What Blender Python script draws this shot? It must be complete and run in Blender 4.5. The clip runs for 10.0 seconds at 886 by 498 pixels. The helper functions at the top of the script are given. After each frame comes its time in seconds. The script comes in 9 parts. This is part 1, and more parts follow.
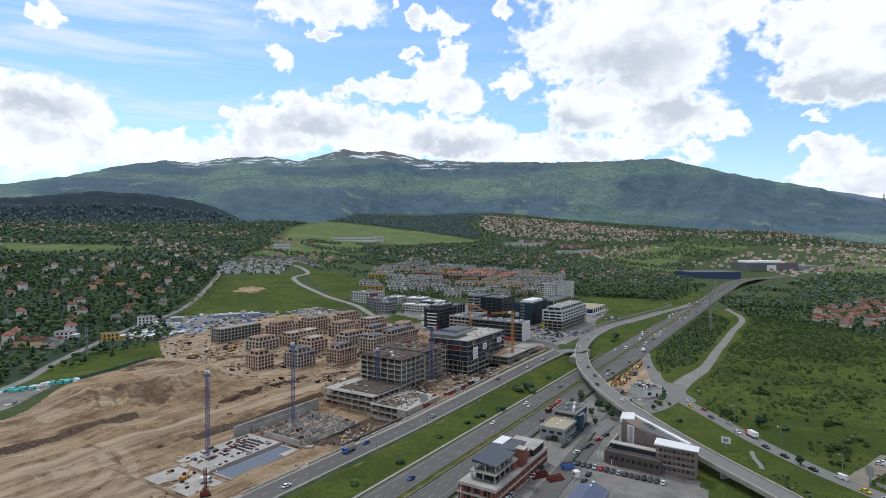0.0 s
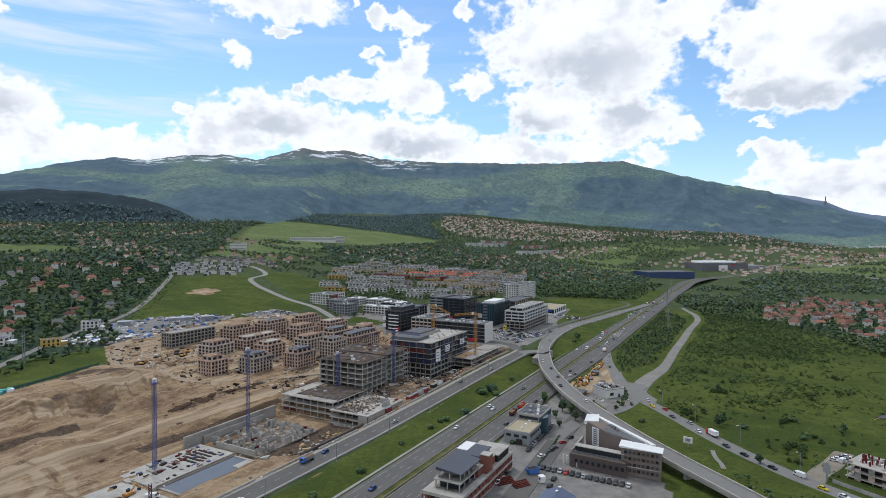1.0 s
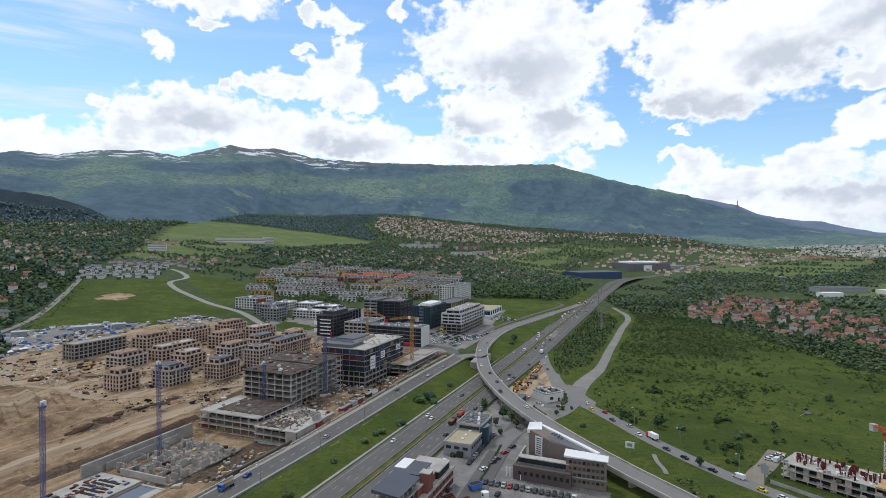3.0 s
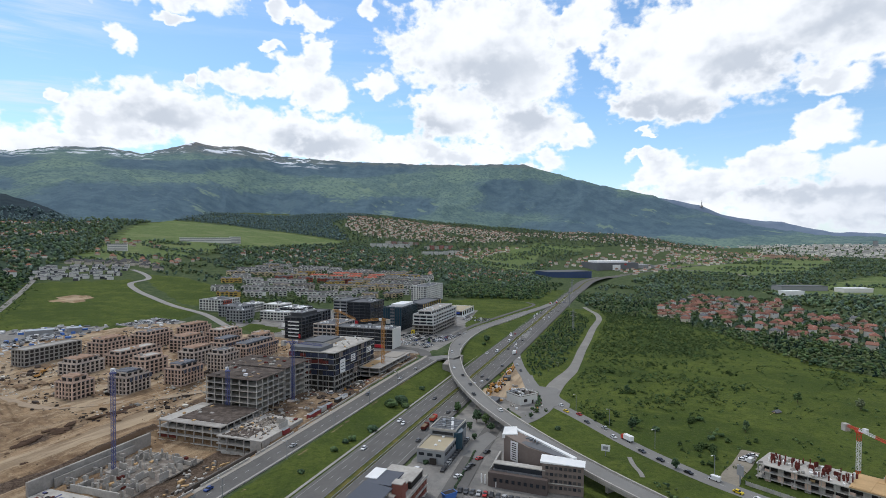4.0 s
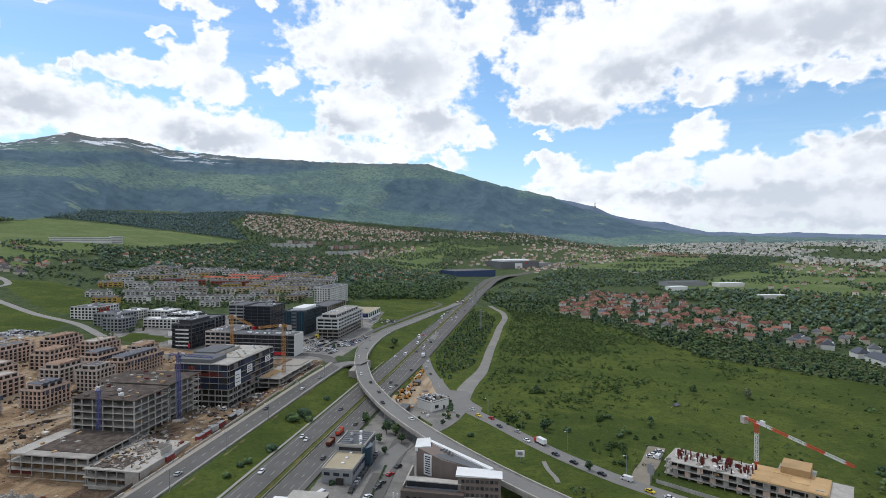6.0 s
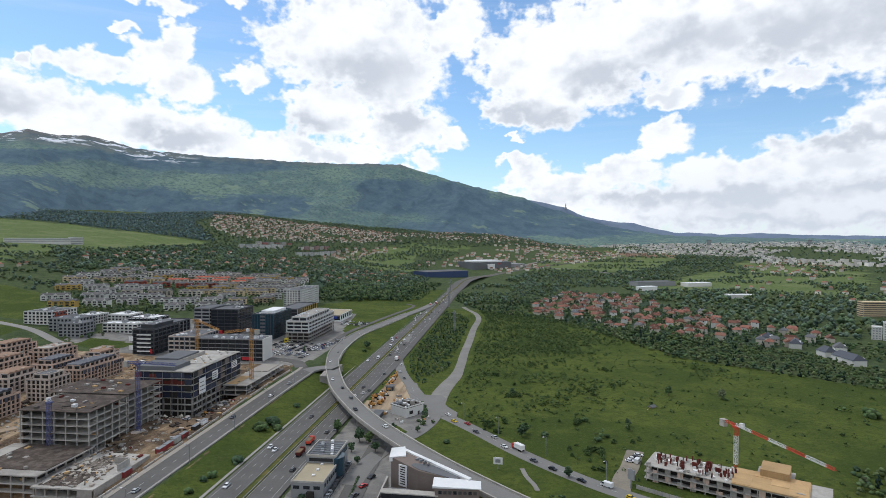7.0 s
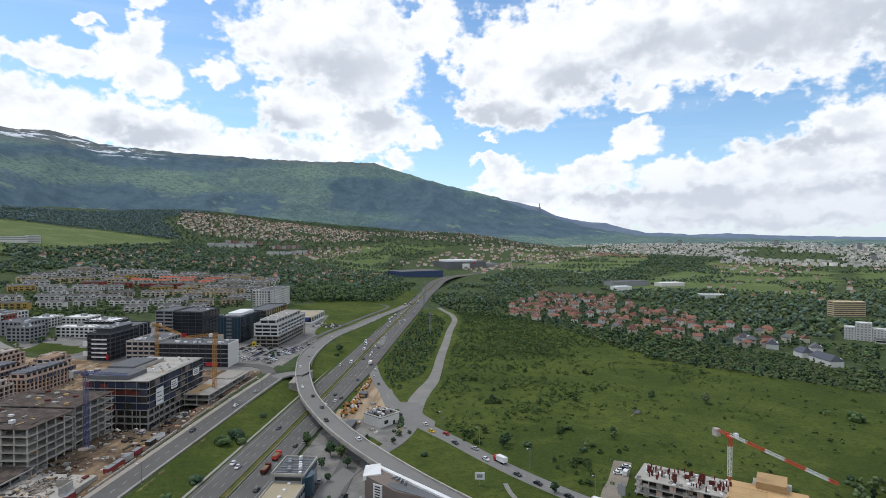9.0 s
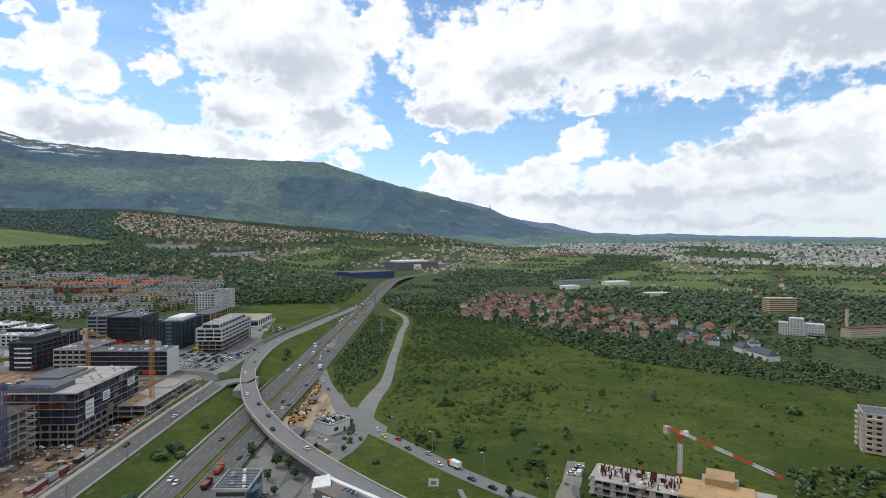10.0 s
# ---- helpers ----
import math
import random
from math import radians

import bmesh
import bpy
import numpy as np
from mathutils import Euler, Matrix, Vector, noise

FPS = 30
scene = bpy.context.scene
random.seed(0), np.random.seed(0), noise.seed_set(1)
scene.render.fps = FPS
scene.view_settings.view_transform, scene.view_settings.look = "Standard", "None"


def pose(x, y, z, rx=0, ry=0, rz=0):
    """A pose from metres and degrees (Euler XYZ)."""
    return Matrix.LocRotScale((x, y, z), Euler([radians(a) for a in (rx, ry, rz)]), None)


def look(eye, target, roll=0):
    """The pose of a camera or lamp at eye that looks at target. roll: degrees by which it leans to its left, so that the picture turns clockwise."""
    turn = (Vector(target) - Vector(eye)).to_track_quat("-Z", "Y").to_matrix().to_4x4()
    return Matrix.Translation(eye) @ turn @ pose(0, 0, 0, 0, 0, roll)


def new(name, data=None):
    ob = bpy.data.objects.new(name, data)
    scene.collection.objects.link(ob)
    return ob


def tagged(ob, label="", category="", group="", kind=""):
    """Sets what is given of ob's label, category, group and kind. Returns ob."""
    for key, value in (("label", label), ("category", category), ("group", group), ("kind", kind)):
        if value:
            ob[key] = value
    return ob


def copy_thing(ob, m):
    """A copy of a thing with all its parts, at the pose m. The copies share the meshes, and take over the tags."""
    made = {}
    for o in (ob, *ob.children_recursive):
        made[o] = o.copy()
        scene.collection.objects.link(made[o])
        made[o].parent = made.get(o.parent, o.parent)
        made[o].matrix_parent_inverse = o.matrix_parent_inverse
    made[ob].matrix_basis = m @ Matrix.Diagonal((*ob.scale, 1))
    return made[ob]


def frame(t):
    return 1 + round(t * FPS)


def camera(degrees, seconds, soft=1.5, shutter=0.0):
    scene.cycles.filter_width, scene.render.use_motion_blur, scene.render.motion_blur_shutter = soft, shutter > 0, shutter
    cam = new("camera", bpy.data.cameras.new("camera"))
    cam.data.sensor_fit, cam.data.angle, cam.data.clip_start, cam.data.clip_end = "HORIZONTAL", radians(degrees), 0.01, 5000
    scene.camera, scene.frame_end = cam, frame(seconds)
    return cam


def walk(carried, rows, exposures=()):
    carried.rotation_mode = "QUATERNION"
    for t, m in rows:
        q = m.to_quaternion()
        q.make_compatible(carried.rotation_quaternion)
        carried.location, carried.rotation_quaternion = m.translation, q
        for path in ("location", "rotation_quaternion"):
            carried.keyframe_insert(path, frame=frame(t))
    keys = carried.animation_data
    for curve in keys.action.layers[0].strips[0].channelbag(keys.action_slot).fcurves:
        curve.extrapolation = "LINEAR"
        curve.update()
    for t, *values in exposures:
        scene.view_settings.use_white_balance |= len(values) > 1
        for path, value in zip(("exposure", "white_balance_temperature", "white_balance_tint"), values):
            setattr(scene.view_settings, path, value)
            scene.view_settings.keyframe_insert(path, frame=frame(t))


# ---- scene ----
# A drone flies forward above a ring road and turns slowly to its right. Metres; the highway's axis is the line along (0.53, 0.848).
cam = camera(76.64, 10.0, soft=0.65)
# seconds, place, then degrees: heading to the right, pitch, roll
ROWS = [
    (0, 0.02, 0.06, 110.04, -0.00, -1.25, 0.00),
    (0.5, -0.44, 4.00, 110.00, 2.16, -1.23, 0.06),
    (1, -0.63, 8.25, 109.95, 3.95, -1.20, 0.10),
    (1.5, -0.68, 12.67, 109.85, 5.90, -1.16, 0.10),
    (2, -0.66, 17.30, 109.85, 8.02, -1.14, 0.10),
    (2.5, -0.50, 21.98, 109.82, 9.47, -1.11, 0.14),
    (4, 0.67, 35.66, 109.91, 13.66, -1.11, 0.20),
    (4.5, 1.28, 40.22, 110.02, 15.80, -1.15, 0.20),
    (5, 1.97, 44.78, 110.03, 18.34, -1.11, 0.18),
    (5.5, 2.88, 49.17, 110.15, 21.10, -1.15, 0.15),
    (7, 6.35, 63.14, 110.11, 26.22, -1.07, 0.13),
    (7.5, 7.88, 67.76, 110.13, 27.05, -1.07, 0.14),
    (8, 9.49, 72.38, 110.16, 27.69, -1.11, 0.27),
    (8.5, 11.18, 76.82, 110.12, 28.14, -1.13, 0.28),
    (9, 12.89, 80.86, 110.06, 28.88, -1.13, 0.30),
    (9.5, 14.52, 84.35, 110.04, 30.90, -1.13, 0.26),
    (10, 15.99, 87.10, 110.01, 33.87, -1.07, 0.19),
]
walk(cam, [(t, pose(x, y, z, 90 + pitch, -roll, -yaw)) for t, x, y, z, yaw, pitch, roll in ROWS], exposures=[(0.0, 0.0, 6080, 10), (10.0, 0.0, 6180, 10)])

# ---- world, sun ----
world = bpy.data.worlds.new("world")
scene.world = world
world.use_nodes = True
SUN_AZ, SUN_EL = -25.0, 56.0
wn, wl = world.node_tree.nodes, world.node_tree.links
wn.clear()


class Net:
    """Short calls for math nodes of one node tree."""

    def __init__(self, tree):
        self.n, self.l = tree.nodes, tree.links

    def plug(self, socket, value):
        if hasattr(value, "is_output"):
            self.l.new(value, socket)
        else:
            socket.default_value = value

    def m(self, op, a, b=0.0, c=0.0, clamp=False):
        node = self.n.new("ShaderNodeMath")
        node.operation, node.use_clamp = op, clamp
        for socket, value in zip(node.inputs, (a, b, c)):
            self.plug(socket, value)
        return node.outputs[0]

    def v(self, op, a, b=(0, 0, 0)):
        node = self.n.new("ShaderNodeVectorMath")
        node.operation = op
        self.plug(node.inputs[0], a), self.plug(node.inputs[1], b)
        return node.outputs["Value" if op == "LENGTH" else "Vector"]

    def xyz(self, x, y, z=0.0):
        node = self.n.new("ShaderNodeCombineXYZ")
        for socket, value in zip(node.inputs, (x, y, z)):
            self.plug(socket, value)
        return node.outputs[0]

    def split(self, vec):
        node = self.n.new("ShaderNodeSeparateXYZ")
        self.l.new(vec, node.inputs[0])
        return node.outputs

    def noise(self, vec, scale, detail=3.0, rough=0.5, distortion=0.0):
        node = self.n.new("ShaderNodeTexNoise")
        self.l.new(vec, node.inputs["Vector"])
        for key, value in (("Scale", scale), ("Detail", detail), ("Roughness", rough), ("Distortion", distortion)):
            node.inputs[key].default_value = value
        return node.outputs[0]

    def step(self, value, lo, hi, a=0.0, b=1.0):
        node = self.n.new("ShaderNodeMapRange")
        node.interpolation_type = "SMOOTHSTEP"
        for key, val in (("Value", value), ("From Min", lo), ("From Max", hi), ("To Min", a), ("To Max", b)):
            self.plug(node.inputs[key], val)
        return node.outputs[0]

    def mix(self, fac, a, b, kind="MIX"):
        node = self.n.new("ShaderNodeMix")
        node.data_type, node.blend_type = "RGBA", kind
        self.plug(node.inputs[0], fac)
        for socket, value in ((node.inputs[6], a), (node.inputs[7], b)):
            self.plug(socket, (*value, 1.0) if isinstance(value, tuple) and len(value) == 3 else value)
        return node.outputs[2]


W = Net(world.node_tree)
sky = wn.new("ShaderNodeTexSky")
sky.sky_type, sky.sun_disc = "NISHITA", False
sky.sun_elevation, sky.sun_rotation = radians(SUN_EL), radians(SUN_AZ)
sky.altitude, sky.air_density, sky.dust_density, sky.ozone_density = 700, 1.0, 0.6, 1.6
SKY = 0.135

# clouds: heading, height, half width and half height of each puff, in degrees of the sky
LOOSE = [(-12.6, 21.8, 6.9, 2.0), (-16.2, 16.9, 1.3, 1.1), (-0.1, 20.6, 3.2, 1.0), (-2.5, 21.3, 1.3, 0.8), (-3.4, 17.9, 1.3, 0.6), (6.0, 22.0, 1.0, 1.0), (-5.1, 22.3, 0.7, 0.7),
         (-11.9, 19.3, 1.4, 0.6), (-35.1, 17.7, 1.4, 0.9), (-5.4, 14.6, 3.8, 1.4), (-0.5, 15.1, 3.0, 2.4), (1.6, 13.8, 2.7, 2.1), (1.0, 17.5, 1.5, 2.0), (1.9, 18.5, 0.9, 0.7),
         (6.9, 15.2, 2.0, 1.1), (-10.4, 14.4, 0.9, 0.8), (34.1, 6.4, 1.7, 1.7), (33.4, 7.9, 0.6, 0.8), (37.4, 5.8, 1.7, 0.8), (33.6, 10.2, 0.6, 0.4)]
BANK = [(-36.0, 10.8, 4.9, 2.4), (-32.5, 10.3, 2.5, 1.9), (-37.5, 7.7, 8.0, 2.7), (-28.2, 7.9, 8.1, 1.9), (-22.0, 7.6, 6.0, 1.8), (-12.7, 11.3, 6.9, 2.7), (-17.0, 9.8, 4.8, 2.0), (-4.8, 9.9, 8.0, 2.6),
        (2.1, 9.6, 5.8, 2.3), (8.3, 8.6, 6.2, 1.7), (15.5, 8.3, 6.4, 1.3), (23.9, 7.6, 2.2, 1.4), (-20.6, 11.7, 0.9, 0.8), (-48.0, 8.0, 9.0, 4.0)]
TOWERS = [(15.4, 18.6, 8.0, 4.7), (20.6, 16.2, 6.2, 4.1), (19.1, 20.2, 7.0, 3.8), (14.9, 12.3, 5.0, 3.2), (21.4, 11.1, 5.8, 2.7), (26.9, 9.9, 1.7, 1.4), (35.0, 16.7, 6.4, 4.3),
          (35.7, 12.6, 5.0, 2.1), (32.5, 12.1, 2.5, 1.4), (39.4, 17.3, 9.2, 5.5), (48.8, 18.8, 13.5, 5.6), (61.2, 18.3, 13.7, 5.4), (71.7, 17.2, 7.2, 3.9), (48.3, 12.9, 2.6, 1.3),
          (58.4, 13.7, 2.9, 0.9), (47.8, 9.6, 2.5, 2.0), (46.3, 8.4, 1.5, 1.1), (27.5, 20.5, 3.4, 3.0)]
FRONT = [(33.6, 7.9, 0.8, 0.7), (34.8, 7.0, 2.3, 1.2), (69.6, 9.8, 4.6, 2.6), (65.6, 8.9, 5.0, 2.9), (61.3, 6.7, 6.4, 2.6), (53.1, 5.8, 6.2, 1.9), (43.9, 6.4, 3.9, 1.7), (37.7, 5.0, 5.6, 2.1),
         (71.8, 6.0, 10.8, 4.1), (56.6, 3.3, 24.6, 2.8), (72.1, 11.3, 2.1, 1.1)]
# their thick grey undersides
UNDERSIDE = [(18.1, 16.4, 4.6, 2.6), (12.8, 11.3, 2.7, 1.2), (22.2, 11.8, 3.0, 1.2), (33.7, 12.2, 3.6, 1.1), (-36.0, 11.0, 3.4, 0.8), (-12.7, 10.8, 3.3, 1.1), (0.9, 9.2, 4.8, 1.1), (42.2, 15.4, 4.5, 1.5),
             (38.2, 11.7, 5.7, 0.9), (67.0, 16.8, 12.0, 3.0), (49.3, 17.8, 4.8, 1.7), (51.5, 4.0, 13.6, 0.9), (65.7, 4.5, 10.0, 0.8), (61.3, 1.4, 19.1, 0.7), (-36.0, 4.6, 4.0, 0.7), (62.0, 8.4, 4.0, 0.8)]
coord = wn.new("ShaderNodeTexCoord").outputs["Generated"]
dx, dy, dz = W.split(W.v("NORMALIZE", coord))
az = W.m("MULTIPLY", W.m("ARCTAN2", dx, dy), 57.2958)
el = W.m("MULTIPLY", W.m("ARCSINE", dz), 57.2958)
flat = W.xyz(az, W.m("MULTIPLY", el, 1.25))
n_big = W.noise(flat, 0.15, 4.0, 0.5)
n_puff = W.noise(flat, 0.45, 3.0, 0.5)
warp = W.xyz(W.m("MULTIPLY_ADD", n_puff, 4.0, -2.0), W.m("MULTIPLY_ADD", W.noise(W.v("ADD", flat, (31.0, 17.0, 0.0)), 0.45, 3.0, 0.5), 3.4, -1.7))
place = W.v("ADD", W.xyz(az, el), warp)


def puffs(rows, soft):
    """How deep a direction lies inside the puffs: 1 in the middle of one, 0 at its rim."""
    depth = None
    for a, e, ra, re in rows:
        d = W.v("LENGTH", W.v("MULTIPLY", W.v("SUBTRACT", place, (a, e, 0)), (1 / ra, 1 / re, 0)))
        one = W.m("SUBTRACT", 1.0, d)
        depth = one if depth is None else W.m("SMOOTH_MAX", depth, one, soft)
    return depth


field = puffs(LOOSE + BANK + TOWERS + FRONT, 0.08)
base = puffs(UNDERSIDE, 0.15)
# the rest of the sky, behind the view, carries scattered clouds of the same kind
away = W.m("MAXIMUM", W.step(W.m("ABSOLUTE", W.m("SUBTRACT", az, 17.0)), 66.0, 80.0), W.step(el, 27.0, 36.0))
rest = W.m("SUBTRACT", W.m("MULTIPLY", W.noise(W.v("NORMALIZE", coord), 2.2, 6.0, 0.55), 3.0), 1.35)
field = W.m("MAXIMUM", field, W.m("SUBTRACT", W.m("MULTIPLY", away, W.m("ADD", rest, 1.5)), 1.5))
n_fine = W.noise(flat, 1.3, 3.0, 0.5)
billow = W.m("ABSOLUTE", W.m("MULTIPLY_ADD", W.noise(flat, 0.8, 2.5, 0.45), 2.0, -1.0))
dens = W.m("ADD", W.m("ADD", field, W.m("MULTIPLY_ADD", n_puff, 1.1, -0.55)), W.m("ADD", W.m("MULTIPLY_ADD", n_fine, 0.55, -0.28), W.m("MULTIPLY_ADD", billow, -0.22, 0.05)))
cover = W.step(dens, -0.10, 0.26)
# thin high streaks over the clear part
streak = W.noise(W.xyz(W.m("MULTIPLY", az, 0.05), W.m("MULTIPLY", el, 0.5)), 1.0, 6.0, 0.6, 0.4)
veil = W.m("MULTIPLY", W.step(streak, 0.42, 0.70), W.m("ADD", W.step(az, -12.0, -24.0, 0.0, 0.66), 0.14))
haze = W.m("POWER", W.m("SUBTRACT", 1.0, W.m("MAXIMUM", dz, 0.0)), 14.0)
veil = W.m("MAXIMUM", veil, W.m("MULTIPLY", haze, 0.78))
under = W.m("MULTIPLY", W.step(W.m("ADD", base, W.m("ADD", W.m("MULTIPLY_ADD", n_big, 2.0, -1.0), W.m("MULTIPLY_ADD", n_puff, 1.0, -0.5))), -0.70, 0.70, 0.0, 0.84), W.step(dens, 0.0, 0.6))
fold = W.m("MULTIPLY", W.step(W.m("ADD", n_big, W.m("MULTIPLY_ADD", n_puff, 0.8, -0.4)), 0.42, 0.72, 0.0, 0.48), W.step(dens, 0.1, 0.7))
tone = W.mix(W.m("MAXIMUM", under, fold), (1.0, 1.0, 1.0), (0.54, 0.58, 0.64))
tone = W.mix(W.m("MULTIPLY", W.step(az, 38.0, 54.0), W.step(el, 9.0, 1.5, 0.0, 0.55)), tone, (0.66, 0.70, 0.76))
sky_lit = W.v("MULTIPLY", sky.outputs[0], (SKY * 0.97, SKY * 1.10, SKY * 1.12))
CLOUD = 1.03
cloud_lit = W.v("MULTIPLY", tone, (CLOUD, CLOUD, CLOUD))
behind = W.mix(veil, sky_lit, (0.82, 0.88, 0.95))
final = W.mix(cover, behind, cloud_lit)
background = wn.new("ShaderNodeBackground")
wl.new(final, background.inputs["Color"])
background.inputs["Strength"].default_value = 1.0
wl.new(background.outputs[0], wn.new("ShaderNodeOutputWorld").inputs[0])

sun = new("sun", bpy.data.lights.new("sun", "SUN"))
sun.data.energy, sun.data.angle, sun.data.color = 1.5, radians(9), (1.0, 0.95, 0.87)
sx, sy, sz = math.sin(radians(SUN_AZ)) * math.cos(radians(SUN_EL)), math.cos(radians(SUN_AZ)) * math.cos(radians(SUN_EL)), math.sin(radians(SUN_EL))
sun.matrix_world = look((sx * 1500, sy * 1500, sz * 1500), (0, 0, 0))

# ---- materials ----
MATS = {}


def mat(name, color, rough=0.85, spread=0.25, big=0.05, fine=1.2, metal=0.0, each=0.0, second=None, bump=0.0, islands=0.0, gloss=None):
    """A surface of one colour with large stains and fine grain; each: how far single objects differ; islands: single pieces of a mesh."""
    if name in MATS:
        return MATS[name]
    material = bpy.data.materials.new(name)
    material.use_nodes = True
    N = Net(material.node_tree)
    shader = material.node_tree.nodes["Principled BSDF"]
    pos = N.n.new("ShaderNodeNewGeometry").outputs["Position"]
    a, b = N.noise(pos, big, 5.0, 0.6), N.noise(pos, fine, 4.0, 0.65)
    level = N.m("ADD", N.m("MULTIPLY_ADD", a, 2.2 * spread, 1.0 - 1.1 * spread), N.m("MULTIPLY_ADD", b, 1.4 * spread, -0.7 * spread))
    if each:
        r = N.n.new("ShaderNodeObjectInfo").outputs["Random"]
        level = N.m("MULTIPLY", level, N.m("MULTIPLY_ADD", r, 2 * each, 1.0 - each))
    if islands:
        r = N.n.new("ShaderNodeNewGeometry").outputs["Random Per Island"]
        level = N.m("MULTIPLY", level, N.m("MULTIPLY_ADD", r, 2 * islands, 1.0 - islands))
    base = (*color, 1.0)
    if second:
        base = N.mix(N.step(N.noise(pos, big * 2.7, 5.0, 0.6), 0.42, 0.62), color, second)
    tinted = N.v("MULTIPLY", base if second else color, N.xyz(level, level, level))
    N.l.new(tinted, shader.inputs["Base Color"])
    shader.inputs["Roughness"].default_value, shader.inputs["Metallic"].default_value = rough, metal
    shader.inputs["Specular IOR Level"].default_value = gloss if gloss is not None else (0.06 if rough > 0.7 else 0.4)
    if bump:
        node = N.n.new("ShaderNodeBump")
        node.inputs["Strength"].default_value, node.inputs["Distance"].default_value = 0.6, bump
        N.l.new(b, node.inputs["Height"]), N.l.new(node.outputs[0], shader.inputs["Normal"])
    MATS[name] = material
    return material


asphalt = mat("asphalt", (0.122, 0.117, 0.111), 0.9, 0.3, 0.05, 0.9)
asphalt_dark = mat("asphalt_dark", (0.085, 0.086, 0.09), 0.9, 0.2, 0.04, 0.7)
paving = mat("paving", (0.26, 0.25, 0.235), 0.9, 0.25, 0.05, 0.9)
gravel = mat("gravel", (0.30, 0.275, 0.24), 0.95, 0.22, 0.06, 1.0)
line_paint = mat("line_paint", (0.34, 0.34, 0.33), 0.8, 0.35, 0.2, 3.0)
concrete = mat("concrete", (0.30, 0.28, 0.255), 0.9, 0.45, 0.14, 0.9)
concrete_pale = mat("concrete_pale", (0.37, 0.35, 0.318), 0.9, 0.42, 0.14, 0.8)
concrete_dark = mat("concrete_dark", (0.115, 0.10, 0.088), 0.9, 0.4, 0.08, 0.7)
# near-black, paints the shade inside open storeys and windows; also dark steel parts
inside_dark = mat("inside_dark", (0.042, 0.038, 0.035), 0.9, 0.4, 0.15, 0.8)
brick = mat("brick", (0.51, 0.375, 0.300), 0.9, 0.28, 0.1, 1.0, each=0.12)
brick_grey = mat("brick_grey", (0.48, 0.405, 0.350), 0.9, 0.28, 0.1, 1.0, each=0.12)
red_brick = mat("red_brick", (0.205, 0.086, 0.068), 0.9, 0.25, 0.15, 1.2)
white_wall = mat("white_wall", (0.57, 0.56, 0.53), 0.8, 0.12, 0.1, 0.9, each=0.1)
grey_wall = mat("grey_wall", (0.26, 0.265, 0.27), 0.75, 0.15, 0.1, 0.9)
brown_wall = mat("brown_wall", (0.190, 0.155, 0.135), 0.8, 0.2, 0.15, 1.0)
roof_grey = mat("roof_grey", (0.135, 0.138, 0.145), 0.85, 0.22, 0.09, 0.8)
roof_white = mat("roof_white", (0.70, 0.70, 0.69), 0.6, 0.12, 0.1, 0.9)
roof_beige = mat("roof_beige", (0.36, 0.31, 0.22), 0.9, 0.15, 0.1, 0.9)
shed_blue = mat("shed_blue", (0.085, 0.105, 0.165), 0.6, 0.15, 0.1, 0.9)
roof_blue = mat("roof_blue", (0.058, 0.064, 0.082), 0.6, 0.15, 0.1, 0.9)
glass_dark = mat("glass_dark", (0.022, 0.026, 0.032), 0.18, 0.5, 0.08, 0.35)
glass_teal = mat("glass_teal", (0.018, 0.045, 0.065), 0.15, 0.5, 0.08, 0.35)
cladding_dark = mat("cladding_dark", (0.045, 0.047, 0.053), 0.55, 0.3, 0.1, 0.7)
net_blue = mat("net_blue", (0.055, 0.06, 0.085), 0.8, 0.45, 0.1, 0.5)
timber = mat("timber", (0.46, 0.31, 0.16), 0.85, 0.22, 0.2, 1.4, each=0.12)
rust = mat("rust", (0.115, 0.032, 0.026), 0.8, 0.3, 0.3, 1.5, each=0.2)
earth_pile = mat("earth_pile", (0.205, 0.142, 0.092), 0.95, 0.4, 0.12, 0.8, bump=0.3)
metal_blue = mat("metal_blue", (0.075, 0.085, 0.20), 0.6, 0.2, 0.2, 1.0)
metal_yellow = mat("metal_yellow", (0.40, 0.20, 0.045), 0.6, 0.25, 0.2, 1.0)
metal_red = mat("metal_red", (0.50, 0.05, 0.025), 0.6, 0.15, 0.2, 1.0)
metal_white = mat("metal_white", (0.62, 0.62, 0.62), 0.6, 0.12, 0.2, 1.0)
metal_grey = mat("metal_grey", (0.20, 0.21, 0.22), 0.5, 0.15, 0.2, 1.0)
rubber = mat("rubber", (0.018, 0.018, 0.018), 0.85, 0.2, 0.5, 3.0)
tile_red = mat("tile_red", (0.205, 0.098, 0.074), 0.85, 0.4, 0.15, 1.2, each=0.45)
tile_brown = mat("tile_brown", (0.19, 0.10, 0.075), 0.85, 0.3, 0.15, 1.2, each=0.3)
plaster = mat("plaster", (0.50, 0.45, 0.38), 0.85, 0.15, 0.1, 0.9, each=0.25)
plaster_yellow = mat("plaster_yellow", (0.48, 0.33, 0.10), 0.85, 0.15, 0.1, 0.9, each=0.15)
plaster_red = mat("plaster_red", (0.30, 0.075, 0.05), 0.85, 0.15, 0.1, 0.9, each=0.15)
plaster_cream = mat("plaster_cream", (0.52, 0.42, 0.27), 0.85, 0.15, 0.1, 0.9, each=0.15)
sign_blue = mat("sign_blue", (0.02, 0.05, 0.26), 0.5, 0.12, 0.05, 0.6)
sign_red = mat("sign_red", (0.42, 0.02, 0.03), 0.5, 0.12, 0.05, 0.6)
sign_yellow = mat("sign_yellow", (0.65, 0.50, 0.02), 0.5, 0.1, 0.2, 1.0)
tarp_teal = mat("tarp_teal", (0.10, 0.42, 0.42), 0.6, 0.3, 0.3, 1.0)
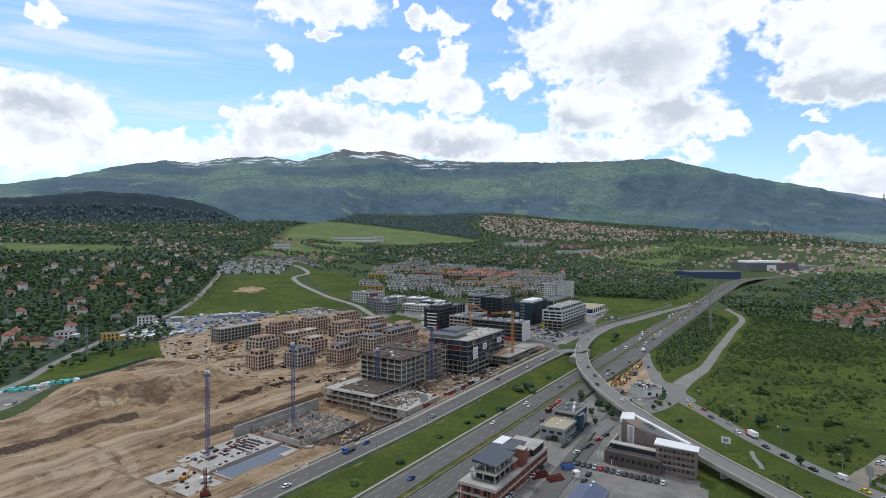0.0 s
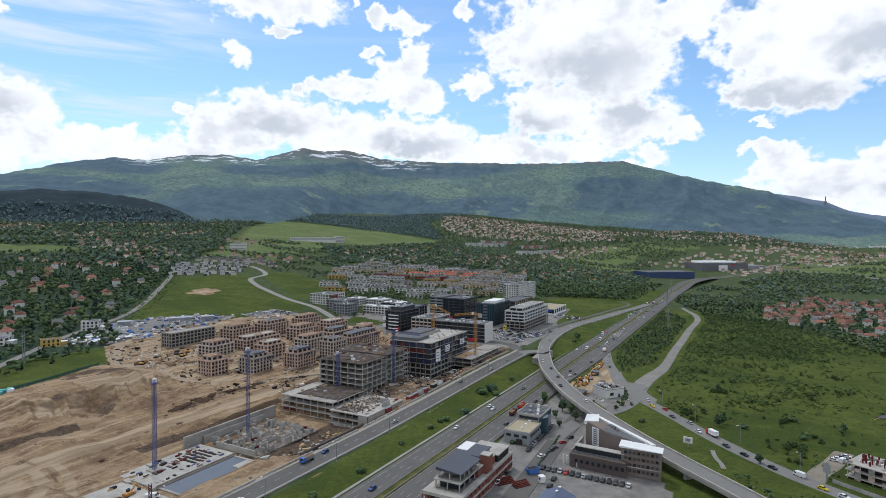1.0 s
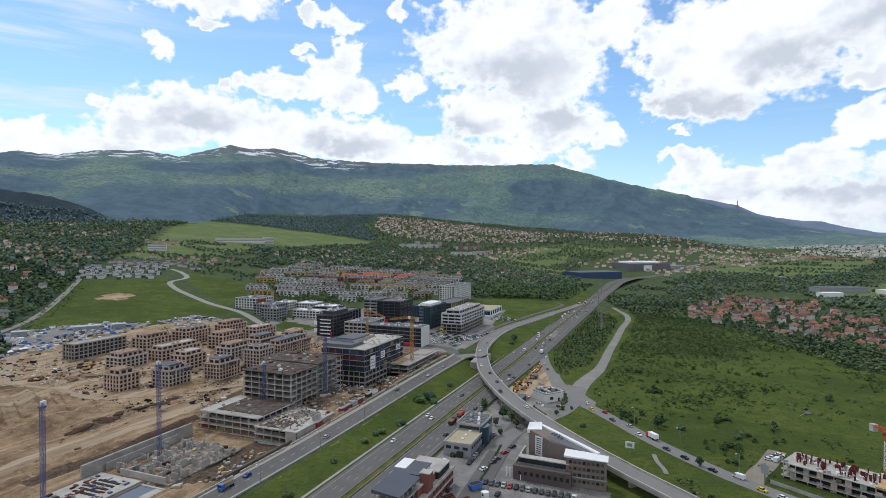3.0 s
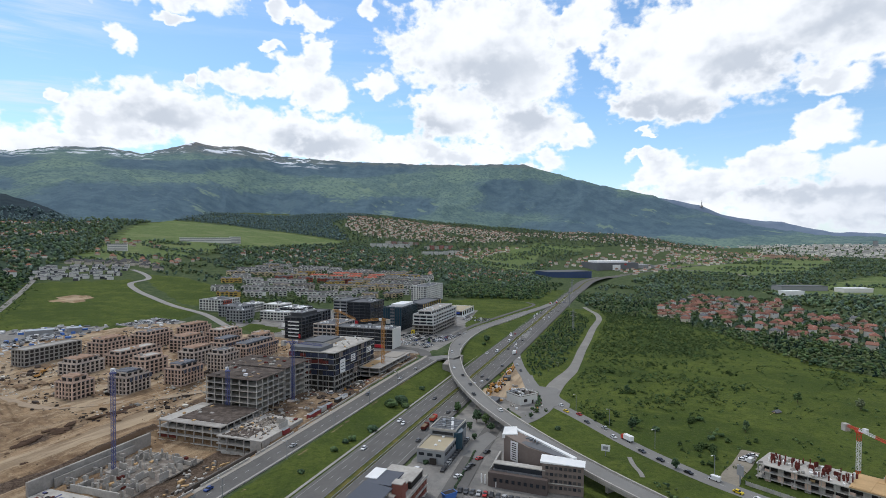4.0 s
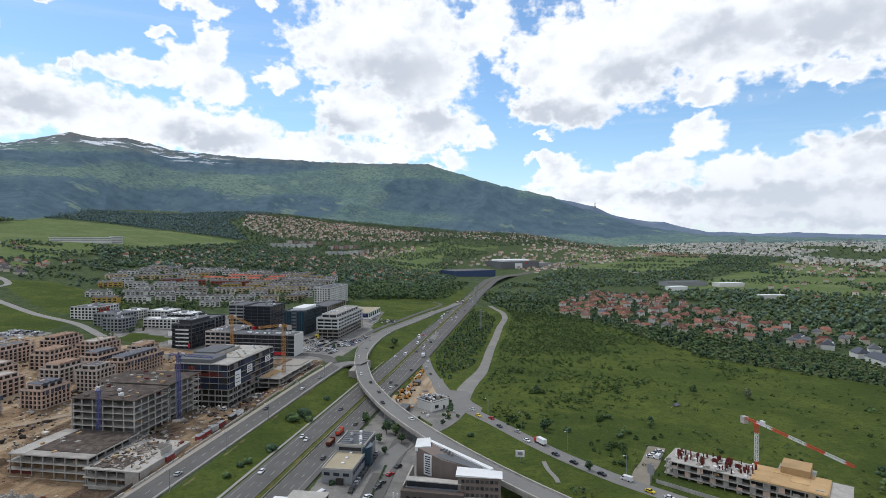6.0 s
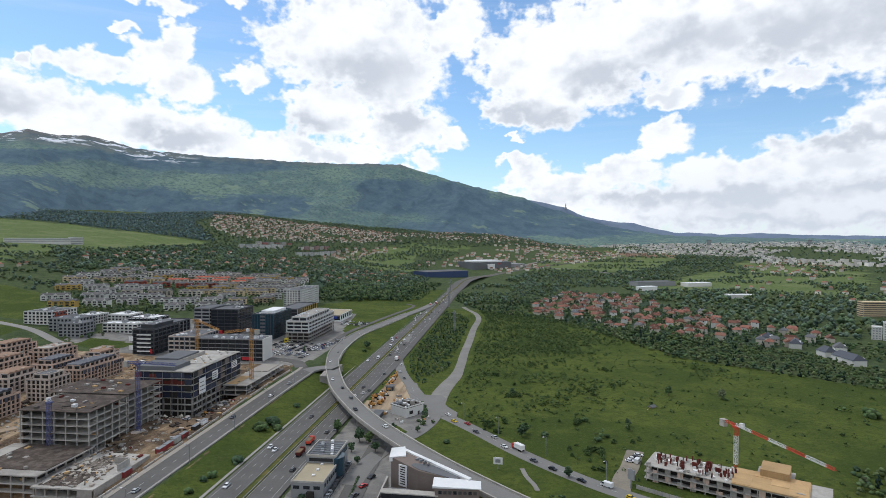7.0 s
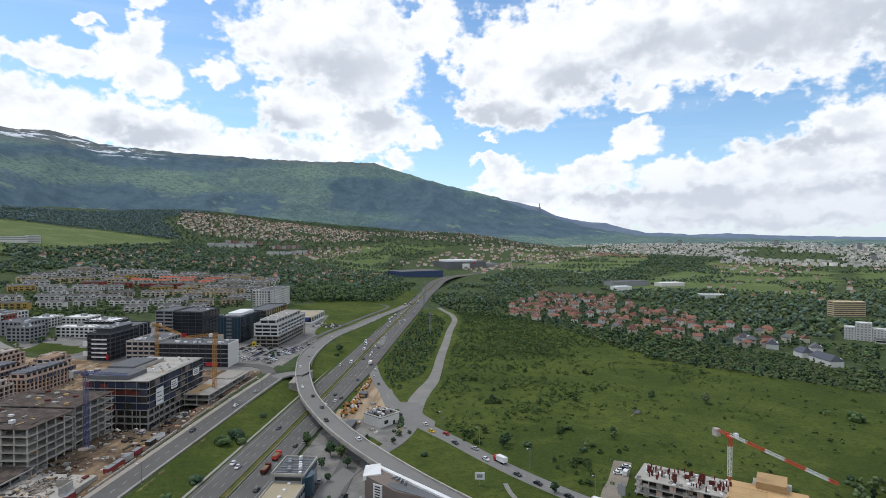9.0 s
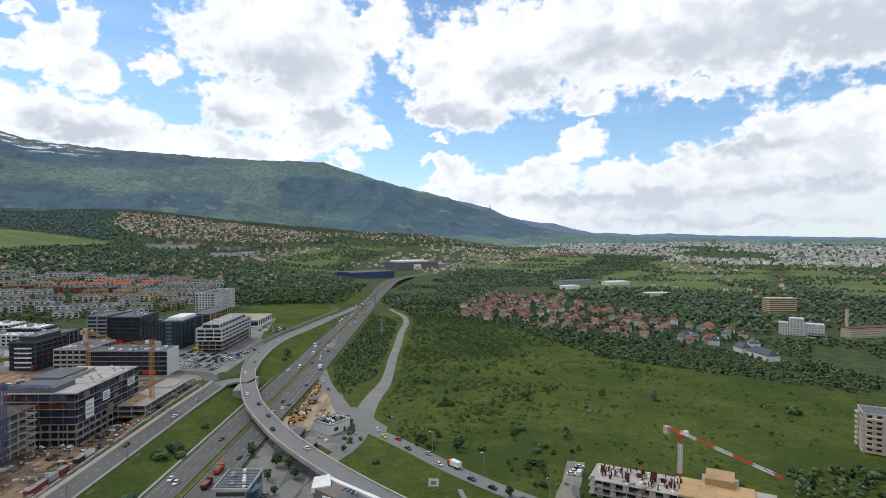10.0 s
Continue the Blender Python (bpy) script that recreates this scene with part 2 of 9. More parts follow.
tarp_blue = mat("tarp_blue", (0.05, 0.13, 0.38), 0.6, 0.3, 0.3, 1.0)
bark = mat("bark", (0.10, 0.075, 0.055), 0.95, 0.3, 0.5, 3.0)
pool_blue = mat("pool_blue", (0.085, 0.105, 0.14), 0.55, 0.14, 0.12, 0.9)


def leaf(name, color, second):
    return mat(name, color, 0.9, 0.34, 0.02, 0.35, second=second, islands=0.5)


leaf_dark = leaf("leaf_dark", (0.046, 0.074, 0.042), (0.064, 0.100, 0.052))
leaf_mid = leaf("leaf_mid", (0.058, 0.095, 0.040), (0.084, 0.120, 0.050))
leaf_light = leaf("leaf_light", (0.082, 0.112, 0.042), (0.110, 0.128, 0.072))
leaf_conifer = leaf("leaf_conifer", (0.015, 0.030, 0.024), (0.022, 0.038, 0.028))
leaf_grass = leaf("leaf_grass", (0.058, 0.086, 0.024), (0.078, 0.105, 0.030))
# leaf copies for far woods, paler and bluer: distance haze in the colour
leaf_haze_blue = leaf("leaf_haze_blue", (0.082, 0.120, 0.092), (0.108, 0.148, 0.110))
leaf_haze_teal = leaf("leaf_haze_teal", (0.090, 0.134, 0.140), (0.116, 0.164, 0.160))
leaf_bush = leaf("leaf_bush", (0.046, 0.073, 0.028), (0.068, 0.098, 0.036))
leaf_haze_green = leaf("leaf_haze_green", (0.076, 0.116, 0.066), (0.104, 0.146, 0.078))
roof_slate = mat("roof_slate", (0.120, 0.116, 0.116), 0.85, 0.25, 0.1, 0.9, each=0.25)

# ---- lie of the land ----
UX, UY = 0.53, 0.848  # the highway's direction
TURN = math.degrees(math.atan2(UY, UX))


def xy(s, d):
    """The place s metres along the highway from the bridge and d metres to its right."""
    return 100 + UX * s + UY * d, 415 + UY * s - UX * d


def sd(x, y):
    return (x - 100) * UX + (y - 415) * UY, (x - 100) * UY - (y - 415) * UX


def smooth(a, b, x):
    x = np.clip((x - a) / (b - a), 0, 1)
    return x * x * (3 - 2 * x)


def slope(x, y):
    """The natural ground: it falls gently to the right and rises towards the mountain."""
    heading, far = np.degrees(np.arctan2(x - 8, y - 45)), np.hypot(x - 8, y - 45)
    w = 1 - smooth(-15, 30, heading)
    w = w * smooth(-150, -95, heading)
    near = np.maximum(0, far - 420)
    foot = 82 * smooth(1900, 3050, far) * smooth(-5, 7, heading) * (1 - smooth(27, 42, heading))
    return foot - 0.018 * (np.clip(x, -500, 800) - 170) + w * 0.105 * near * near / (near + 500) + (1 - w) * 110 * smooth(1500, 4800, far)


def street_rise(s):
    """How far the frontage street lies above the highway."""
    return 6.0 * smooth(-170, 60, s) * (1 - smooth(110, 380, s))


def land(x, y):
    """The ground as it is, with the road's bank and the building site's pit."""
    x, y = np.asarray(x, float), np.asarray(y, float)
    s, d = sd(x, y)
    z = slope(x, y)
    z = z + street_rise(s) * np.interp(d, [-300, -120, -40, -18], [0.0, 0.5, 1.0, 0.0]) * (1 - smooth(400, 460, s))
    # the netted office stands in a shallow pit
    z = z - 4.6 * smooth(-38, -33, s) * (1 - smooth(36, 41, s)) * smooth(-134, -128, d) * (1 - smooth(-70, -65, d))
    # pit floor, haul bench, gullied sand face and plateau, left of the foundations
    z = z + sand(s, d)
    heap = 2.0 * np.exp(-((s + 190) / 20) ** 2 - ((d + 268) / 15) ** 2)
    return z + heap * (1 + 0.3 * lumps(s, d, 9.0, 6.0))


def bent(s, d):
    """The benches of the sand pit wander a little."""
    return d + (3.2 * lumps(s, d * 0.4, 21.0, 1.0) + 1.3 * lumps(s, d * 0.3, 7.0, 2.0)) * (1 - smooth(-150, -135, d))


def sand(s, d):
    """Height of the dug ground over the natural slope."""
    w = bent(s, d)
    left = np.interp(w, [-300, -236, -229, -199, -194, -189, -174, -169, -153, -148, -130], [0, 0, 0.8, -1.0, -1.2, -2.6, -2.7, -3.3, -3.5, -4.2, -6.4])
    right = np.interp(w, [-300, -216, -207, -184, -178, -162, -157, -142.5, -139, -130], [0, 0, -0.6, -1.2, -2.3, -2.5, -3.1, -3.3, -6.3, -6.4])
    k = smooth(-178, -150, s)
    step = left * (1 - k) + right * k
    step = step * np.where(s > -131, np.interp(d, [-142, -118], [1.0, 0.0]), 1.0) * (1 - smooth(-90, -10, s))
    # mound of sand with a gullied, slumped face, a bowl bitten out of it and a fan of spilt sand
    along = smooth(-262, -226, s) * (1 - smooth(-152, -120, s))
    rise = np.interp(w, [-330, -292, -262, -240, -230, -222, -208, -198, -188], [0, 3.0, 6.6, 7.4, 6.6, 4.0, 1.6, 0.6, 0])
    face = np.interp(w, [-252, -236, -214, -196, -184], [0, 1, 1, 0.6, 0])
    cut = np.abs(np.sin(s / 4.6 + 1.2 * np.sin(d / 9.0) + 1.7 * np.sin(s / 17.0))) ** 0.6
    mound = along * (rise + face * (1.6 * cut - 1.2) + face * 3.2 * grain(s + 0.4 * d, d * 0.3, 13.0, 3, 5, True))
    bowl = np.exp(-(((s + 203) / 21) ** 2 + ((d + 219) / 20) ** 2) ** 2)
    fan = 3.4 * np.exp(-((s + 243 - 0.2 * (d + 175)) / 9) ** 2 - ((d + 178) / 16) ** 2)
    total = step + mound - 5.0 * bowl * along + fan + 1.2 * face * (1 - along) * grain(s, d * 0.5, 12.0, 5, 4, True) * (s < -100)
    pit = np.where(d > -130, np.interp(d - 16 * smooth(-205, -187, s), [-130, -76, -72], [-6.4, -6.4, 0]) * (1 - smooth(-133, -128, s)) * smooth(-274, -262, s), total)
    join_ = smooth(-136, -128, d)
    return (total * (1 - join_) * (d <= -128) + pit * np.where(d <= -128, join_, 1.0)) * smooth(-460, -380, s)


def ground_z(x, y):
    return float(land(x, y))


def inside(x, y, poly):
    """Which of the places lie inside a polygon."""
    x, y = np.asarray(x, float), np.asarray(y, float)
    hit = np.zeros(x.shape, bool)
    px, py = np.array(poly, float).T
    j = len(px) - 1
    for i in range(len(px)):
        cross = (py[i] > y) != (py[j] > y)
        with np.errstate(divide="ignore", invalid="ignore"):
            hit ^= cross & (x < (px[j] - px[i]) * (y - py[i]) / (py[j] - py[i]) + px[i])
        j = i
    return hit


def lumps(x, y, size, seed=0.0):
    """Cheap smooth noise over the plan, about -1 to 1."""
    u, v = x / size + seed, y / size - 1.7 * seed
    return (np.sin(u * 1.3 + 1.9 * np.sin(v * 0.7)) + np.sin(v * 1.7 + 1.3 * np.sin(u * 1.1 + seed)) + np.sin((u + v) * 2.3 + seed) * 0.6) / 2.6


def grain(x, y, size, seed=0, octaves=4, ridged=False):
    """Rough noise over the plan, about -1 to 1, from a hashed lattice; ridged: sharp crests."""
    total, gain, norm = 0.0, 1.0, 0.0
    for o in range(octaves):
        u, v = np.asarray(x, float) / size + 13.7 * o + seed, np.asarray(y, float) / size - 7.3 * o + seed
        i, j = np.floor(u), np.floor(v)
        f, g = u - i, v - j
        f, g = f * f * (3 - 2 * f), g * g * (3 - 2 * g)

        def h(a, b):
            q = np.sin(a * 127.1 + b * 311.7 + 17.0 * o) * 43758.5453
            return (q - np.floor(q)) * 2 - 1

        n = (h(i, j) * (1 - f) + h(i + 1, j) * f) * (1 - g) + (h(i, j + 1) * (1 - f) + h(i + 1, j + 1) * f) * g
        total = total + gain * (1 - 2 * np.abs(n) ** 0.8 if ridged else n)
        norm, gain, size = norm + gain, gain * 0.52, size * 0.48
    return total / norm


# ---- meshes ----
def mesh_of(name, verts, faces, material, smooth_shade=False):
    """A mesh from arrays of corners and of faces that all have equally many corners."""
    verts, faces = np.asarray(verts, np.float32), np.asarray(faces, np.int32)
    me = bpy.data.meshes.new(name)
    k = faces.shape[1]
    me.vertices.add(len(verts)), me.loops.add(faces.size), me.polygons.add(len(faces))
    me.vertices.foreach_set("co", verts.ravel())
    me.loops.foreach_set("vertex_index", faces.ravel())
    me.polygons.foreach_set("loop_start", np.arange(0, faces.size, k, dtype=np.int32))
    me.polygons.foreach_set("use_smooth", np.full(len(faces), smooth_shade))
    me.update(calc_edges=True)
    me.materials.append(material)
    return me


CUBE_V = np.array([(x, y, z) for z in (0, 1) for y in (0, 1) for x in (0, 1)], float)
CUBE_F = np.array([(0, 2, 3, 1), (4, 5, 7, 6), (0, 1, 5, 4), (1, 3, 7, 5), (3, 2, 6, 7), (2, 0, 4, 6)])


def boxes(rows):
    """Corners and faces of boxes x0, x1, y0, y1, z0, z1."""
    r = np.array(rows, float).reshape(-1, 6)
    v = r[:, None, 0::2] + CUBE_V[None] * (r[:, 1::2] - r[:, 0::2])[:, None]
    return v.reshape(-1, 3), (CUBE_F[None] + 8 * np.arange(len(r))[:, None, None]).reshape(-1, 4)


BOX = {}


def box_mesh(lx, ly, lz, material, name="box"):
    """A box of that size, standing on z = 0 with a corner at the origin; alike ones share their mesh."""
    key = (round(lx, 3), round(ly, 3), round(lz, 3), material.name)
    if key not in BOX:
        BOX[key] = mesh_of(name, *boxes([(0, lx, 0, ly, 0, lz)]), material)
    return BOX[key]


def prism_mesh(name, poly, z0, z1, material, tilt=None):
    """A prism on a plan polygon; tilt: the top's height at each corner instead of z1."""
    n = len(poly)
    bm = bmesh.new()
    lower = [bm.verts.new((x, y, z0)) for x, y in poly]
    upper = [bm.verts.new((x, y, tilt[i] if tilt else z1)) for i, (x, y) in enumerate(poly)]
    bm.faces.new(upper), bm.faces.new(lower[::-1])
    for i in range(n):
        bm.faces.new((lower[i], lower[(i + 1) % n], upper[(i + 1) % n], upper[i]))
    bmesh.ops.recalc_face_normals(bm, faces=bm.faces)
    me = bpy.data.meshes.new(name)
    bm.to_mesh(me), bm.free()
    me.materials.append(material)
    return me


def thing(name, label, category, x, y, z, turn=0.0, group="", kind=""):
    ob = new(name)
    ob.matrix_world = pose(x, y, z, 0, 0, turn)
    ob.empty_display_size = 0.5
    return tagged(ob, label, category, group, kind)


def part(name, me, parent, x=0.0, y=0.0, z=0.0, turn=0.0, label="", tilt=(0, 0)):
    ob = new(name, me)
    ob.parent = parent
    ob.matrix_basis = pose(x, y, z, tilt[0], tilt[1], turn)
    if label:
        ob["label"] = label
    return ob


def bar(name, parent, x0, x1, y0, y1, z0, z1, material, label=""):
    return part(name, box_mesh(x1 - x0, y1 - y0, z1 - z0, material, name), parent, x0, y0, z0, label=label)


def solid(name, me, label, category, kind="structure", group=""):
    return tagged(new(name, me), label, category, group, kind)


# ---- ground ----
def lines(lo, hi, step, reach, grow):
    core = list(np.arange(lo, hi + 0.1, step))
    out, at, st = [], hi, step
    while at < reach:
        st *= grow
        at += st
        out.append(at)
    low, at, st = [], lo, step
    while at > -reach:
        st *= grow
        at -= st
        low.append(at)
    return np.array(low[::-1] + core + out)


EARTH = [(-430, -53), (-430, -236), (-273, -238), (-228, -262), (-171, -299), (-130, -316), (-100, -372), (-23, -405), (53, -394), (120, -372), (112, -215), (96, -150), (90, -58), (60, -53)]
FIELD = [xy(-14, 92), xy(30, 62), (190, 430), (222, 480), (300, 600), (392, 750), (430, 830), (500, 790), (500, 672), (455, 440), (488, 345), (520, 250), (400, 120), (210, 120), (190, 245)]
MEADOW = [(-300, 640), (-395, 960), (-275, 1025), (-255, 985), (-215, 890), (-120, 770), (-167, 676), (-231, 655)]
MEADOW_B = [(-260, 1080), (-235, 985), (-160, 830), (-100, 790), (-60, 870), (-120, 960), (-200, 1060)]
MEADOW_TOP = [(-470, 1560), (-540, 1950), (-540, 2380), (-300, 2350), (150, 2150), (60, 1960), (-219, 1500), (-300, 1180), (-430, 1180)]
MEADOW_FAR = [(480, 1900), (560, 1680), (700, 1640), (900, 2150), (1250, 2300), (1100, 2500), (700, 2250)]
PLAIN = [(1000, 1100), (1180, 940), (1300, 720), (1700, 900), (2400, 1300), (2200, 1600), (1500, 1300)]
PLAIN_C = [(1350, 470), (1500, 700), (1750, 880), (2450, 1200), (2500, 800), (2100, 520), (1700, 430)]
PLAIN_B = [(1150, 1700), (1500, 1500), (2300, 2000), (2600, 2600), (1600, 2200)]
LEFT_FIELD = [(-860, 1110), (-1000, 1260), (-780, 1335), (-690, 1290), (-740, 1205)]
LOT = [xy(-330, 17), xy(-330, 98), xy(-215, 112), xy(-165, 114), xy(-136, 102), xy(-120, 90), xy(-110, 74), xy(-40, 48), xy(-8, 17)]
OFFICES = [xy(84, -60), xy(112, -52), xy(215, -48), xy(290, -75), xy(430, -95), xy(450, -180), xy(300, -260), xy(150, -310), xy(100, -215)]
YARD = [xy(100, 24), xy(110, 30), xy(60, 42), xy(24, 56), xy(-12, 66), xy(-38, 58), xy(-20, 36), xy(2, 19)]
YARD_LEFT = [(-318, 520), (-262, 545), (-215, 625), (-200, 690), (-250, 690), (-312, 640)]
LOT_LEFT = [(-252, 372), (-285, 362), (-420, 330), (-420, 250), (-262, 318)]
TOWN = [(-130, 830), (40, 850), (150, 910), (200, 1060), (290, 1250), (110, 1390), (-90, 1260), (-130, 1100)]
GREEN_LEFT = [(-250, 383), (-297, 388), (-312, 470), (-262, 535), (-236, 490)]
DIRT = [(-313, 828), (-306, 880), (-274, 872), (-276, 820)]
LOT_MEADOW = [(-200, 698), (-166, 735), (-128, 715), (-165, 674)]
LAWN = [xy(129, -284), xy(119, -240), xy(151, -234), xy(165, -292)]
LAWN_FAR = [(206, 898), (330, 872), (352, 885), (366, 962), (300, 958), (232, 940)]


# the floor of the larger woods
WOODED = [[(-640, 2390), (-300, 2360), (160, 2160), (120, 2700), (420, 3250), (0, 3350), (-700, 2950)],
          [(-262, 540), (-300, 380), (-480, 330), (-760, 420), (-900, 800), (-760, 1080), (-400, 1060), (-330, 700), (-318, 640)],
          [(-400, 1060), (-760, 1080), (-900, 800), (-1500, 1000), (-2000, 2300), (-520, 2380), (-560, 2000), (-480, 1560), (-430, 1200)],
          [(-150, 1270), (110, 1400), (330, 1080), (520, 1240), (690, 1530), (560, 1680), (460, 1920), (150, 2150), (60, 1960), (-219, 1500)],
          [(492, 770), (540, 572), (590, 446), (712, 455), (745, 590), (890, 960), (790, 1040), (640, 930)]]


def ground():
    s_lines, d_lines = lines(-340, 620, 5, 5400, 1.05), lines(-420, 480, 4, 5400, 1.055)
    s_lines = np.unique(np.concatenate([s_lines, np.arange(-331.2, -100, 1.6)]).round(1))
    d_lines = np.unique(np.concatenate([d_lines, np.arange(-300.4, -76, 1.4)]).round(1))
    S, D = np.meshgrid(s_lines, d_lines, indexing="ij")
    X, Y = xy(S, D)
    X, Y = np.array(X), np.array(Y)
    Z = land(X, Y)
    rough = np.where(inside(S, D, EARTH), 1.0, 0.0)
    Z = Z + rough * (1.1 * grain(S * 0.6, D, 11.0, 1, 4) + 0.7 * grain(S * 0.15, D, 6.0, 2, 3, True))
    bed = ((D > -15.4) & (D < 21)) | ((D > -53) & (D < -38) & (S < 140))
    Z = Z - np.where(bed, 0.35, 0.0)
    n, k = S.shape
    idx = np.arange(n * k).reshape(n, k)
    quads = np.stack([idx[:-1, :-1], idx[:-1, 1:], idx[1:, 1:], idx[1:, :-1]], -1).reshape(-1, 4)[:, ::-1]
    me = mesh_of("ground", np.stack([X, Y, Z], -1).reshape(-1, 3), quads, ground_material(), True)
    # what covers the ground: bare earth, meadow grass, paving; the rest is rough green
    r = np.maximum(inside(S, D, EARTH) * 1.0, inside(X, Y, DIRT) * 1.0)
    r = np.maximum(r, 0.5 * ((D > -39) & (D < -32) & (S > -330) & (S < 20) & (lumps(S, D * 2, 9.0, 5.0) > 0.15)))
    r = np.maximum(r, inside(X, Y, YARD) * (S > 4) * 1.0)
    g = np.zeros(X.shape)
    for poly in (FIELD, MEADOW, MEADOW_B, GREEN_LEFT, LAWN, LAWN_FAR):
        g = np.maximum(g, inside(X, Y, poly) * 1.0)
    for poly in (MEADOW_TOP, MEADOW_FAR, PLAIN, PLAIN_B, PLAIN_C, LEFT_FIELD):
        g = np.maximum(g, inside(X, Y, poly) * 1.0)
    g = np.maximum(g, (((D > -40) & (D < -15) & (S > -400) & (S < 520)) * 1.0))
    g = np.maximum(g, (((D > 16) & (D < 190) & (S > -420) & (S < 560)) * 1.0))
    g = np.maximum(g, (((D > -150) & (D <= -15) & (S > 250) & (S < 900)) * 1.0))
    b = np.zeros(X.shape)
    for poly, strength in ((LOT, 1.0), (OFFICES, 0.9), (YARD, 0.8), (YARD_LEFT, 1.0), (LOT_MEADOW, 1.0), (LOT_LEFT, 1.0), (TOWN, 0.30)):
        b = np.maximum(b, inside(X, Y, poly) * strength)
    b = np.where(inside(X, Y, LAWN), 0.0, b)
    # dark topsoil tipped along the benches, pale driven tracks; the bowl's shaded face painted dark
    w = bent(S, D)
    jag = 0.5 + 0.5 * lumps(S, D, 8.0, 2.0)
    dark = ((w > -195) & (w < -189) & (S < -222)) * 1.0 + ((w > -184) & (w < -175) & (S > -170) & (S < -95)) * 0.8 * jag + 0.7 * (((S + 203) / 20) ** 2 + ((D + 222) / 18) ** 2 < 1.0) * jag
    dark = dark + 0.6 * ((w < -262) & (S > -190) & (S < -140) & (jag > 0.4)) + 0.7 * ((D > -352) & (D < -341) & (S > -60) & (S < 60))
    pale = ((w > -166) & (w < -154)) * 0.9 + ((w > -187) & (w < -181) & (S < -200)) * 0.5 + ((D < -226) & (D > -262) & (S < -225)) * 0.4
    dark = dark + 0.8 * ((w > -144) & (w < -136) & (S > -222) & (S < -120)) + 0.65 * smooth(-112, -92, S) * smooth(-190, -150, D) * (0.6 + 0.4 * jag) + 0.10 * (S > -130) * (D < -190) * jag
    pale = pale + 0.55 * ((D > -150) & (S < -262)) * jag + 0.75 * ((S > -130) & (D < -196) & (jag > 0.42))
    dark = dark + 0.8 * ((D > -86) & (D < -58) & (S > -192) & (S < -133))
    # wheel tracks that sweep round at the near end of the site
    turn_ = np.hypot(S + 306, D + 150) + 2.0 * lumps(S, D, 30.0, 2.0)
    sweep = (turn_ > 14) & (turn_ < 78) & (S < -252) & (D > -168) & (D < -62)
    wheel = np.sin(turn_ / 1.55) * (0.55 + 0.45 * np.sin(turn_ / 6.0))
    pale = pale + sweep * np.clip(wheel, 0, 1) * 1.0 + sweep * 0.3
    dark = dark + sweep * np.clip(-wheel, 0, 1) * 0.8
    soil = np.clip(0.5 + 0.5 * dark - 0.5 * pale, 0, 1)
    soil = np.where((S > -190) & (S < -150) & (D > -262) & (D < -222) & (lumps(S, D, 11.0, 4.0) > -0.35), 0.1, soil)
    soil = np.where((S > -262) & (S < -214) & (w > -236) & (w < -214) & (lumps(S, D, 9.0, 7.0) > -0.2), 0.2, soil)
    soil = np.where(inside(X, Y, YARD), 0.05, soil)
    soil = np.where(((S > -178) & (S < -100) & (w > -214) & (w < -186)) & (soil == 0.5), 0.62, soil)
    soil = np.where(r < 0.3, 0.5, soil)
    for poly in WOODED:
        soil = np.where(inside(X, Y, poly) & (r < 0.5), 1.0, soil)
    for poly in (MEADOW_TOP, MEADOW_FAR, PLAIN, PLAIN_B, PLAIN_C, LEFT_FIELD):
        soil = np.where(inside(X, Y, poly) & (r < 0.5), 0.0, soil)
    color = me.color_attributes.new("cover", "FLOAT_COLOR", "POINT")
    color.data.foreach_set("color", np.stack([r, g, b, soil], -1).astype(np.float32).ravel())
    return solid("ground", me, "rolling ground with grass, bare earth and paved lots", "ground")


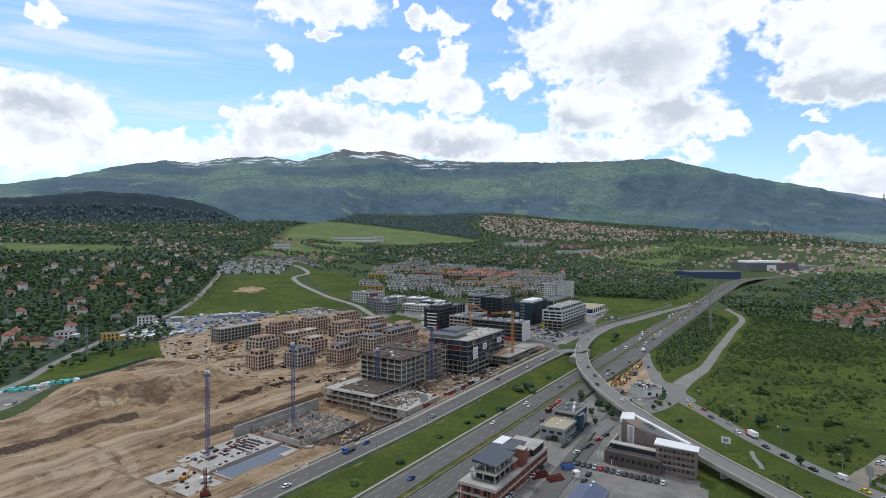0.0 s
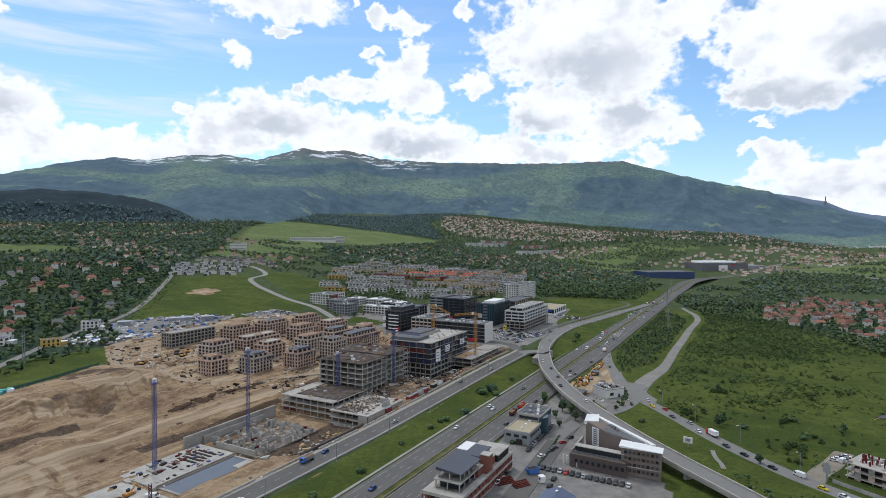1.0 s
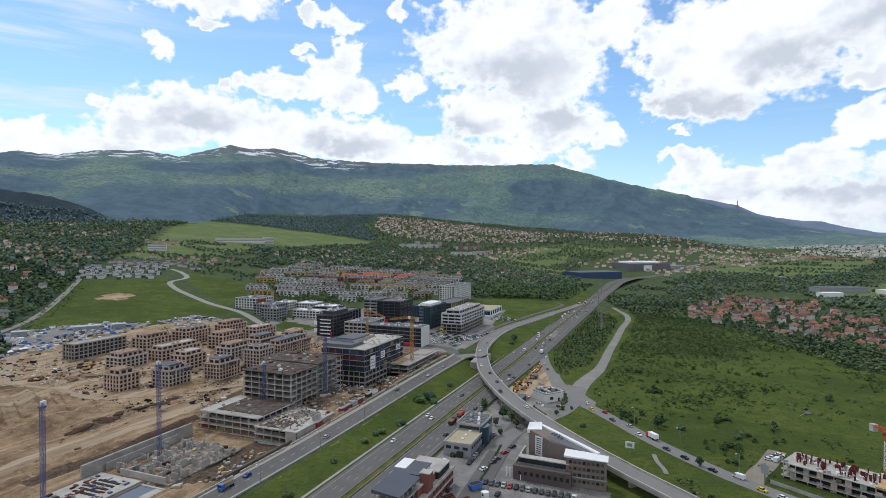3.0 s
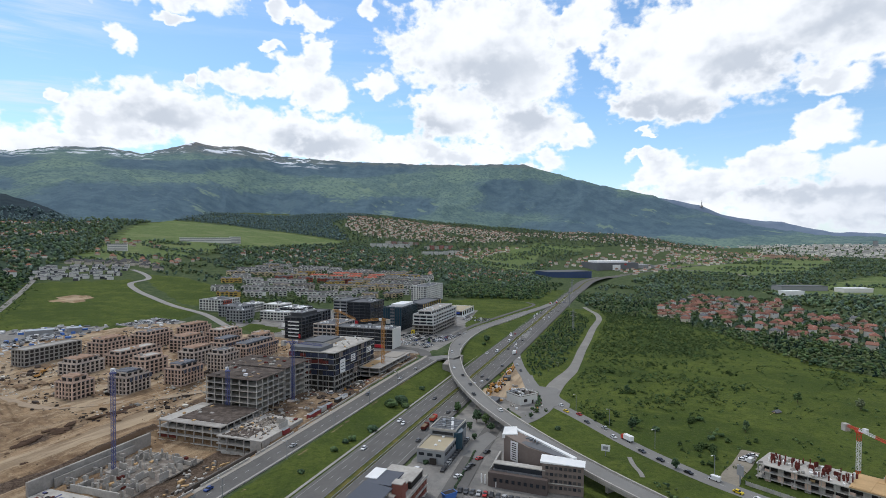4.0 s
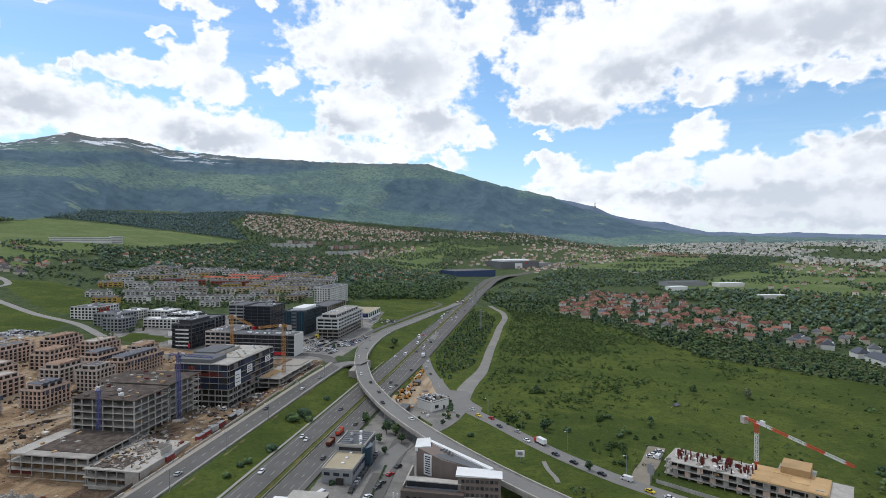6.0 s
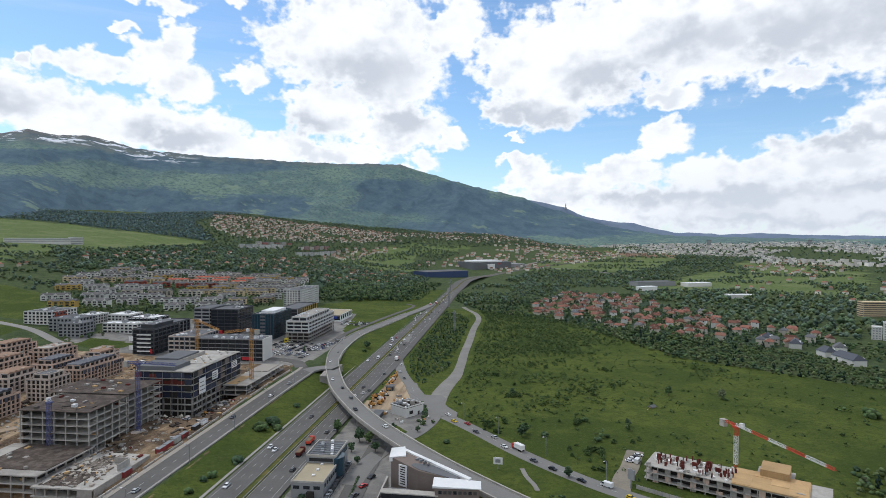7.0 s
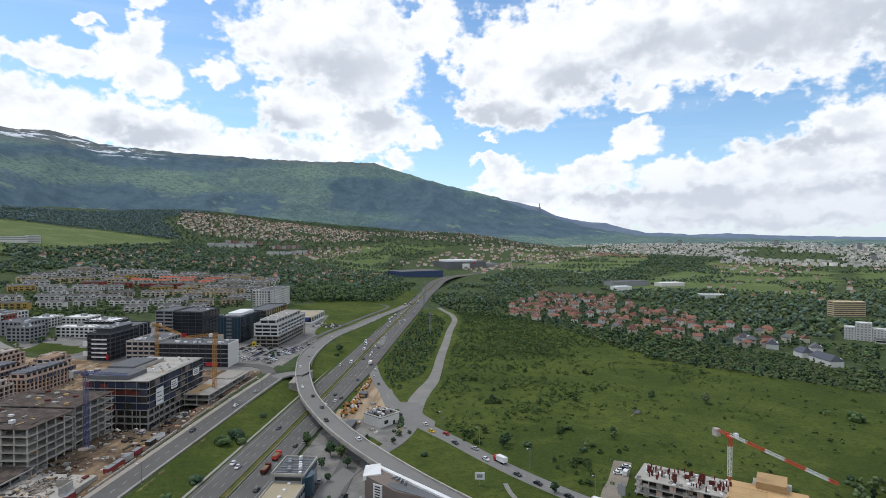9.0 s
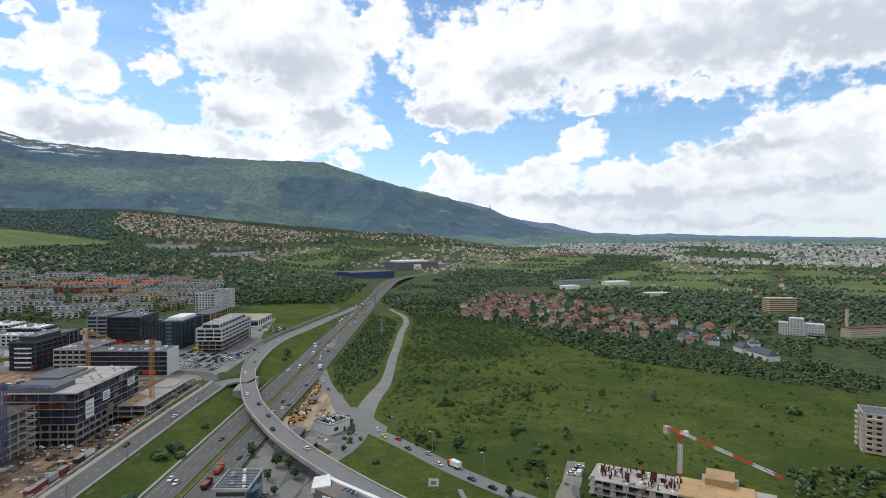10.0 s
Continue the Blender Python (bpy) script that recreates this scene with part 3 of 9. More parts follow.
def ground_material():
    material = bpy.data.materials.new("ground")
    material.use_nodes = True
    N = Net(material.node_tree)
    shader = material.node_tree.nodes["Principled BSDF"]
    pos = N.n.new("ShaderNodeNewGeometry").outputs["Position"]
    attr = N.n.new("ShaderNodeAttribute")
    attr.attribute_name = "cover"
    r, g, b = N.split(attr.outputs["Vector"])
    edge = N.m("MULTIPLY_ADD", N.noise(pos, 0.12, 5.0, 0.65), 0.8, -0.4)
    n1, n2, n3 = N.noise(pos, 0.012, 5.0, 0.55), N.noise(pos, 0.09, 7.0, 0.7), N.noise(pos, 0.7, 5.0, 0.75)
    wild = N.mix(N.step(n2, 0.35, 0.65), (0.046, 0.068, 0.030), (0.084, 0.106, 0.048))
    lush = N.mix(N.step(n1, 0.38, 0.62), (0.054, 0.079, 0.018), (0.089, 0.115, 0.025))
    lush = N.mix(N.step(n2, 0.40, 0.64, 0.0, 0.55), lush, (0.044, 0.065, 0.020))
    lush = N.mix(N.step(N.noise(pos, 0.035, 6.0, 0.66), 0.47, 0.66, 0.0, 0.55), lush, (0.114, 0.136, 0.030))
    lush = N.mix(N.step(N.noise(pos, 0.33, 5.0, 0.7), 0.47, 0.62, 0.0, 0.55), lush, (0.039, 0.056, 0.016))
    lush = N.mix(N.step(n3, 0.50, 0.72, 0.0, 0.55), lush, (0.132, 0.134, 0.046))
    # far meadows get a paler green that holds the distance haze
    hazy_meadow = N.mix(N.step(n2, 0.38, 0.62), (0.128, 0.165, 0.062), (0.092, 0.128, 0.048))
    hazy_meadow = N.mix(N.step(n1, 0.5, 0.62, 0.0, 0.6), hazy_meadow, (0.165, 0.185, 0.085))
    lush = N.mix(N.step(attr.outputs["Alpha"], 0.10, 0.32), hazy_meadow, lush)
    px, py = N.split(pos)[:2]
    run = N.xyz(N.m("MULTIPLY", N.m("ADD", N.m("MULTIPLY", px, UX), N.m("MULTIPLY", py, UY)), 0.012), N.m("MULTIPLY", N.m("SUBTRACT", N.m("MULTIPLY", px, UY), N.m("MULTIPLY", py, UX)), 0.16))
    ruts = N.noise(run, 1.0, 6.0, 0.62, 0.5)
    sand = N.mix(N.step(n2, 0.36, 0.64), (0.310, 0.216, 0.130), (0.185, 0.122, 0.074))
    sand = N.mix(N.step(ruts, 0.50, 0.62, 0.0, 0.7), sand, (0.410, 0.312, 0.205))
    sand = N.mix(N.step(ruts, 0.43, 0.36, 0.0, 0.75), sand, (0.115, 0.078, 0.052))
    strata = N.noise(N.v("MULTIPLY", pos, (0.03, 0.03, 0.55)), 1.0, 5.0, 0.6, 0.6)
    sand = N.mix(N.step(strata, 0.48, 0.66, 0.0, 0.6), sand, (0.40, 0.30, 0.19))
    sand = N.mix(N.step(N.noise(pos, 0.035, 5.0, 0.6), 0.54, 0.66, 0.0, 0.65), sand, (0.125, 0.082, 0.055))
    sand = N.mix(N.step(n3, 0.52, 0.66, 0.0, 0.55), sand, (0.125, 0.088, 0.06))
    sand = N.mix(N.step(N.noise(pos, 0.28, 6.0, 0.75), 0.54, 0.64, 0.0, 0.55), sand, (0.43, 0.33, 0.215))
    sand = N.mix(N.step(N.m("ADD", attr.outputs["Alpha"], N.m("MULTIPLY_ADD", n2, 0.5, -0.25)), 0.60, 0.84, 0.0, 0.88), sand, N.mix(N.step(n3, 0.42, 0.6), (0.050, 0.036, 0.029), (0.125, 0.094, 0.074)))
    sand = N.mix(N.step(N.m("ADD", attr.outputs["Alpha"], N.m("MULTIPLY_ADD", n2, 0.5, -0.25)), 0.40, 0.16, 0.0, 0.7), sand, N.mix(N.step(ruts, 0.42, 0.58), (0.30, 0.23, 0.155), (0.45, 0.355, 0.245)))
    # steep sand faces painted darker in place of relief shading
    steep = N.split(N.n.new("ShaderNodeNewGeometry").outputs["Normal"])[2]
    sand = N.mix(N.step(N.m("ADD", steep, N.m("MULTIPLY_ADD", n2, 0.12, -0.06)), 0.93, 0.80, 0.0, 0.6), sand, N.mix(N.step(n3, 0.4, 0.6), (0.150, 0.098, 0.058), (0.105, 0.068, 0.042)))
    paved = N.mix(N.step(n2, 0.3, 0.7), (0.17, 0.165, 0.155), (0.28, 0.265, 0.245))
    paved = N.mix(N.step(n3, 0.55, 0.75, 0.0, 0.4), paved, (0.12, 0.115, 0.105))
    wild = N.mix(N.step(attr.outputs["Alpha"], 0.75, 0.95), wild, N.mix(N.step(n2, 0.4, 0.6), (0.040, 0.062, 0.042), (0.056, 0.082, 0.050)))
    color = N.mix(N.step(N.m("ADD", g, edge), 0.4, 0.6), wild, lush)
    color = N.mix(N.step(N.m("ADD", b, edge), 0.4, 0.6), color, paved)
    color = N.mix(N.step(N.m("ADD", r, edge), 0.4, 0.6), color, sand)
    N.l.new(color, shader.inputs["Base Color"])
    shader.inputs["Roughness"].default_value, shader.inputs["Specular IOR Level"].default_value = 0.95, 0.04
    bump = N.n.new("ShaderNodeBump")
    bump.inputs["Strength"].default_value, bump.inputs["Distance"].default_value = 1.0, 0.9
    N.l.new(n3, bump.inputs["Height"]), N.l.new(bump.outputs[0], shader.inputs["Normal"])
    return material


ground()

# ---- mountain ----
RIDGE = [(-62, 3.2), (-50, 3.4), (-38.3, 4.26), (-34.5, 5.08), (-30.4, 6.25), (-26.6, 7.03), (-24, 6.87), (-21.1, 7.6), (-17.5, 7.82), (-14.6, 7.49), (-10.2, 8.78),
         (-8.2, 8.55), (-6, 8.71), (-2.5, 7.96), (1.5, 7.68), (10, 7.52), (15.5, 7.41), (18.7, 7.5), (21.9, 7.4), (24.1, 6.76), (27, 5.85), (30.9, 4.9), (34.2, 4.11),
         (36.0, 3.35), (38.4, 2.55), (41.0, 1.7), (44.0, 0.95), (47.5, 0.4), (50.5, 0.25), (60, 0.05), (85, 0.0)]
FAR_RIDGE = [(33, 2.0), (34.4, 4.0), (36, 3.75), (38.4, 3.15), (40.0, 2.3), (41.6, 1.95), (43.0, 1.72), (44.8, 1.55), (46.4, 1.1), (48.5, 0.62), (50.5, 0.62), (52.5, 0.42), (55.6, 0.6), (58.0, 0.42), (61.3, 0.36), (66, 0.28), (72, 0.2), (85, 0.22)]
# cloud shade and dark forest painted on the lower slopes: heading, height and half sizes in degrees
SHADED_FOREST = [(-9.0, 3.0, 11.5, 1.9), (-17.0, 2.8, 8.0, 2.0), (-2.5, 2.9, 7.0, 1.6), (8.0, 3.1, 5.2, 1.05), (24.0, 4.0, 7.5, 1.9), (31.5, 2.6, 8.5, 1.6), (20.0, 5.4, 4.0, 0.9), (0.5, 6.9, 13.0, 0.8), (-12.0, 6.5, 6.0, 0.7), (-30.0, 4.4, 7.0, 0.9), (-27.0, 6.5, 6.0, 0.8), (40.5, 1.0, 6.0, 1.0), (3.0, 2.2, 5.0, 1.0), (31.0, 1.1, 10.0, 0.9)]


def mountain_material():
    material = bpy.data.materials.new("mountain")
    material.use_nodes = True
    N = Net(material.node_tree)
    shader = material.node_tree.nodes["Principled BSDF"]
    pos = N.n.new("ShaderNodeNewGeometry").outputs["Position"]
    attr = N.n.new("ShaderNodeAttribute")
    attr.attribute_name = "cover"
    high, snowy, shaded = N.split(attr.outputs["Vector"])
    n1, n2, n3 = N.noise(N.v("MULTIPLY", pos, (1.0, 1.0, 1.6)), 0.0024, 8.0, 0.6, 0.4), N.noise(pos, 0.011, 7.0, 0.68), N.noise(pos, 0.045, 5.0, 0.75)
    # slope, heath and rock colours carry the distance haze: paler and bluer
    hazy_slope = N.mix(N.step(n2, 0.36, 0.64), (0.116, 0.178, 0.182), (0.168, 0.240, 0.214))
    hazy_slope = N.mix(N.step(n1, 0.46, 0.60, 0.0, 0.7), hazy_slope, (0.206, 0.286, 0.222))
    hazy_slope = N.mix(N.step(n3, 0.48, 0.60, 0.0, 0.75), hazy_slope, (0.074, 0.122, 0.136))
    # darker copy of the slope colour, painted in for cloud shade over forest
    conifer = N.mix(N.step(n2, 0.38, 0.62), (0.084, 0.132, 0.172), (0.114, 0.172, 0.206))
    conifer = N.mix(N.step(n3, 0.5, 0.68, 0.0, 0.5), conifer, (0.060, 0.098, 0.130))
    color = N.mix(N.step(N.m("ADD", shaded, N.m("ADD", N.m("MULTIPLY_ADD", n1, 0.8, -0.40), N.m("ADD", N.m("MULTIPLY_ADD", n2, 0.8, -0.40), N.m("MULTIPLY_ADD", n3, 0.5, -0.25)))), -0.06, 0.20), hazy_slope, conifer)
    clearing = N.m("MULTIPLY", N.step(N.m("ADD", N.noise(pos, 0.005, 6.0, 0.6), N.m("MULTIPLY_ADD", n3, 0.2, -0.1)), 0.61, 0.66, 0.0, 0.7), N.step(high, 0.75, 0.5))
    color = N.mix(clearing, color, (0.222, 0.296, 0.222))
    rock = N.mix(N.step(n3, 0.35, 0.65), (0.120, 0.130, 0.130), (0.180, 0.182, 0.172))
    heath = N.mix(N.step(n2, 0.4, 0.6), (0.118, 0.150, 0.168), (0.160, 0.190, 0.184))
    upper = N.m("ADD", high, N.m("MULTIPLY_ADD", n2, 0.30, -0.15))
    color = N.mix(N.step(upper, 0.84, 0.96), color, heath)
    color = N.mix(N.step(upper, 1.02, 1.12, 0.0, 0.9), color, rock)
    drift = N.noise(N.v("MULTIPLY", pos, (0.55, 0.55, 2.6)), 0.013, 5.0, 0.62)
    snow = N.m("MULTIPLY", snowy, N.step(N.m("ADD", N.m("MULTIPLY", n3, 0.25), drift), 0.665, 0.70))
    color = N.mix(snow, color, (0.74, 0.77, 0.82))
    N.l.new(color, shader.inputs["Base Color"])
    shader.inputs["Roughness"].default_value, shader.inputs["Specular IOR Level"].default_value = 0.95, 0.04
    bump = N.n.new("ShaderNodeBump")
    bump.inputs["Strength"].default_value, bump.inputs["Distance"].default_value = 1.0, 26.0
    N.l.new(N.m("ADD", n2, N.m("MULTIPLY", n3, 0.35)), bump.inputs["Height"]), N.l.new(bump.outputs[0], shader.inputs["Normal"])
    return material


def sheet(A):
    """The faces of a grid of corners."""
    n, k = A.shape
    idx = np.arange(n * k).reshape(n, k)
    return np.stack([idx[:-1, :-1], idx[1:, :-1], idx[1:, 1:], idx[:-1, 1:]], -1).reshape(-1, 4)[:, ::-1]


def mountain():
    azs, ts = np.arange(-62, 85.1, 0.2), np.linspace(0, 1.12, 120)
    A, T = np.meshgrid(azs, ts, indexing="ij")
    start = np.interp(A, [-62, -14, 2, 85], [2150, 2150, 3250, 3250])
    r = start + (4600 - start) * T
    a = np.radians(A)
    X, Y = 8 + r * np.sin(a), 45 + r * np.cos(a)
    base = slope(X, Y) - 14
    crest = 110 + (2150 + 2450) * np.tan(np.radians(np.interp(A, *np.array(RIDGE).T)))
    crest = crest + 5 * lumps(A * 40, A * 13, 22.0) + 3 * lumps(A * 40, A * 13, 7.0, 2.0)
    rise = np.where(T <= 1, smooth(0, 1.25, T) / 0.8960 * (0.35 + 0.65 * T), np.maximum(0, 1 - (T - 1) * 4))
    # spurs and valleys that run down from the crest and bend to one side
    across, down = a * 3900 + 260 * T, (1 - T) * 900
    spur = 0.75 * grain(across + 0.5 * down, down * 0.55, 620.0, 4, 6, True) + 0.35 * lumps(across, down * 0.6, 300.0, 4.0)
    lift = np.maximum(crest - base, 0)
    Z = base + lift * rise + spur * 0.20 * lift * np.clip(T * 5, 0, 1) * np.clip((1 - T) * 3.0, 0, 1)
    Z = np.where(T > 1, crest - (T - 1) * 900, Z)
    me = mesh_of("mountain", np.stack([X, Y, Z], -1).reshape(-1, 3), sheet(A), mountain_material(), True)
    E_ = np.degrees(np.arctan2(Z - 110, r))
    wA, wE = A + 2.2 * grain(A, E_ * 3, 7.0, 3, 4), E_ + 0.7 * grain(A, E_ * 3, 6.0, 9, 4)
    shaded = np.full(A.shape, -1.0)
    for h_, e_, ra, re in SHADED_FOREST:
        shaded = np.maximum(shaded, 1 - np.hypot((wA - h_) / ra, (wE - e_) / re))
    high = np.clip((Z - 250) / 480, 0, 1.3)
    snowy = np.interp(A, [-27, -24, -20, -12, 0, 3], [0, 0.8, 1, 1, 1, 0]) * smooth(-130, -85, Z - crest) * smooth(560, 640, Z)
    color = me.color_attributes.new("cover", "FLOAT_COLOR", "POINT")
    color.data.foreach_set("color", np.stack([high, snowy, np.clip(shaded, -0.5, 0.5), np.ones(A.shape)], -1).astype(np.float32).ravel())
    return solid("mountain_backdrop", me, "long green mountain with rocky snow-streaked summit", "mountain")


def far_ridge():
    """The hills behind the mountain's long shoulder, distance haze painted into their blue."""
    azs, ts = np.arange(33, 85.1, 0.2), np.linspace(0, 1.2, 12)
    A, T = np.meshgrid(azs, ts, indexing="ij")
    r = 4560 + 200 * T
    X, Y = 8 + r * np.sin(np.radians(A)), 45 + r * np.cos(np.radians(A))
    crest = 110 + 4760 * np.tan(np.radians(np.interp(A, *np.array(FAR_RIDGE).T))) + 3 * lumps(A * 40, A * 11, 18.0, 3.0)
    Z = np.where(T <= 1, 60 + (crest - 60) * T, crest - (T - 1) * 300)
    me = mesh_of("far_ridge", np.stack([X, Y, Z], -1).reshape(-1, 3), sheet(A), mat("hazy_hills", (0.150, 0.194, 0.270), 0.95, 0.12, 0.003, 0.02, second=(0.172, 0.218, 0.288)), True)
    return solid("hills_backdrop", me, "wooded hills on the horizon, painted haze blue", "hills")


HILL = [(-62, 3.6), (-45, 3.3), (-38.3, 3.1), (-32.5, 3.95), (-28.7, 3.9), (-24.6, 3.4), (-21.1, 2.2), (-18.5, 1.2), (-15, 0.2)]


def hill_z(x, y):
    """Height of the wooded hill in front of the mountain."""
    A, T = np.degrees(np.arctan2(x - 8, y - 45)), (np.hypot(x - 8, y - 45) - 2050) / 700
    crest = 110 + 2750 * np.tan(np.radians(np.interp(A, *np.array(HILL).T))) + 4 * lumps(A * 20, A * 3, 8.0)
    base = slope(x, y) - 12
    return base + np.maximum(crest - base, 0) * np.where(T <= 1, smooth(-0.05, 1, T), 1 - (T - 1) * 1.5) + 5 * lumps(x, y, 60.0) * np.clip(T * 3, 0, 1) * np.clip((1 - T) * 4, 0, 1)


def fore_hill():
    A, T = np.meshgrid(np.arange(-62, -14.9, 0.25), np.linspace(0, 1.3, 50), indexing="ij")
    r = 2050 + 700 * T
    X, Y = 8 + r * np.sin(np.radians(A)), 45 + r * np.cos(np.radians(A))
    me = mesh_of("fore_hill", np.stack([X, Y, hill_z(X, Y)], -1).reshape(-1, 3), sheet(A), MATS["hill_cloud_shade"], True)
    return solid("hill_backdrop", me, "low forested hill, its colour darkened for cloud shadow", "hill")


# forest colour set very dark so that it holds the cloud's shadow
mat("hill_cloud_shade", (0.018, 0.031, 0.040), 0.95, 0.3, 0.006, 0.06, second=(0.026, 0.042, 0.049), bump=2.0)
mountain()
far_ridge()
fore_hill()

# ---- roads ----
def curve(points, step=4.0):
    """A smooth line of plan points through the given ones, with heights where they have them."""
    p = np.array(points, float)
    ext = np.vstack([2 * p[0] - p[1], p, 2 * p[-1] - p[-2]])
    out = []
    for i in range(1, len(ext) - 2):
        a, b, c, e = ext[i - 1:i + 3]
        n = max(2, int(np.linalg.norm(c[:2] - b[:2]) / step))
        for t in np.arange(n) / n:
            out.append(0.5 * (2 * b + (c - a) * t + (2 * a - 5 * b + 4 * c - e) * t * t + (3 * b - a - 3 * c + e) * t ** 3))
    return np.array(out + [p[-1]])


def sides(line):
    t = np.gradient(line[:, :2], axis=0)
    t /= np.linalg.norm(t, axis=1)[:, None]
    return np.stack([t[:, 1], -t[:, 0]], -1)


def strip(name, line, left, right, z, thick, material):
    """A road slab along a line, from its left to its right offset (numbers or arrays), its top at z."""
    nrm = sides(line)
    left, right, z = (np.broadcast_to(np.asarray(q, float), (len(line),)) for q in (left, right, z))
    a, b = line[:, :2] + nrm * left[:, None], line[:, :2] + nrm * right[:, None]
    rows = [np.column_stack([q, h]) for q, h in ((a, z), (b, z), (b, z - thick), (a, z - thick))]
    v = np.stack(rows, 1).reshape(-1, 3)
    i = np.arange(len(line) - 1)[:, None] * 4
    f = np.concatenate([np.stack([i[:, 0] + j, i[:, 0] + (j + 1) % 4, i[:, 0] + 4 + (j + 1) % 4, i[:, 0] + 4 + j], -1) for j in range(4)])
    return mesh_of(name, v, f[:, ::-1], material)


def dashes(line, offset, z, material, dash=4.0, gap=8.0, width=0.11, solid_line=False):
    """Painted lane marks, thin slabs on the road."""
    seg = np.r_[0, np.cumsum(np.linalg.norm(np.diff(line[:, :2], axis=0), axis=1))]
    nrm = sides(line)
    z = np.broadcast_to(np.asarray(z, float), (len(line),))
    rows, faces = [], []
    at = 0.0
    while at < seg[-1] - dash:
        ends = []
        for q in (at, at + dash):
            c = [np.interp(q, seg, line[:, k]) for k in (0, 1)]
            m = [np.interp(q, seg, nrm[:, k]) for k in (0, 1)]
            ends.append((c[0] + m[0] * offset, c[1] + m[1] * offset, float(np.interp(q, seg, z)), m))
        k = len(rows)
        for x, y, h, m in ends:
            rows += [(x - m[0] * width, y - m[1] * width, h), (x + m[0] * width, y + m[1] * width, h)]
        faces.append((k, k + 1, k + 3, k + 2))
        at += dash if solid_line else dash + gap
    return np.array(rows), np.array(faces)


def join(pieces):
    v, f, n = [], [], 0
    for a, b in pieces:
        v.append(a), f.append(np.asarray(b) + n)
        n += len(a)
    return np.concatenate(v), np.concatenate(f)


# highway: along the axis, then bending right beyond the viaduct
AXIS = curve([xy(s, 0.8) for s in (-420, -250, -100, 60, 220, 400, 620, 860)] + [(640, 1265), (770, 1440), (930, 1610), (1120, 1740), (1500, 1900), (2200, 2150)], 6.0)
ax_s = sd(AXIS[:, 0], AXIS[:, 1])[0]
viaduct = 8.0 * np.exp(-((ax_s - 1190) / 190.0) ** 4)
ROAD_Z = land(AXIS[:, 0], AXIS[:, 1])
ROAD_Z = np.convolve(np.pad(ROAD_Z, 8, "edge"), np.ones(17) / 17, "valid") + 0.05 + viaduct
l_edge, r_edge = np.interp(ax_s, [-400, 0, 200, 500], [-15.2, -15.6, -17, -18]), np.interp(ax_s, [-400, 20, 120, 500, 900], [15.5, 15.5, 19, 20, 19])
solid("road_highway", strip("road_highway", AXIS, l_edge, -1.9, ROAD_Z, 1.2, asphalt), "worn grey asphalt carriageway of three lanes", "road")
solid("road_highway_right", strip("road_highway_right", AXIS, 1.9, r_edge, ROAD_Z, 1.2, asphalt), "worn grey asphalt carriageway of three lanes", "road")
grass_strip = mat("grass_strip", (0.075, 0.085, 0.025), 0.95, 0.3, 0.08, 1.2, second=(0.13, 0.115, 0.04))
solid("median_strip", strip("median_strip", AXIS, -1.9, 1.9, ROAD_Z + 0.12, 1.3, grass_strip), "narrow median strip of dry yellowing grass", "median")
marks = []
near = AXIS[ax_s < 900]
near_z = ROAD_Z[ax_s < 900] + 0.05
for off in (-5.6, -9.2, 5.6, 9.2):
    marks.append(dashes(near, off, near_z, line_paint))
for off in (-2.3, -12.8, 2.3, 12.8):
    marks.append(dashes(near, off, near_z, line_paint, 6.0, 0, 0.1, True))
solid("road_marking", mesh_of("road_marking", *join(marks), line_paint), "faded white lane dashes and edge lines", "road marking")
kerb_mat = mat("kerb", (0.29, 0.275, 0.255), 0.9, 0.2, 0.1, 1.0)
cut = ax_s < 640
solid("kerb", strip("kerb", AXIS[cut], l_edge[cut] - 1.5, l_edge[cut] - 0.1, ROAD_Z[cut] + 0.28, 1.2, kerb_mat), "pale concrete kerb and gutter along the highway", "kerb")

# guard rails in the median and along the edge
def guard_rail(line, offset, z, name="guard_rail"):
    nrm = sides(line)
    pts = line[:, :2] + nrm * offset
    th = thing(name, "galvanised steel guard rail along the highway", "guard rail", *pts[0], float(z[0]))
    off = np.column_stack([line[:, :2], z]) - np.array([*pts[0], z[0]])
    shifted = line.copy()
    shifted[:, :2] -= pts[0]
    part("rail", strip("rail", shifted, offset - 0.1, offset + 0.1, z - z[0] + 0.8, 0.32, metal_grey), th)
    post = box_mesh(0.15, 0.15, 0.6, metal_grey, "post")
    for i in range(0, len(pts), 3):
        part("post", post, th, pts[i][0] - pts[0][0], pts[i][1] - pts[0][1], z[i] - z[0])
    return th


near_s = (ax_s > -240) & (ax_s < 330)
guard_rail(AXIS[near_s], 1.6, ROAD_Z[near_s])
guard_rail(AXIS[near_s], -1.6, ROAD_Z[near_s])

# frontage street, left of the highway
ST = curve([xy(s, d) for s, d in ((-420, -49), (-300, -48), (-180, -47), (-110, -46), (-40, -44), (30, -42.5), (70, -42), (84, -43))], 5.0)
st_z = land(ST[:, 0], ST[:, 1]) + 0.12
solid("road_street", strip("road_street", ST, -5.5, 5.5, st_z, 1.0, asphalt), "two-lane grey asphalt street beside the building site", "road")
solid("pavement", strip("pavement", ST, -8.3, -5.5, st_z + 0.14, 1.2, gravel), "dusty pale pavement along the street", "pavement")
solid("kerb_street", strip("kerb_street", ST, 5.5, 6.6, st_z + 0.13, 1.2, kerb_mat), "concrete kerb and footway along the street", "kerb")
v, f = dashes(ST, 0.0, st_z + 0.05, line_paint, 3.0, 5.0, 0.14)
solid("road_marking_street", mesh_of("road_marking", v, f, line_paint), "faded white centre dashes on the street", "road marking")

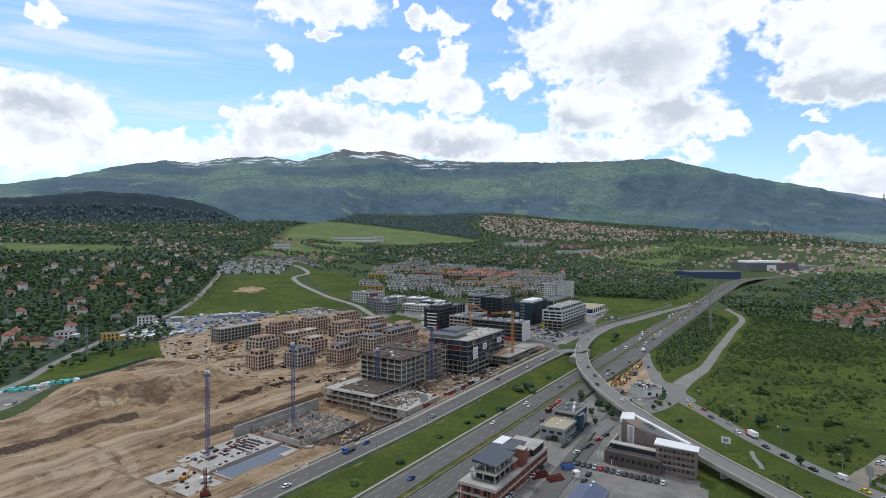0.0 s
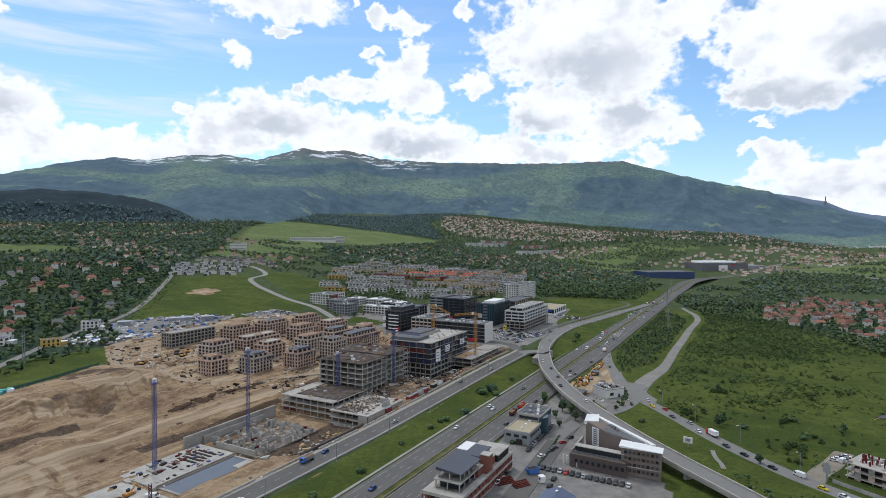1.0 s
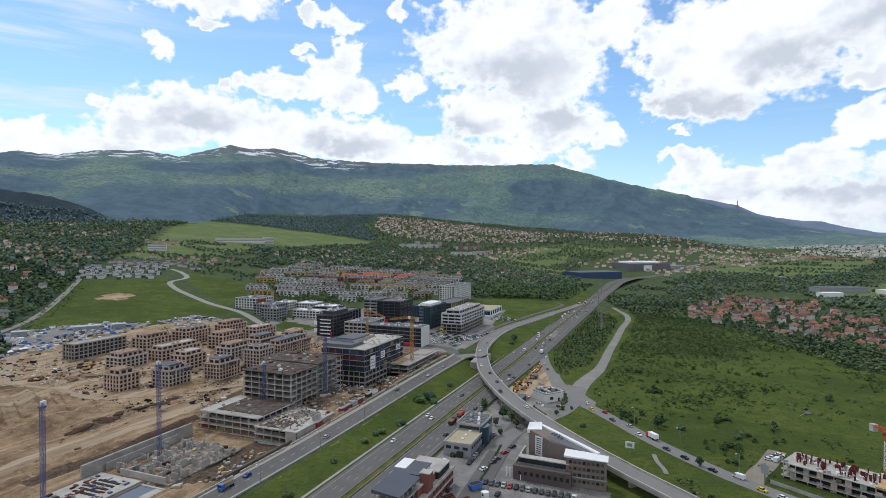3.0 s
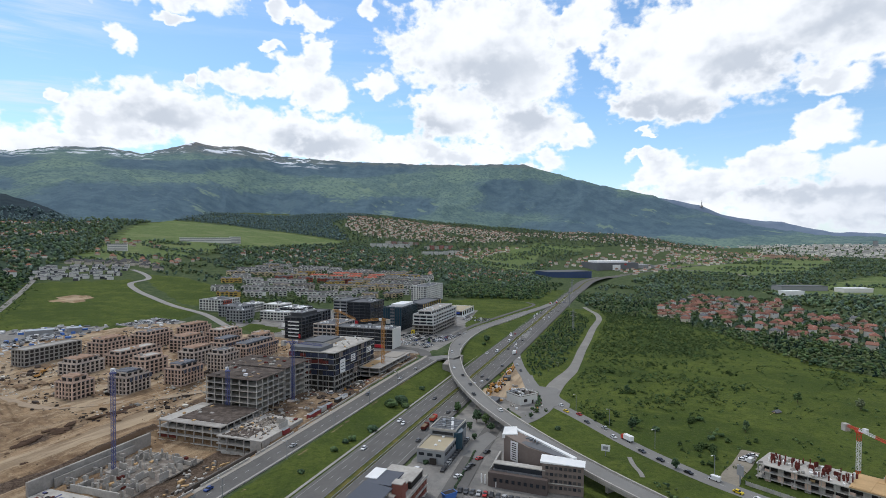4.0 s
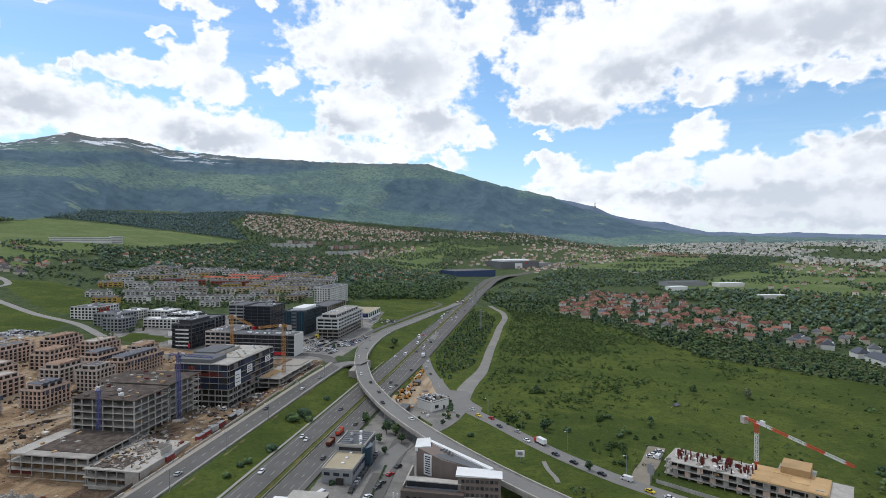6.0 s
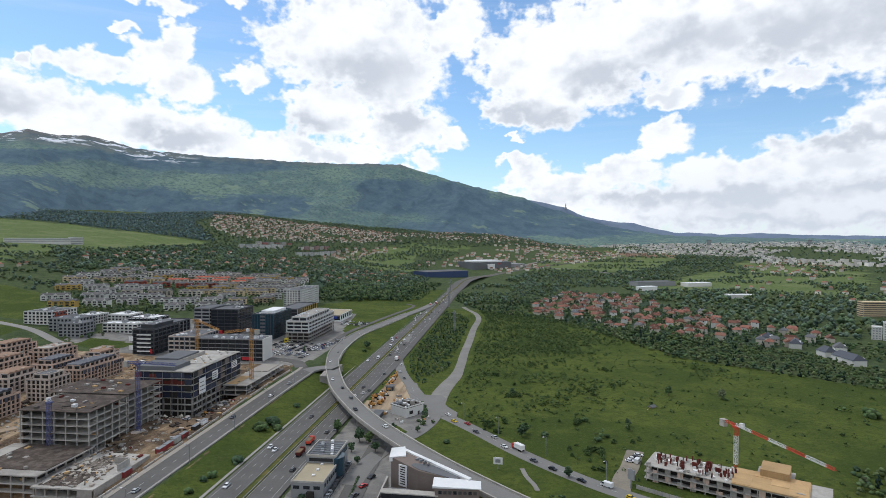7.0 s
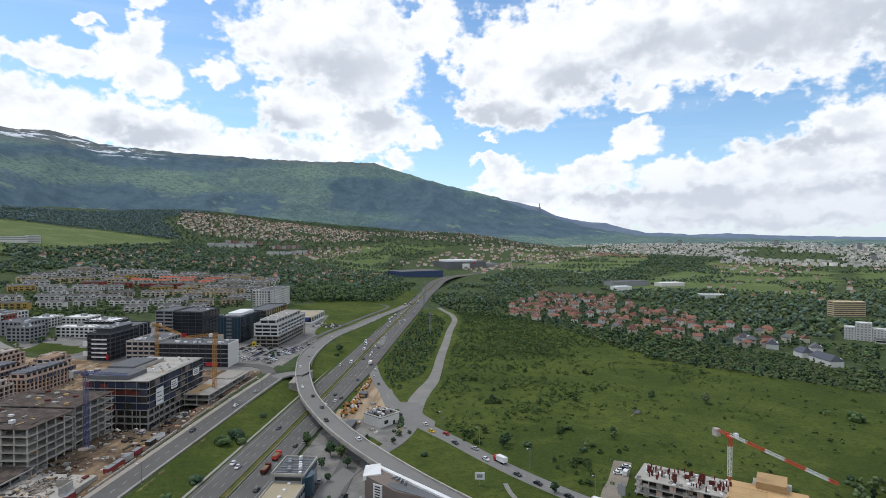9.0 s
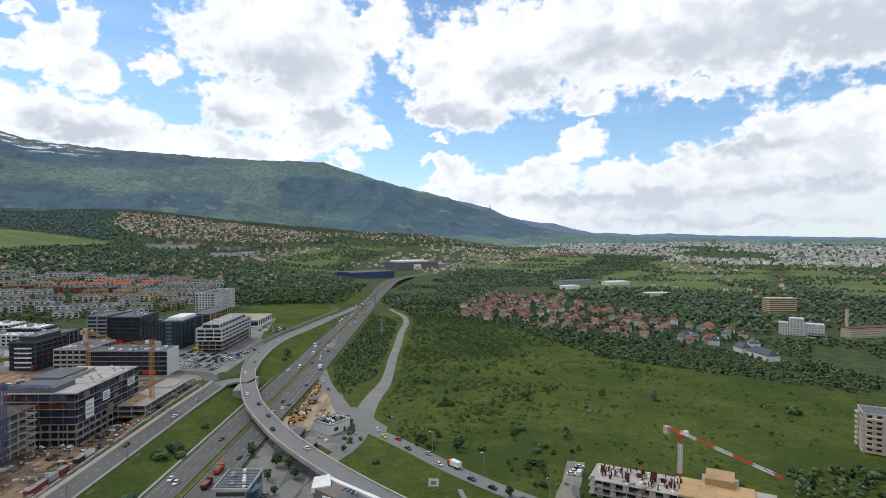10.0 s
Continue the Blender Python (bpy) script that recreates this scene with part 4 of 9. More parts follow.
# flyover: from the lower right over the highway to the left, then down along it
FLY = curve([(150, 188, 2.5), (138, 225, 4.5), (126.5, 255, 6.2), (117, 290, 7.2), (110.5, 330, 7.6), (107.5, 365, 7.8), (107.5, 395, 8.0), (110, 432, 8.0), (117, 470, 7.6),
             (127, 512, 6.6), (142, 557, 5.2), (*xy(203, -46.5), 3.4), (*xy(270, -48.5), 1.6), (*xy(355, -40.5), 0.5), (*xy(450, -28), 0.3), (*xy(540, -15), 0.2), (*xy(600, -9), 0.1)], 3.5)
fly_base = slope(FLY[:, 0], FLY[:, 1])
FLY_Z = np.convolve(np.pad(fly_base, 6, "edge"), np.ones(13) / 13, "valid") + FLY[:, 2]
flyover = thing("flyover", "curved concrete flyover carrying a two-lane road over the highway", "bridge", 107.5, 395, 0, kind="structure")


def shift(line):
    out = line.copy()
    out[:, 0] -= 107.5
    out[:, 1] -= 395
    return out


fly_asphalt = mat("fly_asphalt", (0.19, 0.185, 0.175), 0.9, 0.18, 0.05, 0.8)
FB = FLY[FLY[:, 1] < 540]
FBZ = FLY_Z[FLY[:, 1] < 540]
part("deck", strip("deck", shift(FB), -5.4, 5.4, FBZ - 0.1, 1.5, concrete), flyover)
part("carriageway", strip("carriageway", shift(FB), -4.6, 4.6, FBZ, 0.2, fly_asphalt), flyover, label="pale worn asphalt surface")
for o in (-5.4, 4.75):
    part("parapet", strip("parapet", shift(FB), o, o + 0.65, FBZ + 0.75, 0.9, concrete_pale), flyover, label="low pale concrete parapet")
pier = box_mesh(1.4, 4.5, 9.0, concrete, "pier")
seg_d = np.r_[0, np.cumsum(np.linalg.norm(np.diff(FB[:, :2], axis=0), axis=1))]
for q in np.arange(12, seg_d[-1] - 40, 26.0):
    i = int(np.searchsorted(seg_d, q))
    t = FB[min(i + 1, len(FB) - 1)] - FB[i]
    off_axis = abs(sd(FB[i][0], FB[i][1])[1])
    if 3 < off_axis < 17:
        continue
    ang = math.degrees(math.atan2(t[1], t[0]))
    c = Matrix.Rotation(radians(ang), 3, "Z") @ Vector((-0.7, -2.25, 0))
    part("pier", pier, flyover, FB[i][0] - 107.5 + c.x, FB[i][1] - 395 + c.y, FBZ[i] - 10.4, ang)
FR = FLY[FLY[:, 1] >= 533]
FRZ = FLY_Z[FLY[:, 1] >= 533]
for off in (-7.0, 0.0, 7.0):
    side = FR[:, :2] + sides(FR) * off
    FRZ = np.maximum(FRZ, land(side[:, 0], side[:, 1]) + 0.3)
FRZ = np.convolve(np.pad(FRZ, 4, "edge"), np.ones(9) / 9, "valid") + 0.1
FRZ = FRZ + (FLY_Z[FLY[:, 1] >= 533][0] - FRZ[0]) * np.clip(1 - np.arange(len(FRZ)) / 12, 0, 1)
rw = np.interp(np.arange(len(FR)), [0, 14], [5.2, 6.3])
solid("road_ramp", strip("road_ramp", FR, -rw, rw, FRZ, 4.0, fly_asphalt), "pale asphalt ramp descending from the flyover", "road")
solid("kerb_ramp", strip("kerb_ramp", FR[:90], rw[:90], rw[:90] + 0.7, FRZ[:90] + 0.5, 4.0, concrete_pale), "low concrete edge of the ramp", "kerb")
solid("kerb_ramp_left", strip("kerb_ramp_left", FR[:100], -rw[:100] - 0.6, -rw[:100], FRZ[:100] + 0.7, 4.0, concrete), "concrete barrier on the outer edge of the ramp", "kerb")
SERV = curve([xy(160, -58), xy(215, -62), xy(290, -63), xy(370, -56), xy(450, -46), xy(540, -34), xy(575, -36), xy(590, -50)], 5.0)
solid("road_service", strip("road_service", SERV, -2.9, 2.9, land(SERV[:, 0], SERV[:, 1]) + 0.25, 1.0, asphalt), "narrow service road beside the ramp", "road")
# abutment and short link between the street and the flyover
LINK = curve([(*xy(72, -42), 0), (*xy(80, -33), 0), (*xy(78, -20), 0)], 2.0)
lz = np.interp(np.arange(len(LINK)), [0, len(LINK) - 1], [st_z[-2], 1 + 8.2])
solid("road_link", strip("road_link", LINK, -6, 6, lz + 0.04, 1.2, fly_asphalt), "short paved link from the street to the flyover", "road")
ABUT = prism_mesh("abutment", [(xy(56, -26)), (xy(56, -16.8)), (xy(96, -20)), (xy(96, -30))], -2.0, 7.6, concrete)
solid("abutment", ABUT, "grey concrete abutment under the bridge deck", "abutment")

# road on the right, slip road, connector and concrete path
EAST = curve([(172, 455), (163, 425), (158, 402), (160, 375), (164, 345), (168.5, 300), (176, 263), (184, 240), (200, 205), (225, 165)], 4.0)
ez = land(EAST[:, 0], EAST[:, 1]) + 0.15
solid("road_east", strip("road_east", EAST, -4.7, 4.7, ez, 1.0, fly_asphalt), "two-lane grey asphalt road past the green field", "road")
v, f = dashes(EAST, 0.0, ez + 0.05, line_paint, 3.0, 4.0, 0.12)
solid("road_marking_east", mesh_of("road_marking", v, f, line_paint), "faint white centre dashes", "road marking")
SLIP = curve([(258, 662), (228, 606), (203, 560), (187, 515), (176, 478), (168, 440), (161, 405)], 4.0)
solid("road_slip", strip("road_slip", SLIP, -4.2, 4.2, land(SLIP[:, 0], SLIP[:, 1]) + 0.2, 1.0, fly_asphalt), "curving slip road leaving the highway", "road")
CONN = curve([(166, 398), (152, 372), (134, 353), (112, 338), (94, 322), (78, 300)], 4.0)
solid("road_connector", strip("road_connector", CONN, -4.6, 4.6, land(CONN[:, 0], CONN[:, 1]) + 0.18, 1.0, fly_asphalt), "short asphalt road passing under the flyover", "road")
PATH = curve([(160, 385), (178, 415), (196, 439), (215, 462), (237, 495), (270, 548), (307, 605), (352, 676), (401, 749), (428, 805), (440, 850), (452, 890)], 5.0)
pw = np.interp(np.arange(len(PATH)), [0, 6, 14, 22, len(PATH)], [6, 7, 6.2, 4.6, 4.2])
path_mat = mat("path_concrete", (0.215, 0.205, 0.188), 0.92, 0.3, 0.06, 0.7)
solid("path", strip("path", PATH, -pw, pw * 0.8, land(PATH[:, 0], PATH[:, 1]) + 0.1, 0.8, path_mat), "wide pale concrete track across the green land", "path")
JUNCTION = [(157, 372), (165, 366), (170, 374), (170, 388), (172, 398), (178, 407), (178, 414), (172, 417), (168, 421), (167, 432), (161, 430), (161, 412), (159, 396), (150, 374), (152, 370), (155, 372)]
solid("road_junction", prism_mesh("road_junction", JUNCTION, ground_z(164, 396) - 1.0, ground_z(164, 396) + 0.30, fly_asphalt), "open grey asphalt junction of three roads", "road")
WIND = curve([(-87, 640), (-78, 672), (-92, 705), (-120, 760), (-165, 812), (-208, 876), (-238, 925), (-262, 985), (-250, 1035), (-272, 1090), (-300, 1130)], 6.0)
solid("road_winding", strip("road_winding", WIND, -4.2, 4.2, land(WIND[:, 0], WIND[:, 1]) + 0.3, 1.2, paving), "pale winding road climbing between meadows", "road")
LROAD = curve([(-420, 330), (-345, 345), (-292, 368), (-308, 445), (-322, 560), (-322, 690), (-360, 860), (-422, 1089)], 6.0)
solid("road_left", strip("road_left", LROAD, -3.4, 3.4, land(LROAD[:, 0], LROAD[:, 1]) + 0.25, 1.0, path_mat), "narrow pale lane along the wooded houses", "road")
haul_dust = mat("haul_dust", (0.300, 0.235, 0.168), 0.95, 0.35, 0.08, 0.7)
SITE_RD = curve([(-262, 545), (-246, 505), (-228, 466), (-188, 432), (-155, 418), (-120, 428), (-70, 448)], 4.0)
solid("road_site", strip("road_site", SITE_RD, -3.2, 3.2, land(SITE_RD[:, 0], SITE_RD[:, 1]) + 0.4, 1.0, haul_dust), "dusty gravel haul road of the building site", "road")
LOT_R = curve([(183, 246), (194, 256), (206, 264), (216, 272), (226, 280)], 3.0)
solid("road_lot_right", strip("road_lot_right", LOT_R, -4.5, 4.0, land(LOT_R[:, 0], LOT_R[:, 1]) + 0.12, 0.8, mat("lot_gravel", (0.225, 0.200, 0.160), 0.95, 0.4, 0.08, 0.7)), "dusty gravel lot beside the unfinished apartments", "road")
FAR_RD = curve([(1120, 1752), (1250, 1862), (1480, 1990), (1748, 2112), (2226, 2209)], 20.0)
solid("road_far", strip("road_far", FAR_RD, -12, 12, land(FAR_RD[:, 0], FAR_RD[:, 1]) + 1.0, 2.0, path_mat), "pale far road crossing the plain", "road")
FAR_RD_B = curve([(1200, 1800), (1340, 1650), (1310, 1400), (1294, 1268)], 20.0)
solid("road_far_branch", strip("road_far_branch", FAR_RD_B, -8, 8, land(FAR_RD_B[:, 0], FAR_RD_B[:, 1]) + 1.0, 2.0, path_mat), "pale straight track over the plain", "road")
TRACK = curve([(150.5, 262), (152.6, 267.4), (154.5, 276), (158, 285)], 1.5)
solid("path_worn", strip("path_worn", TRACK, -1.1, 1.1, land(TRACK[:, 0], TRACK[:, 1]) + 0.1, 0.5, path_mat), "short worn pale footpath across the grass", "path")
LOT_RD = curve([xy(-330, 52), xy(-250, 51), xy(-170, 48), xy(-110, 45), xy(-60, 44)], 5.0)
solid("road_lot", strip("road_lot", LOT_RD, -5, 5, land(LOT_RD[:, 0], LOT_RD[:, 1]) + 0.15, 0.8, asphalt), "asphalt lane between parked cars", "road")
OFF_RD = curve([xy(84, -50), xy(104, -62), xy(112, -80), xy(118, -110), xy(160, -150), xy(205, -160)], 4.0)
solid("road_office", strip("road_office", OFF_RD, -5, 5, land(OFF_RD[:, 0], OFF_RD[:, 1]) + 0.15, 1.0, asphalt), "asphalt access road to the offices", "road")

# ---- parts that buildings share ----
def block(name, label, category, s0, s1, d0, d1, z=None, group="", turn=0.0):
    """An empty at the corner (s0, d1) of a plan rectangle along the highway; its x runs along the highway, its y to the left."""
    x, y = xy(s0, d1)
    cx, cy = xy((s0 + s1) / 2, (d0 + d1) / 2)
    return thing(name, label, category, x, y, ground_z(cx, cy) if z is None else z, TURN + turn, group), s1 - s0, d1 - d0


def roof_kit(th, L, W, z, rng, units=4, tower=True):
    """Machines and a stair house on a flat roof."""
    if tower:
        a, b = L * rng.uniform(0.35, 0.55), W * rng.uniform(0.35, 0.55)
        bar("stair_house", th, a, a + 5, b, b + 4, z, z + 2.8, grey_wall, "grey stair house on the roof")
    for _ in range(units):
        a, b = rng.uniform(0.08, 0.85) * L, rng.uniform(0.1, 0.8) * W
        bar("roof_unit", th, a, a + rng.uniform(1.5, 3), b, b + rng.uniform(1.2, 2), z, z + rng.uniform(0.9, 1.6), metal_white, "white air-conditioning unit")


def facade(th, L, W, n, h, core, band, pier, bay=3.2, pier_w=1.4, band_h=1.1, inset=0.5, z0=0.0, roof=None, parapet=0.7, x0=0.0, y0=0.0, piers=True, core_name="window_band"):
    """Storeys of recessed windows between floor bands and piers; a flat roof with a parapet."""
    for i in range(n):
        zb = z0 + i * h
        bar(core_name, th, x0 + inset, x0 + L - inset, y0 + inset, y0 + W - inset, zb + band_h * 0.5, zb + h - band_h * 0.5, core)
        bar("floor_band", th, x0, x0 + L, y0, y0 + W, zb - band_h * 0.5, zb + band_h * 0.5, band)
    top = z0 + n * h
    bar("roof", th, x0, x0 + L, y0, y0 + W, top - band_h * 0.5, top + 0.1, roof or band)
    if parapet:
        rim = [(x0, x0 + L, y0 - 0.02, y0 + 0.35, 0, parapet), (x0, x0 + L, y0 + W - 0.35, y0 + W + 0.02, 0, parapet), (x0 - 0.02, x0 + 0.33, y0 + 0.37, y0 + W - 0.37, 0, parapet), (x0 + L - 0.33, x0 + L + 0.02, y0 + 0.37, y0 + W - 0.37, 0, parapet)]
        part("parapet", mesh_of("parapet", *boxes(rim), band), th, 0, 0, top + 0.1)
    if piers:
        kx, ky = max(2, round(L / bay)), max(2, round(W / bay))
        depth = inset + 0.1
        mx, my = box_mesh(pier_w, depth, n * h, pier, "pier"), box_mesh(depth, pier_w, n * h, pier, "pier")
        for i in range(kx + 1):
            a = x0 + (L - pier_w) * i / kx
            part("pier", mx, th, a, y0 - 0.06, z0)
            if i % 2 == 0 or i == kx:
                part("pier", mx, th, a, y0 + W + 0.06 - depth, z0)
        for i in range(1, ky):
            b = y0 + (W - pier_w) * i / ky
            part("pier", my, th, x0 - 0.06, b, z0)
            if i % 2 == 0:
                part("pier", my, th, x0 + L + 0.06 - depth, b, z0)
    return top


def frame_building(th, L, W, n, h, slab, column, bay=6.5, t=0.45, c=0.55, z0=0.0, x0=0.0, y0=0.0, roof=None, inner=True, clutter=0, seed=1, over=0.6):
    """Bare floor slabs on columns, open all round."""
    rng = random.Random(seed)
    for i in range(n + 1):
        bar("slab", th, x0 - over, x0 + L + over, y0 - over, y0 + W + over, z0 + i * h - t, z0 + i * h, roof if (roof and i == n) else slab)
    kx, ky = max(1, round(L / bay)), max(1, round(W / bay))
    col = box_mesh(c, c, n * h - t * 0.5, column, "column")
    for i in range(kx + 1):
        for j in range(ky + 1):
            if not inner and 0 < i < kx and 0 < j < ky:
                continue
            if 0 < i < kx and 0 < j < ky and (i + j) % 2:
                continue
            part("column", col, th, x0 + (L - c) * i / kx, y0 + (W - c) * j / ky, z0)
    for k in range(n):
        a, b = L * rng.uniform(0.3, 0.5), W * rng.uniform(0.3, 0.5)
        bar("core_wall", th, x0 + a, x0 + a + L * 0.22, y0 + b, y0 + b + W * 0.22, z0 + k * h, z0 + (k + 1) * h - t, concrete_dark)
    for _ in range(clutter):
        k = rng.randrange(n + 1)
        a, b = rng.uniform(0.02, 0.9) * L, rng.uniform(0.02, 0.9) * W
        bar("material_crate", th, x0 + a, x0 + a + rng.uniform(1, 3), y0 + b, y0 + b + rng.uniform(0.8, 2), z0 + k * h, z0 + k * h + rng.uniform(0.4, 1.3),
            rng.choice([timber, concrete_pale, rust, concrete_dark, concrete]))


def beam(p, q, w):
    """Corners and faces of a thin square bar from p to q."""
    p, q = np.array(p, float), np.array(q, float)
    t = (q - p) / np.linalg.norm(q - p)
    a = np.cross(t, (0, 0, 1) if abs(t[2]) < 0.9 else (1, 0, 0))
    a /= np.linalg.norm(a)
    b = np.cross(t, a)
    v = [e + (i * a + j * b) * w / 2 for e in (p, q) for i, j in ((-1, -1), (1, -1), (1, 1), (-1, 1))]
    return np.array(v), np.array([(3, 2, 1, 0), (4, 5, 6, 7), (0, 1, 5, 4), (1, 2, 6, 5), (2, 3, 7, 6), (3, 0, 4, 7)])


def lattice(name, length, w, panel, chord, material, triangle=False):
    """A lattice girder along x."""
    pieces = []
    corners = [(-w / 2, -w / 2), (w / 2, -w / 2), (w / 2, w / 2), (-w / 2, w / 2)] if not triangle else [(-w / 2, 0), (w / 2, 0), (0, w)]
    for y, z in corners:
        pieces.append(beam((0, y, z), (length, y, z), chord))
    k = max(1, int(length / panel))
    for i in range(k):
        a, b = i * length / k, (i + 1) * length / k
        for j in range(len(corners)):
            p, q = corners[j], corners[(j + 1) % len(corners)]
            if i % 2:
                p, q = q, p
            pieces.append(beam((a, *p), (b, *q), chord * 0.7))
            pieces.append(beam((a, *p), (a, *q), chord * 0.6))
    return mesh_of(name, *join(pieces), material)


def tower_crane(label, x, y, z, height, jib, back, turn, material, jib_up=0.0, w=1.7, head=6.0, chord=0.3, stripes=None):
    """A tower crane with a lattice mast; jib 0: only the mast and its head."""
    th = thing("tower_crane", label, "crane", x, y, z, turn, "tower cranes")
    bar("foot", th, -2.6, 2.6, -2.6, 2.6, -0.6, 0.7, concrete)
    if stripes:
        at, i = 0.7, 0
        while at < height:
            end = min(height, at + 13)
            part("mast", lattice("mast", end - at, w, 1.9, chord, stripes[i % 2]), th, 0, 0, at, tilt=(0, -90))
            at, i = end, i + 1
    else:
        part("mast", lattice("mast", height - 0.7, w, 1.9, chord, material), th, 0, 0, 0.7, tilt=(0, -90))
    bar("slewing_ring", th, -1.1, 1.1, -1.1, 1.1, height, height + 0.8, material)
    bar("cab", th, 0.6, 2.4, 1.0, 2.4, height + 0.2, height + 2.2, metal_white, "small white operator's cab")
    if jib:
        if stripes:
            at, i = 0.0, 0
            while at < jib:
                end = min(jib, at + 8.5)
                c, s = math.cos(radians(jib_up)), math.sin(radians(jib_up))
                part("jib", lattice("jib", end - at, w * 0.8, 1.7, chord, stripes[(i + 1) % 2], True), th, at * c, 0, height + 1 + at * s, tilt=(0, -jib_up))
                at, i = end, i + 1
        else:
            part("jib", lattice("jib", jib, w * 0.8, 1.8, chord * 0.9, material, True), th, 0, 0, height + 1, tilt=(0, -jib_up))
        part("counter_jib", lattice("counter_jib", back, w * 0.7, 1.8, chord * 0.9, material), th, 0, 0, height + 1.2, 180)
        bar("counterweight", th, -back - 0.5, -back + 2.0, -1.2, 1.2, height - 1.4, height + 1.8, concrete_pale, "grey concrete counterweight")
    if head:
        part("head_frame", mesh_of("head_frame", *join([beam((sx_ * 0.7, sy_ * 0.7, 0), (0, 0, head), chord * 0.8) for sx_ in (-1, 1) for sy_ in (-1, 1)]), material), th, 0, 0, height + 0.8)
    return th


# ---- building site ----
muddy = mat("muddy_concrete", (0.150, 0.128, 0.108), 0.9, 0.5, 0.12, 0.9, second=(0.260, 0.235, 0.205))
deck_brown = mat("deck_brown", (0.072, 0.058, 0.050), 0.9, 0.5, 0.12, 0.9, second=(0.115, 0.095, 0.082))
# bare concrete frame of two joined blocks
th, L, Wd = block("unfinished_building", "bare grey concrete building of six open storeys", "building frame", -97, -69, -127, -90.5)
frame_building(th, L, Wd, 6, 3.5, concrete_pale, concrete_pale, bay=6.2, t=0.36, c=0.5, roof=deck_brown, clutter=24, seed=3, inner=False)
bar("roof_tank", th, 6, 8, 12, 14, 21, 22.4, metal_white, "white tank on the roof")
bar("roof_tank", th, 15, 16.5, 20, 22, 21, 22.0, metal_white, "white tank on the roof")
bar("block_wall", th, 2, 20, 36.4, 37.0, 0, 20.5, concrete_dark)
th, L, Wd = block("unfinished_building", "bare concrete building frame beside a taller crane, brown roof deck", "building frame", -66.5, -38, -138, -91.5)
frame_building(th, L, Wd, 6, 3.5, concrete_pale, concrete_pale, bay=6.2, t=0.36, c=0.5, roof=deck_brown, clutter=18, seed=5, inner=False)
for i in range(9):
    bar("roof_crate", th, 3 + 2.6 * i, 4.6 + 2.6 * i, 6 + (i * 7) % 30, 8 + (i * 7) % 30, 21, 21.8, [timber, concrete_pale, rust][i % 3], "stacked building material")

rng = random.Random(77)
for s0, d0 in ((-97, -127), (-66.5, -138)):
    for k in range(16):
        x, y = xy(s0 + rng.uniform(1, 26), d0 + rng.uniform(2, 34))
        ob = tagged(new("deck_plank", box_mesh(rng.choice([2.4, 3.6, 5.0]), rng.choice([0.3, 0.6, 1.2]), 0.25, rng.choice([concrete, timber, inside_dark, concrete_dark, concrete_dark]), "deck_plank")), "loose plank or formwork board on the bare roof deck", "plank", "deck planks")
        ob.matrix_world = pose(x, y, (ground_z(*xy(-83, -108.75)) if s0 < -90 else ground_z(*xy(-52.25, -114.75))) + 21.0, 0, 0, rng.uniform(0, 180))

# office block wrapped in dark netting
th, L, Wd = block("netted_office", "unfinished office block wrapped in dark blue netting with grey roof", "office building", -28, 34, -114, -77.5)
net_deep = mat("net_deep", (0.030, 0.036, 0.060), 0.8, 0.5, 0.12, 0.8)
net_pale = mat("net_pale", (0.085, 0.092, 0.120), 0.8, 0.45, 0.12, 0.8)
rng = random.Random(91)
for i in range(7):
    # solid near-black box in each storey, painted as the shade of its rooms
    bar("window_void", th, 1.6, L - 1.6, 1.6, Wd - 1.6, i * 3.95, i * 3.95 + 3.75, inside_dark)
    bar("floor_band", th, -0.7, L + 0.7, -0.7, Wd + 0.7, i * 3.95 - 0.3, i * 3.95, concrete_pale)
    for q in range(11):
        if i > 2 or rng.random() < 0.25:
            bar("net_panel", th, q * L / 11 + 0.1, (q + 1) * L / 11 - 0.1, -0.50 - 0.02 * (q % 2), -0.42, i * 3.95 + 0.15, i * 3.95 + rng.choice([2.4, 3.3, 3.3]), rng.choice([net_blue, net_blue, net_deep, net_deep, inside_dark, glass_dark, brown_wall]))
    for q in range(8):
        if i > 2 or rng.random() < 0.15:
            bar("net_panel", th, -0.50 - 0.02 * (q % 2), -0.42, q * Wd / 8 + 0.1, (q + 1) * Wd / 8 - 0.1, i * 3.95 + 0.15, i * 3.95 + rng.choice([2.4, 3.3, 3.3]), rng.choice([net_blue, net_deep, net_deep, inside_dark, rust]))
pillar = box_mesh(0.5, 0.5, 12.0, concrete, "column")
for q in range(12):
    part("column", pillar, th, q * (L - 0.5) / 11, -0.1, 0)
for q in range(1, 9):
    part("column", pillar, th, -0.1, q * (Wd - 0.5) / 8, 0)
bar("roof", th, -0.3, L + 0.3, -0.3, Wd + 0.3, 27.4, 28.0, concrete_pale)
bar("roof_deck", th, 20, L - 1, 1, 18.5, 28.0, 28.3, concrete_pale, "pale new roof deck")
bar("roof_deck", th, 1, 19, 12, 36, 28.0, 30.4, roof_grey, "grey raised roof")
bar("roof_deck", th, 19, 44, 20, 36, 28.0, 31.4, roof_grey, "grey raised roof")
bar("parapet", th, 18.8, 50, 19, 19.8, 28.3, 30.4, concrete_pale)
post = box_mesh(0.16, 0.16, 27.4, metal_grey, "scaffold_post")
for i in range(10):
    part("scaffold_post", post, th, i * L / 9, -0.95, 0)
for i in range(7):
    part("scaffold_post", post, th, -0.95, i * Wd / 6, 0)
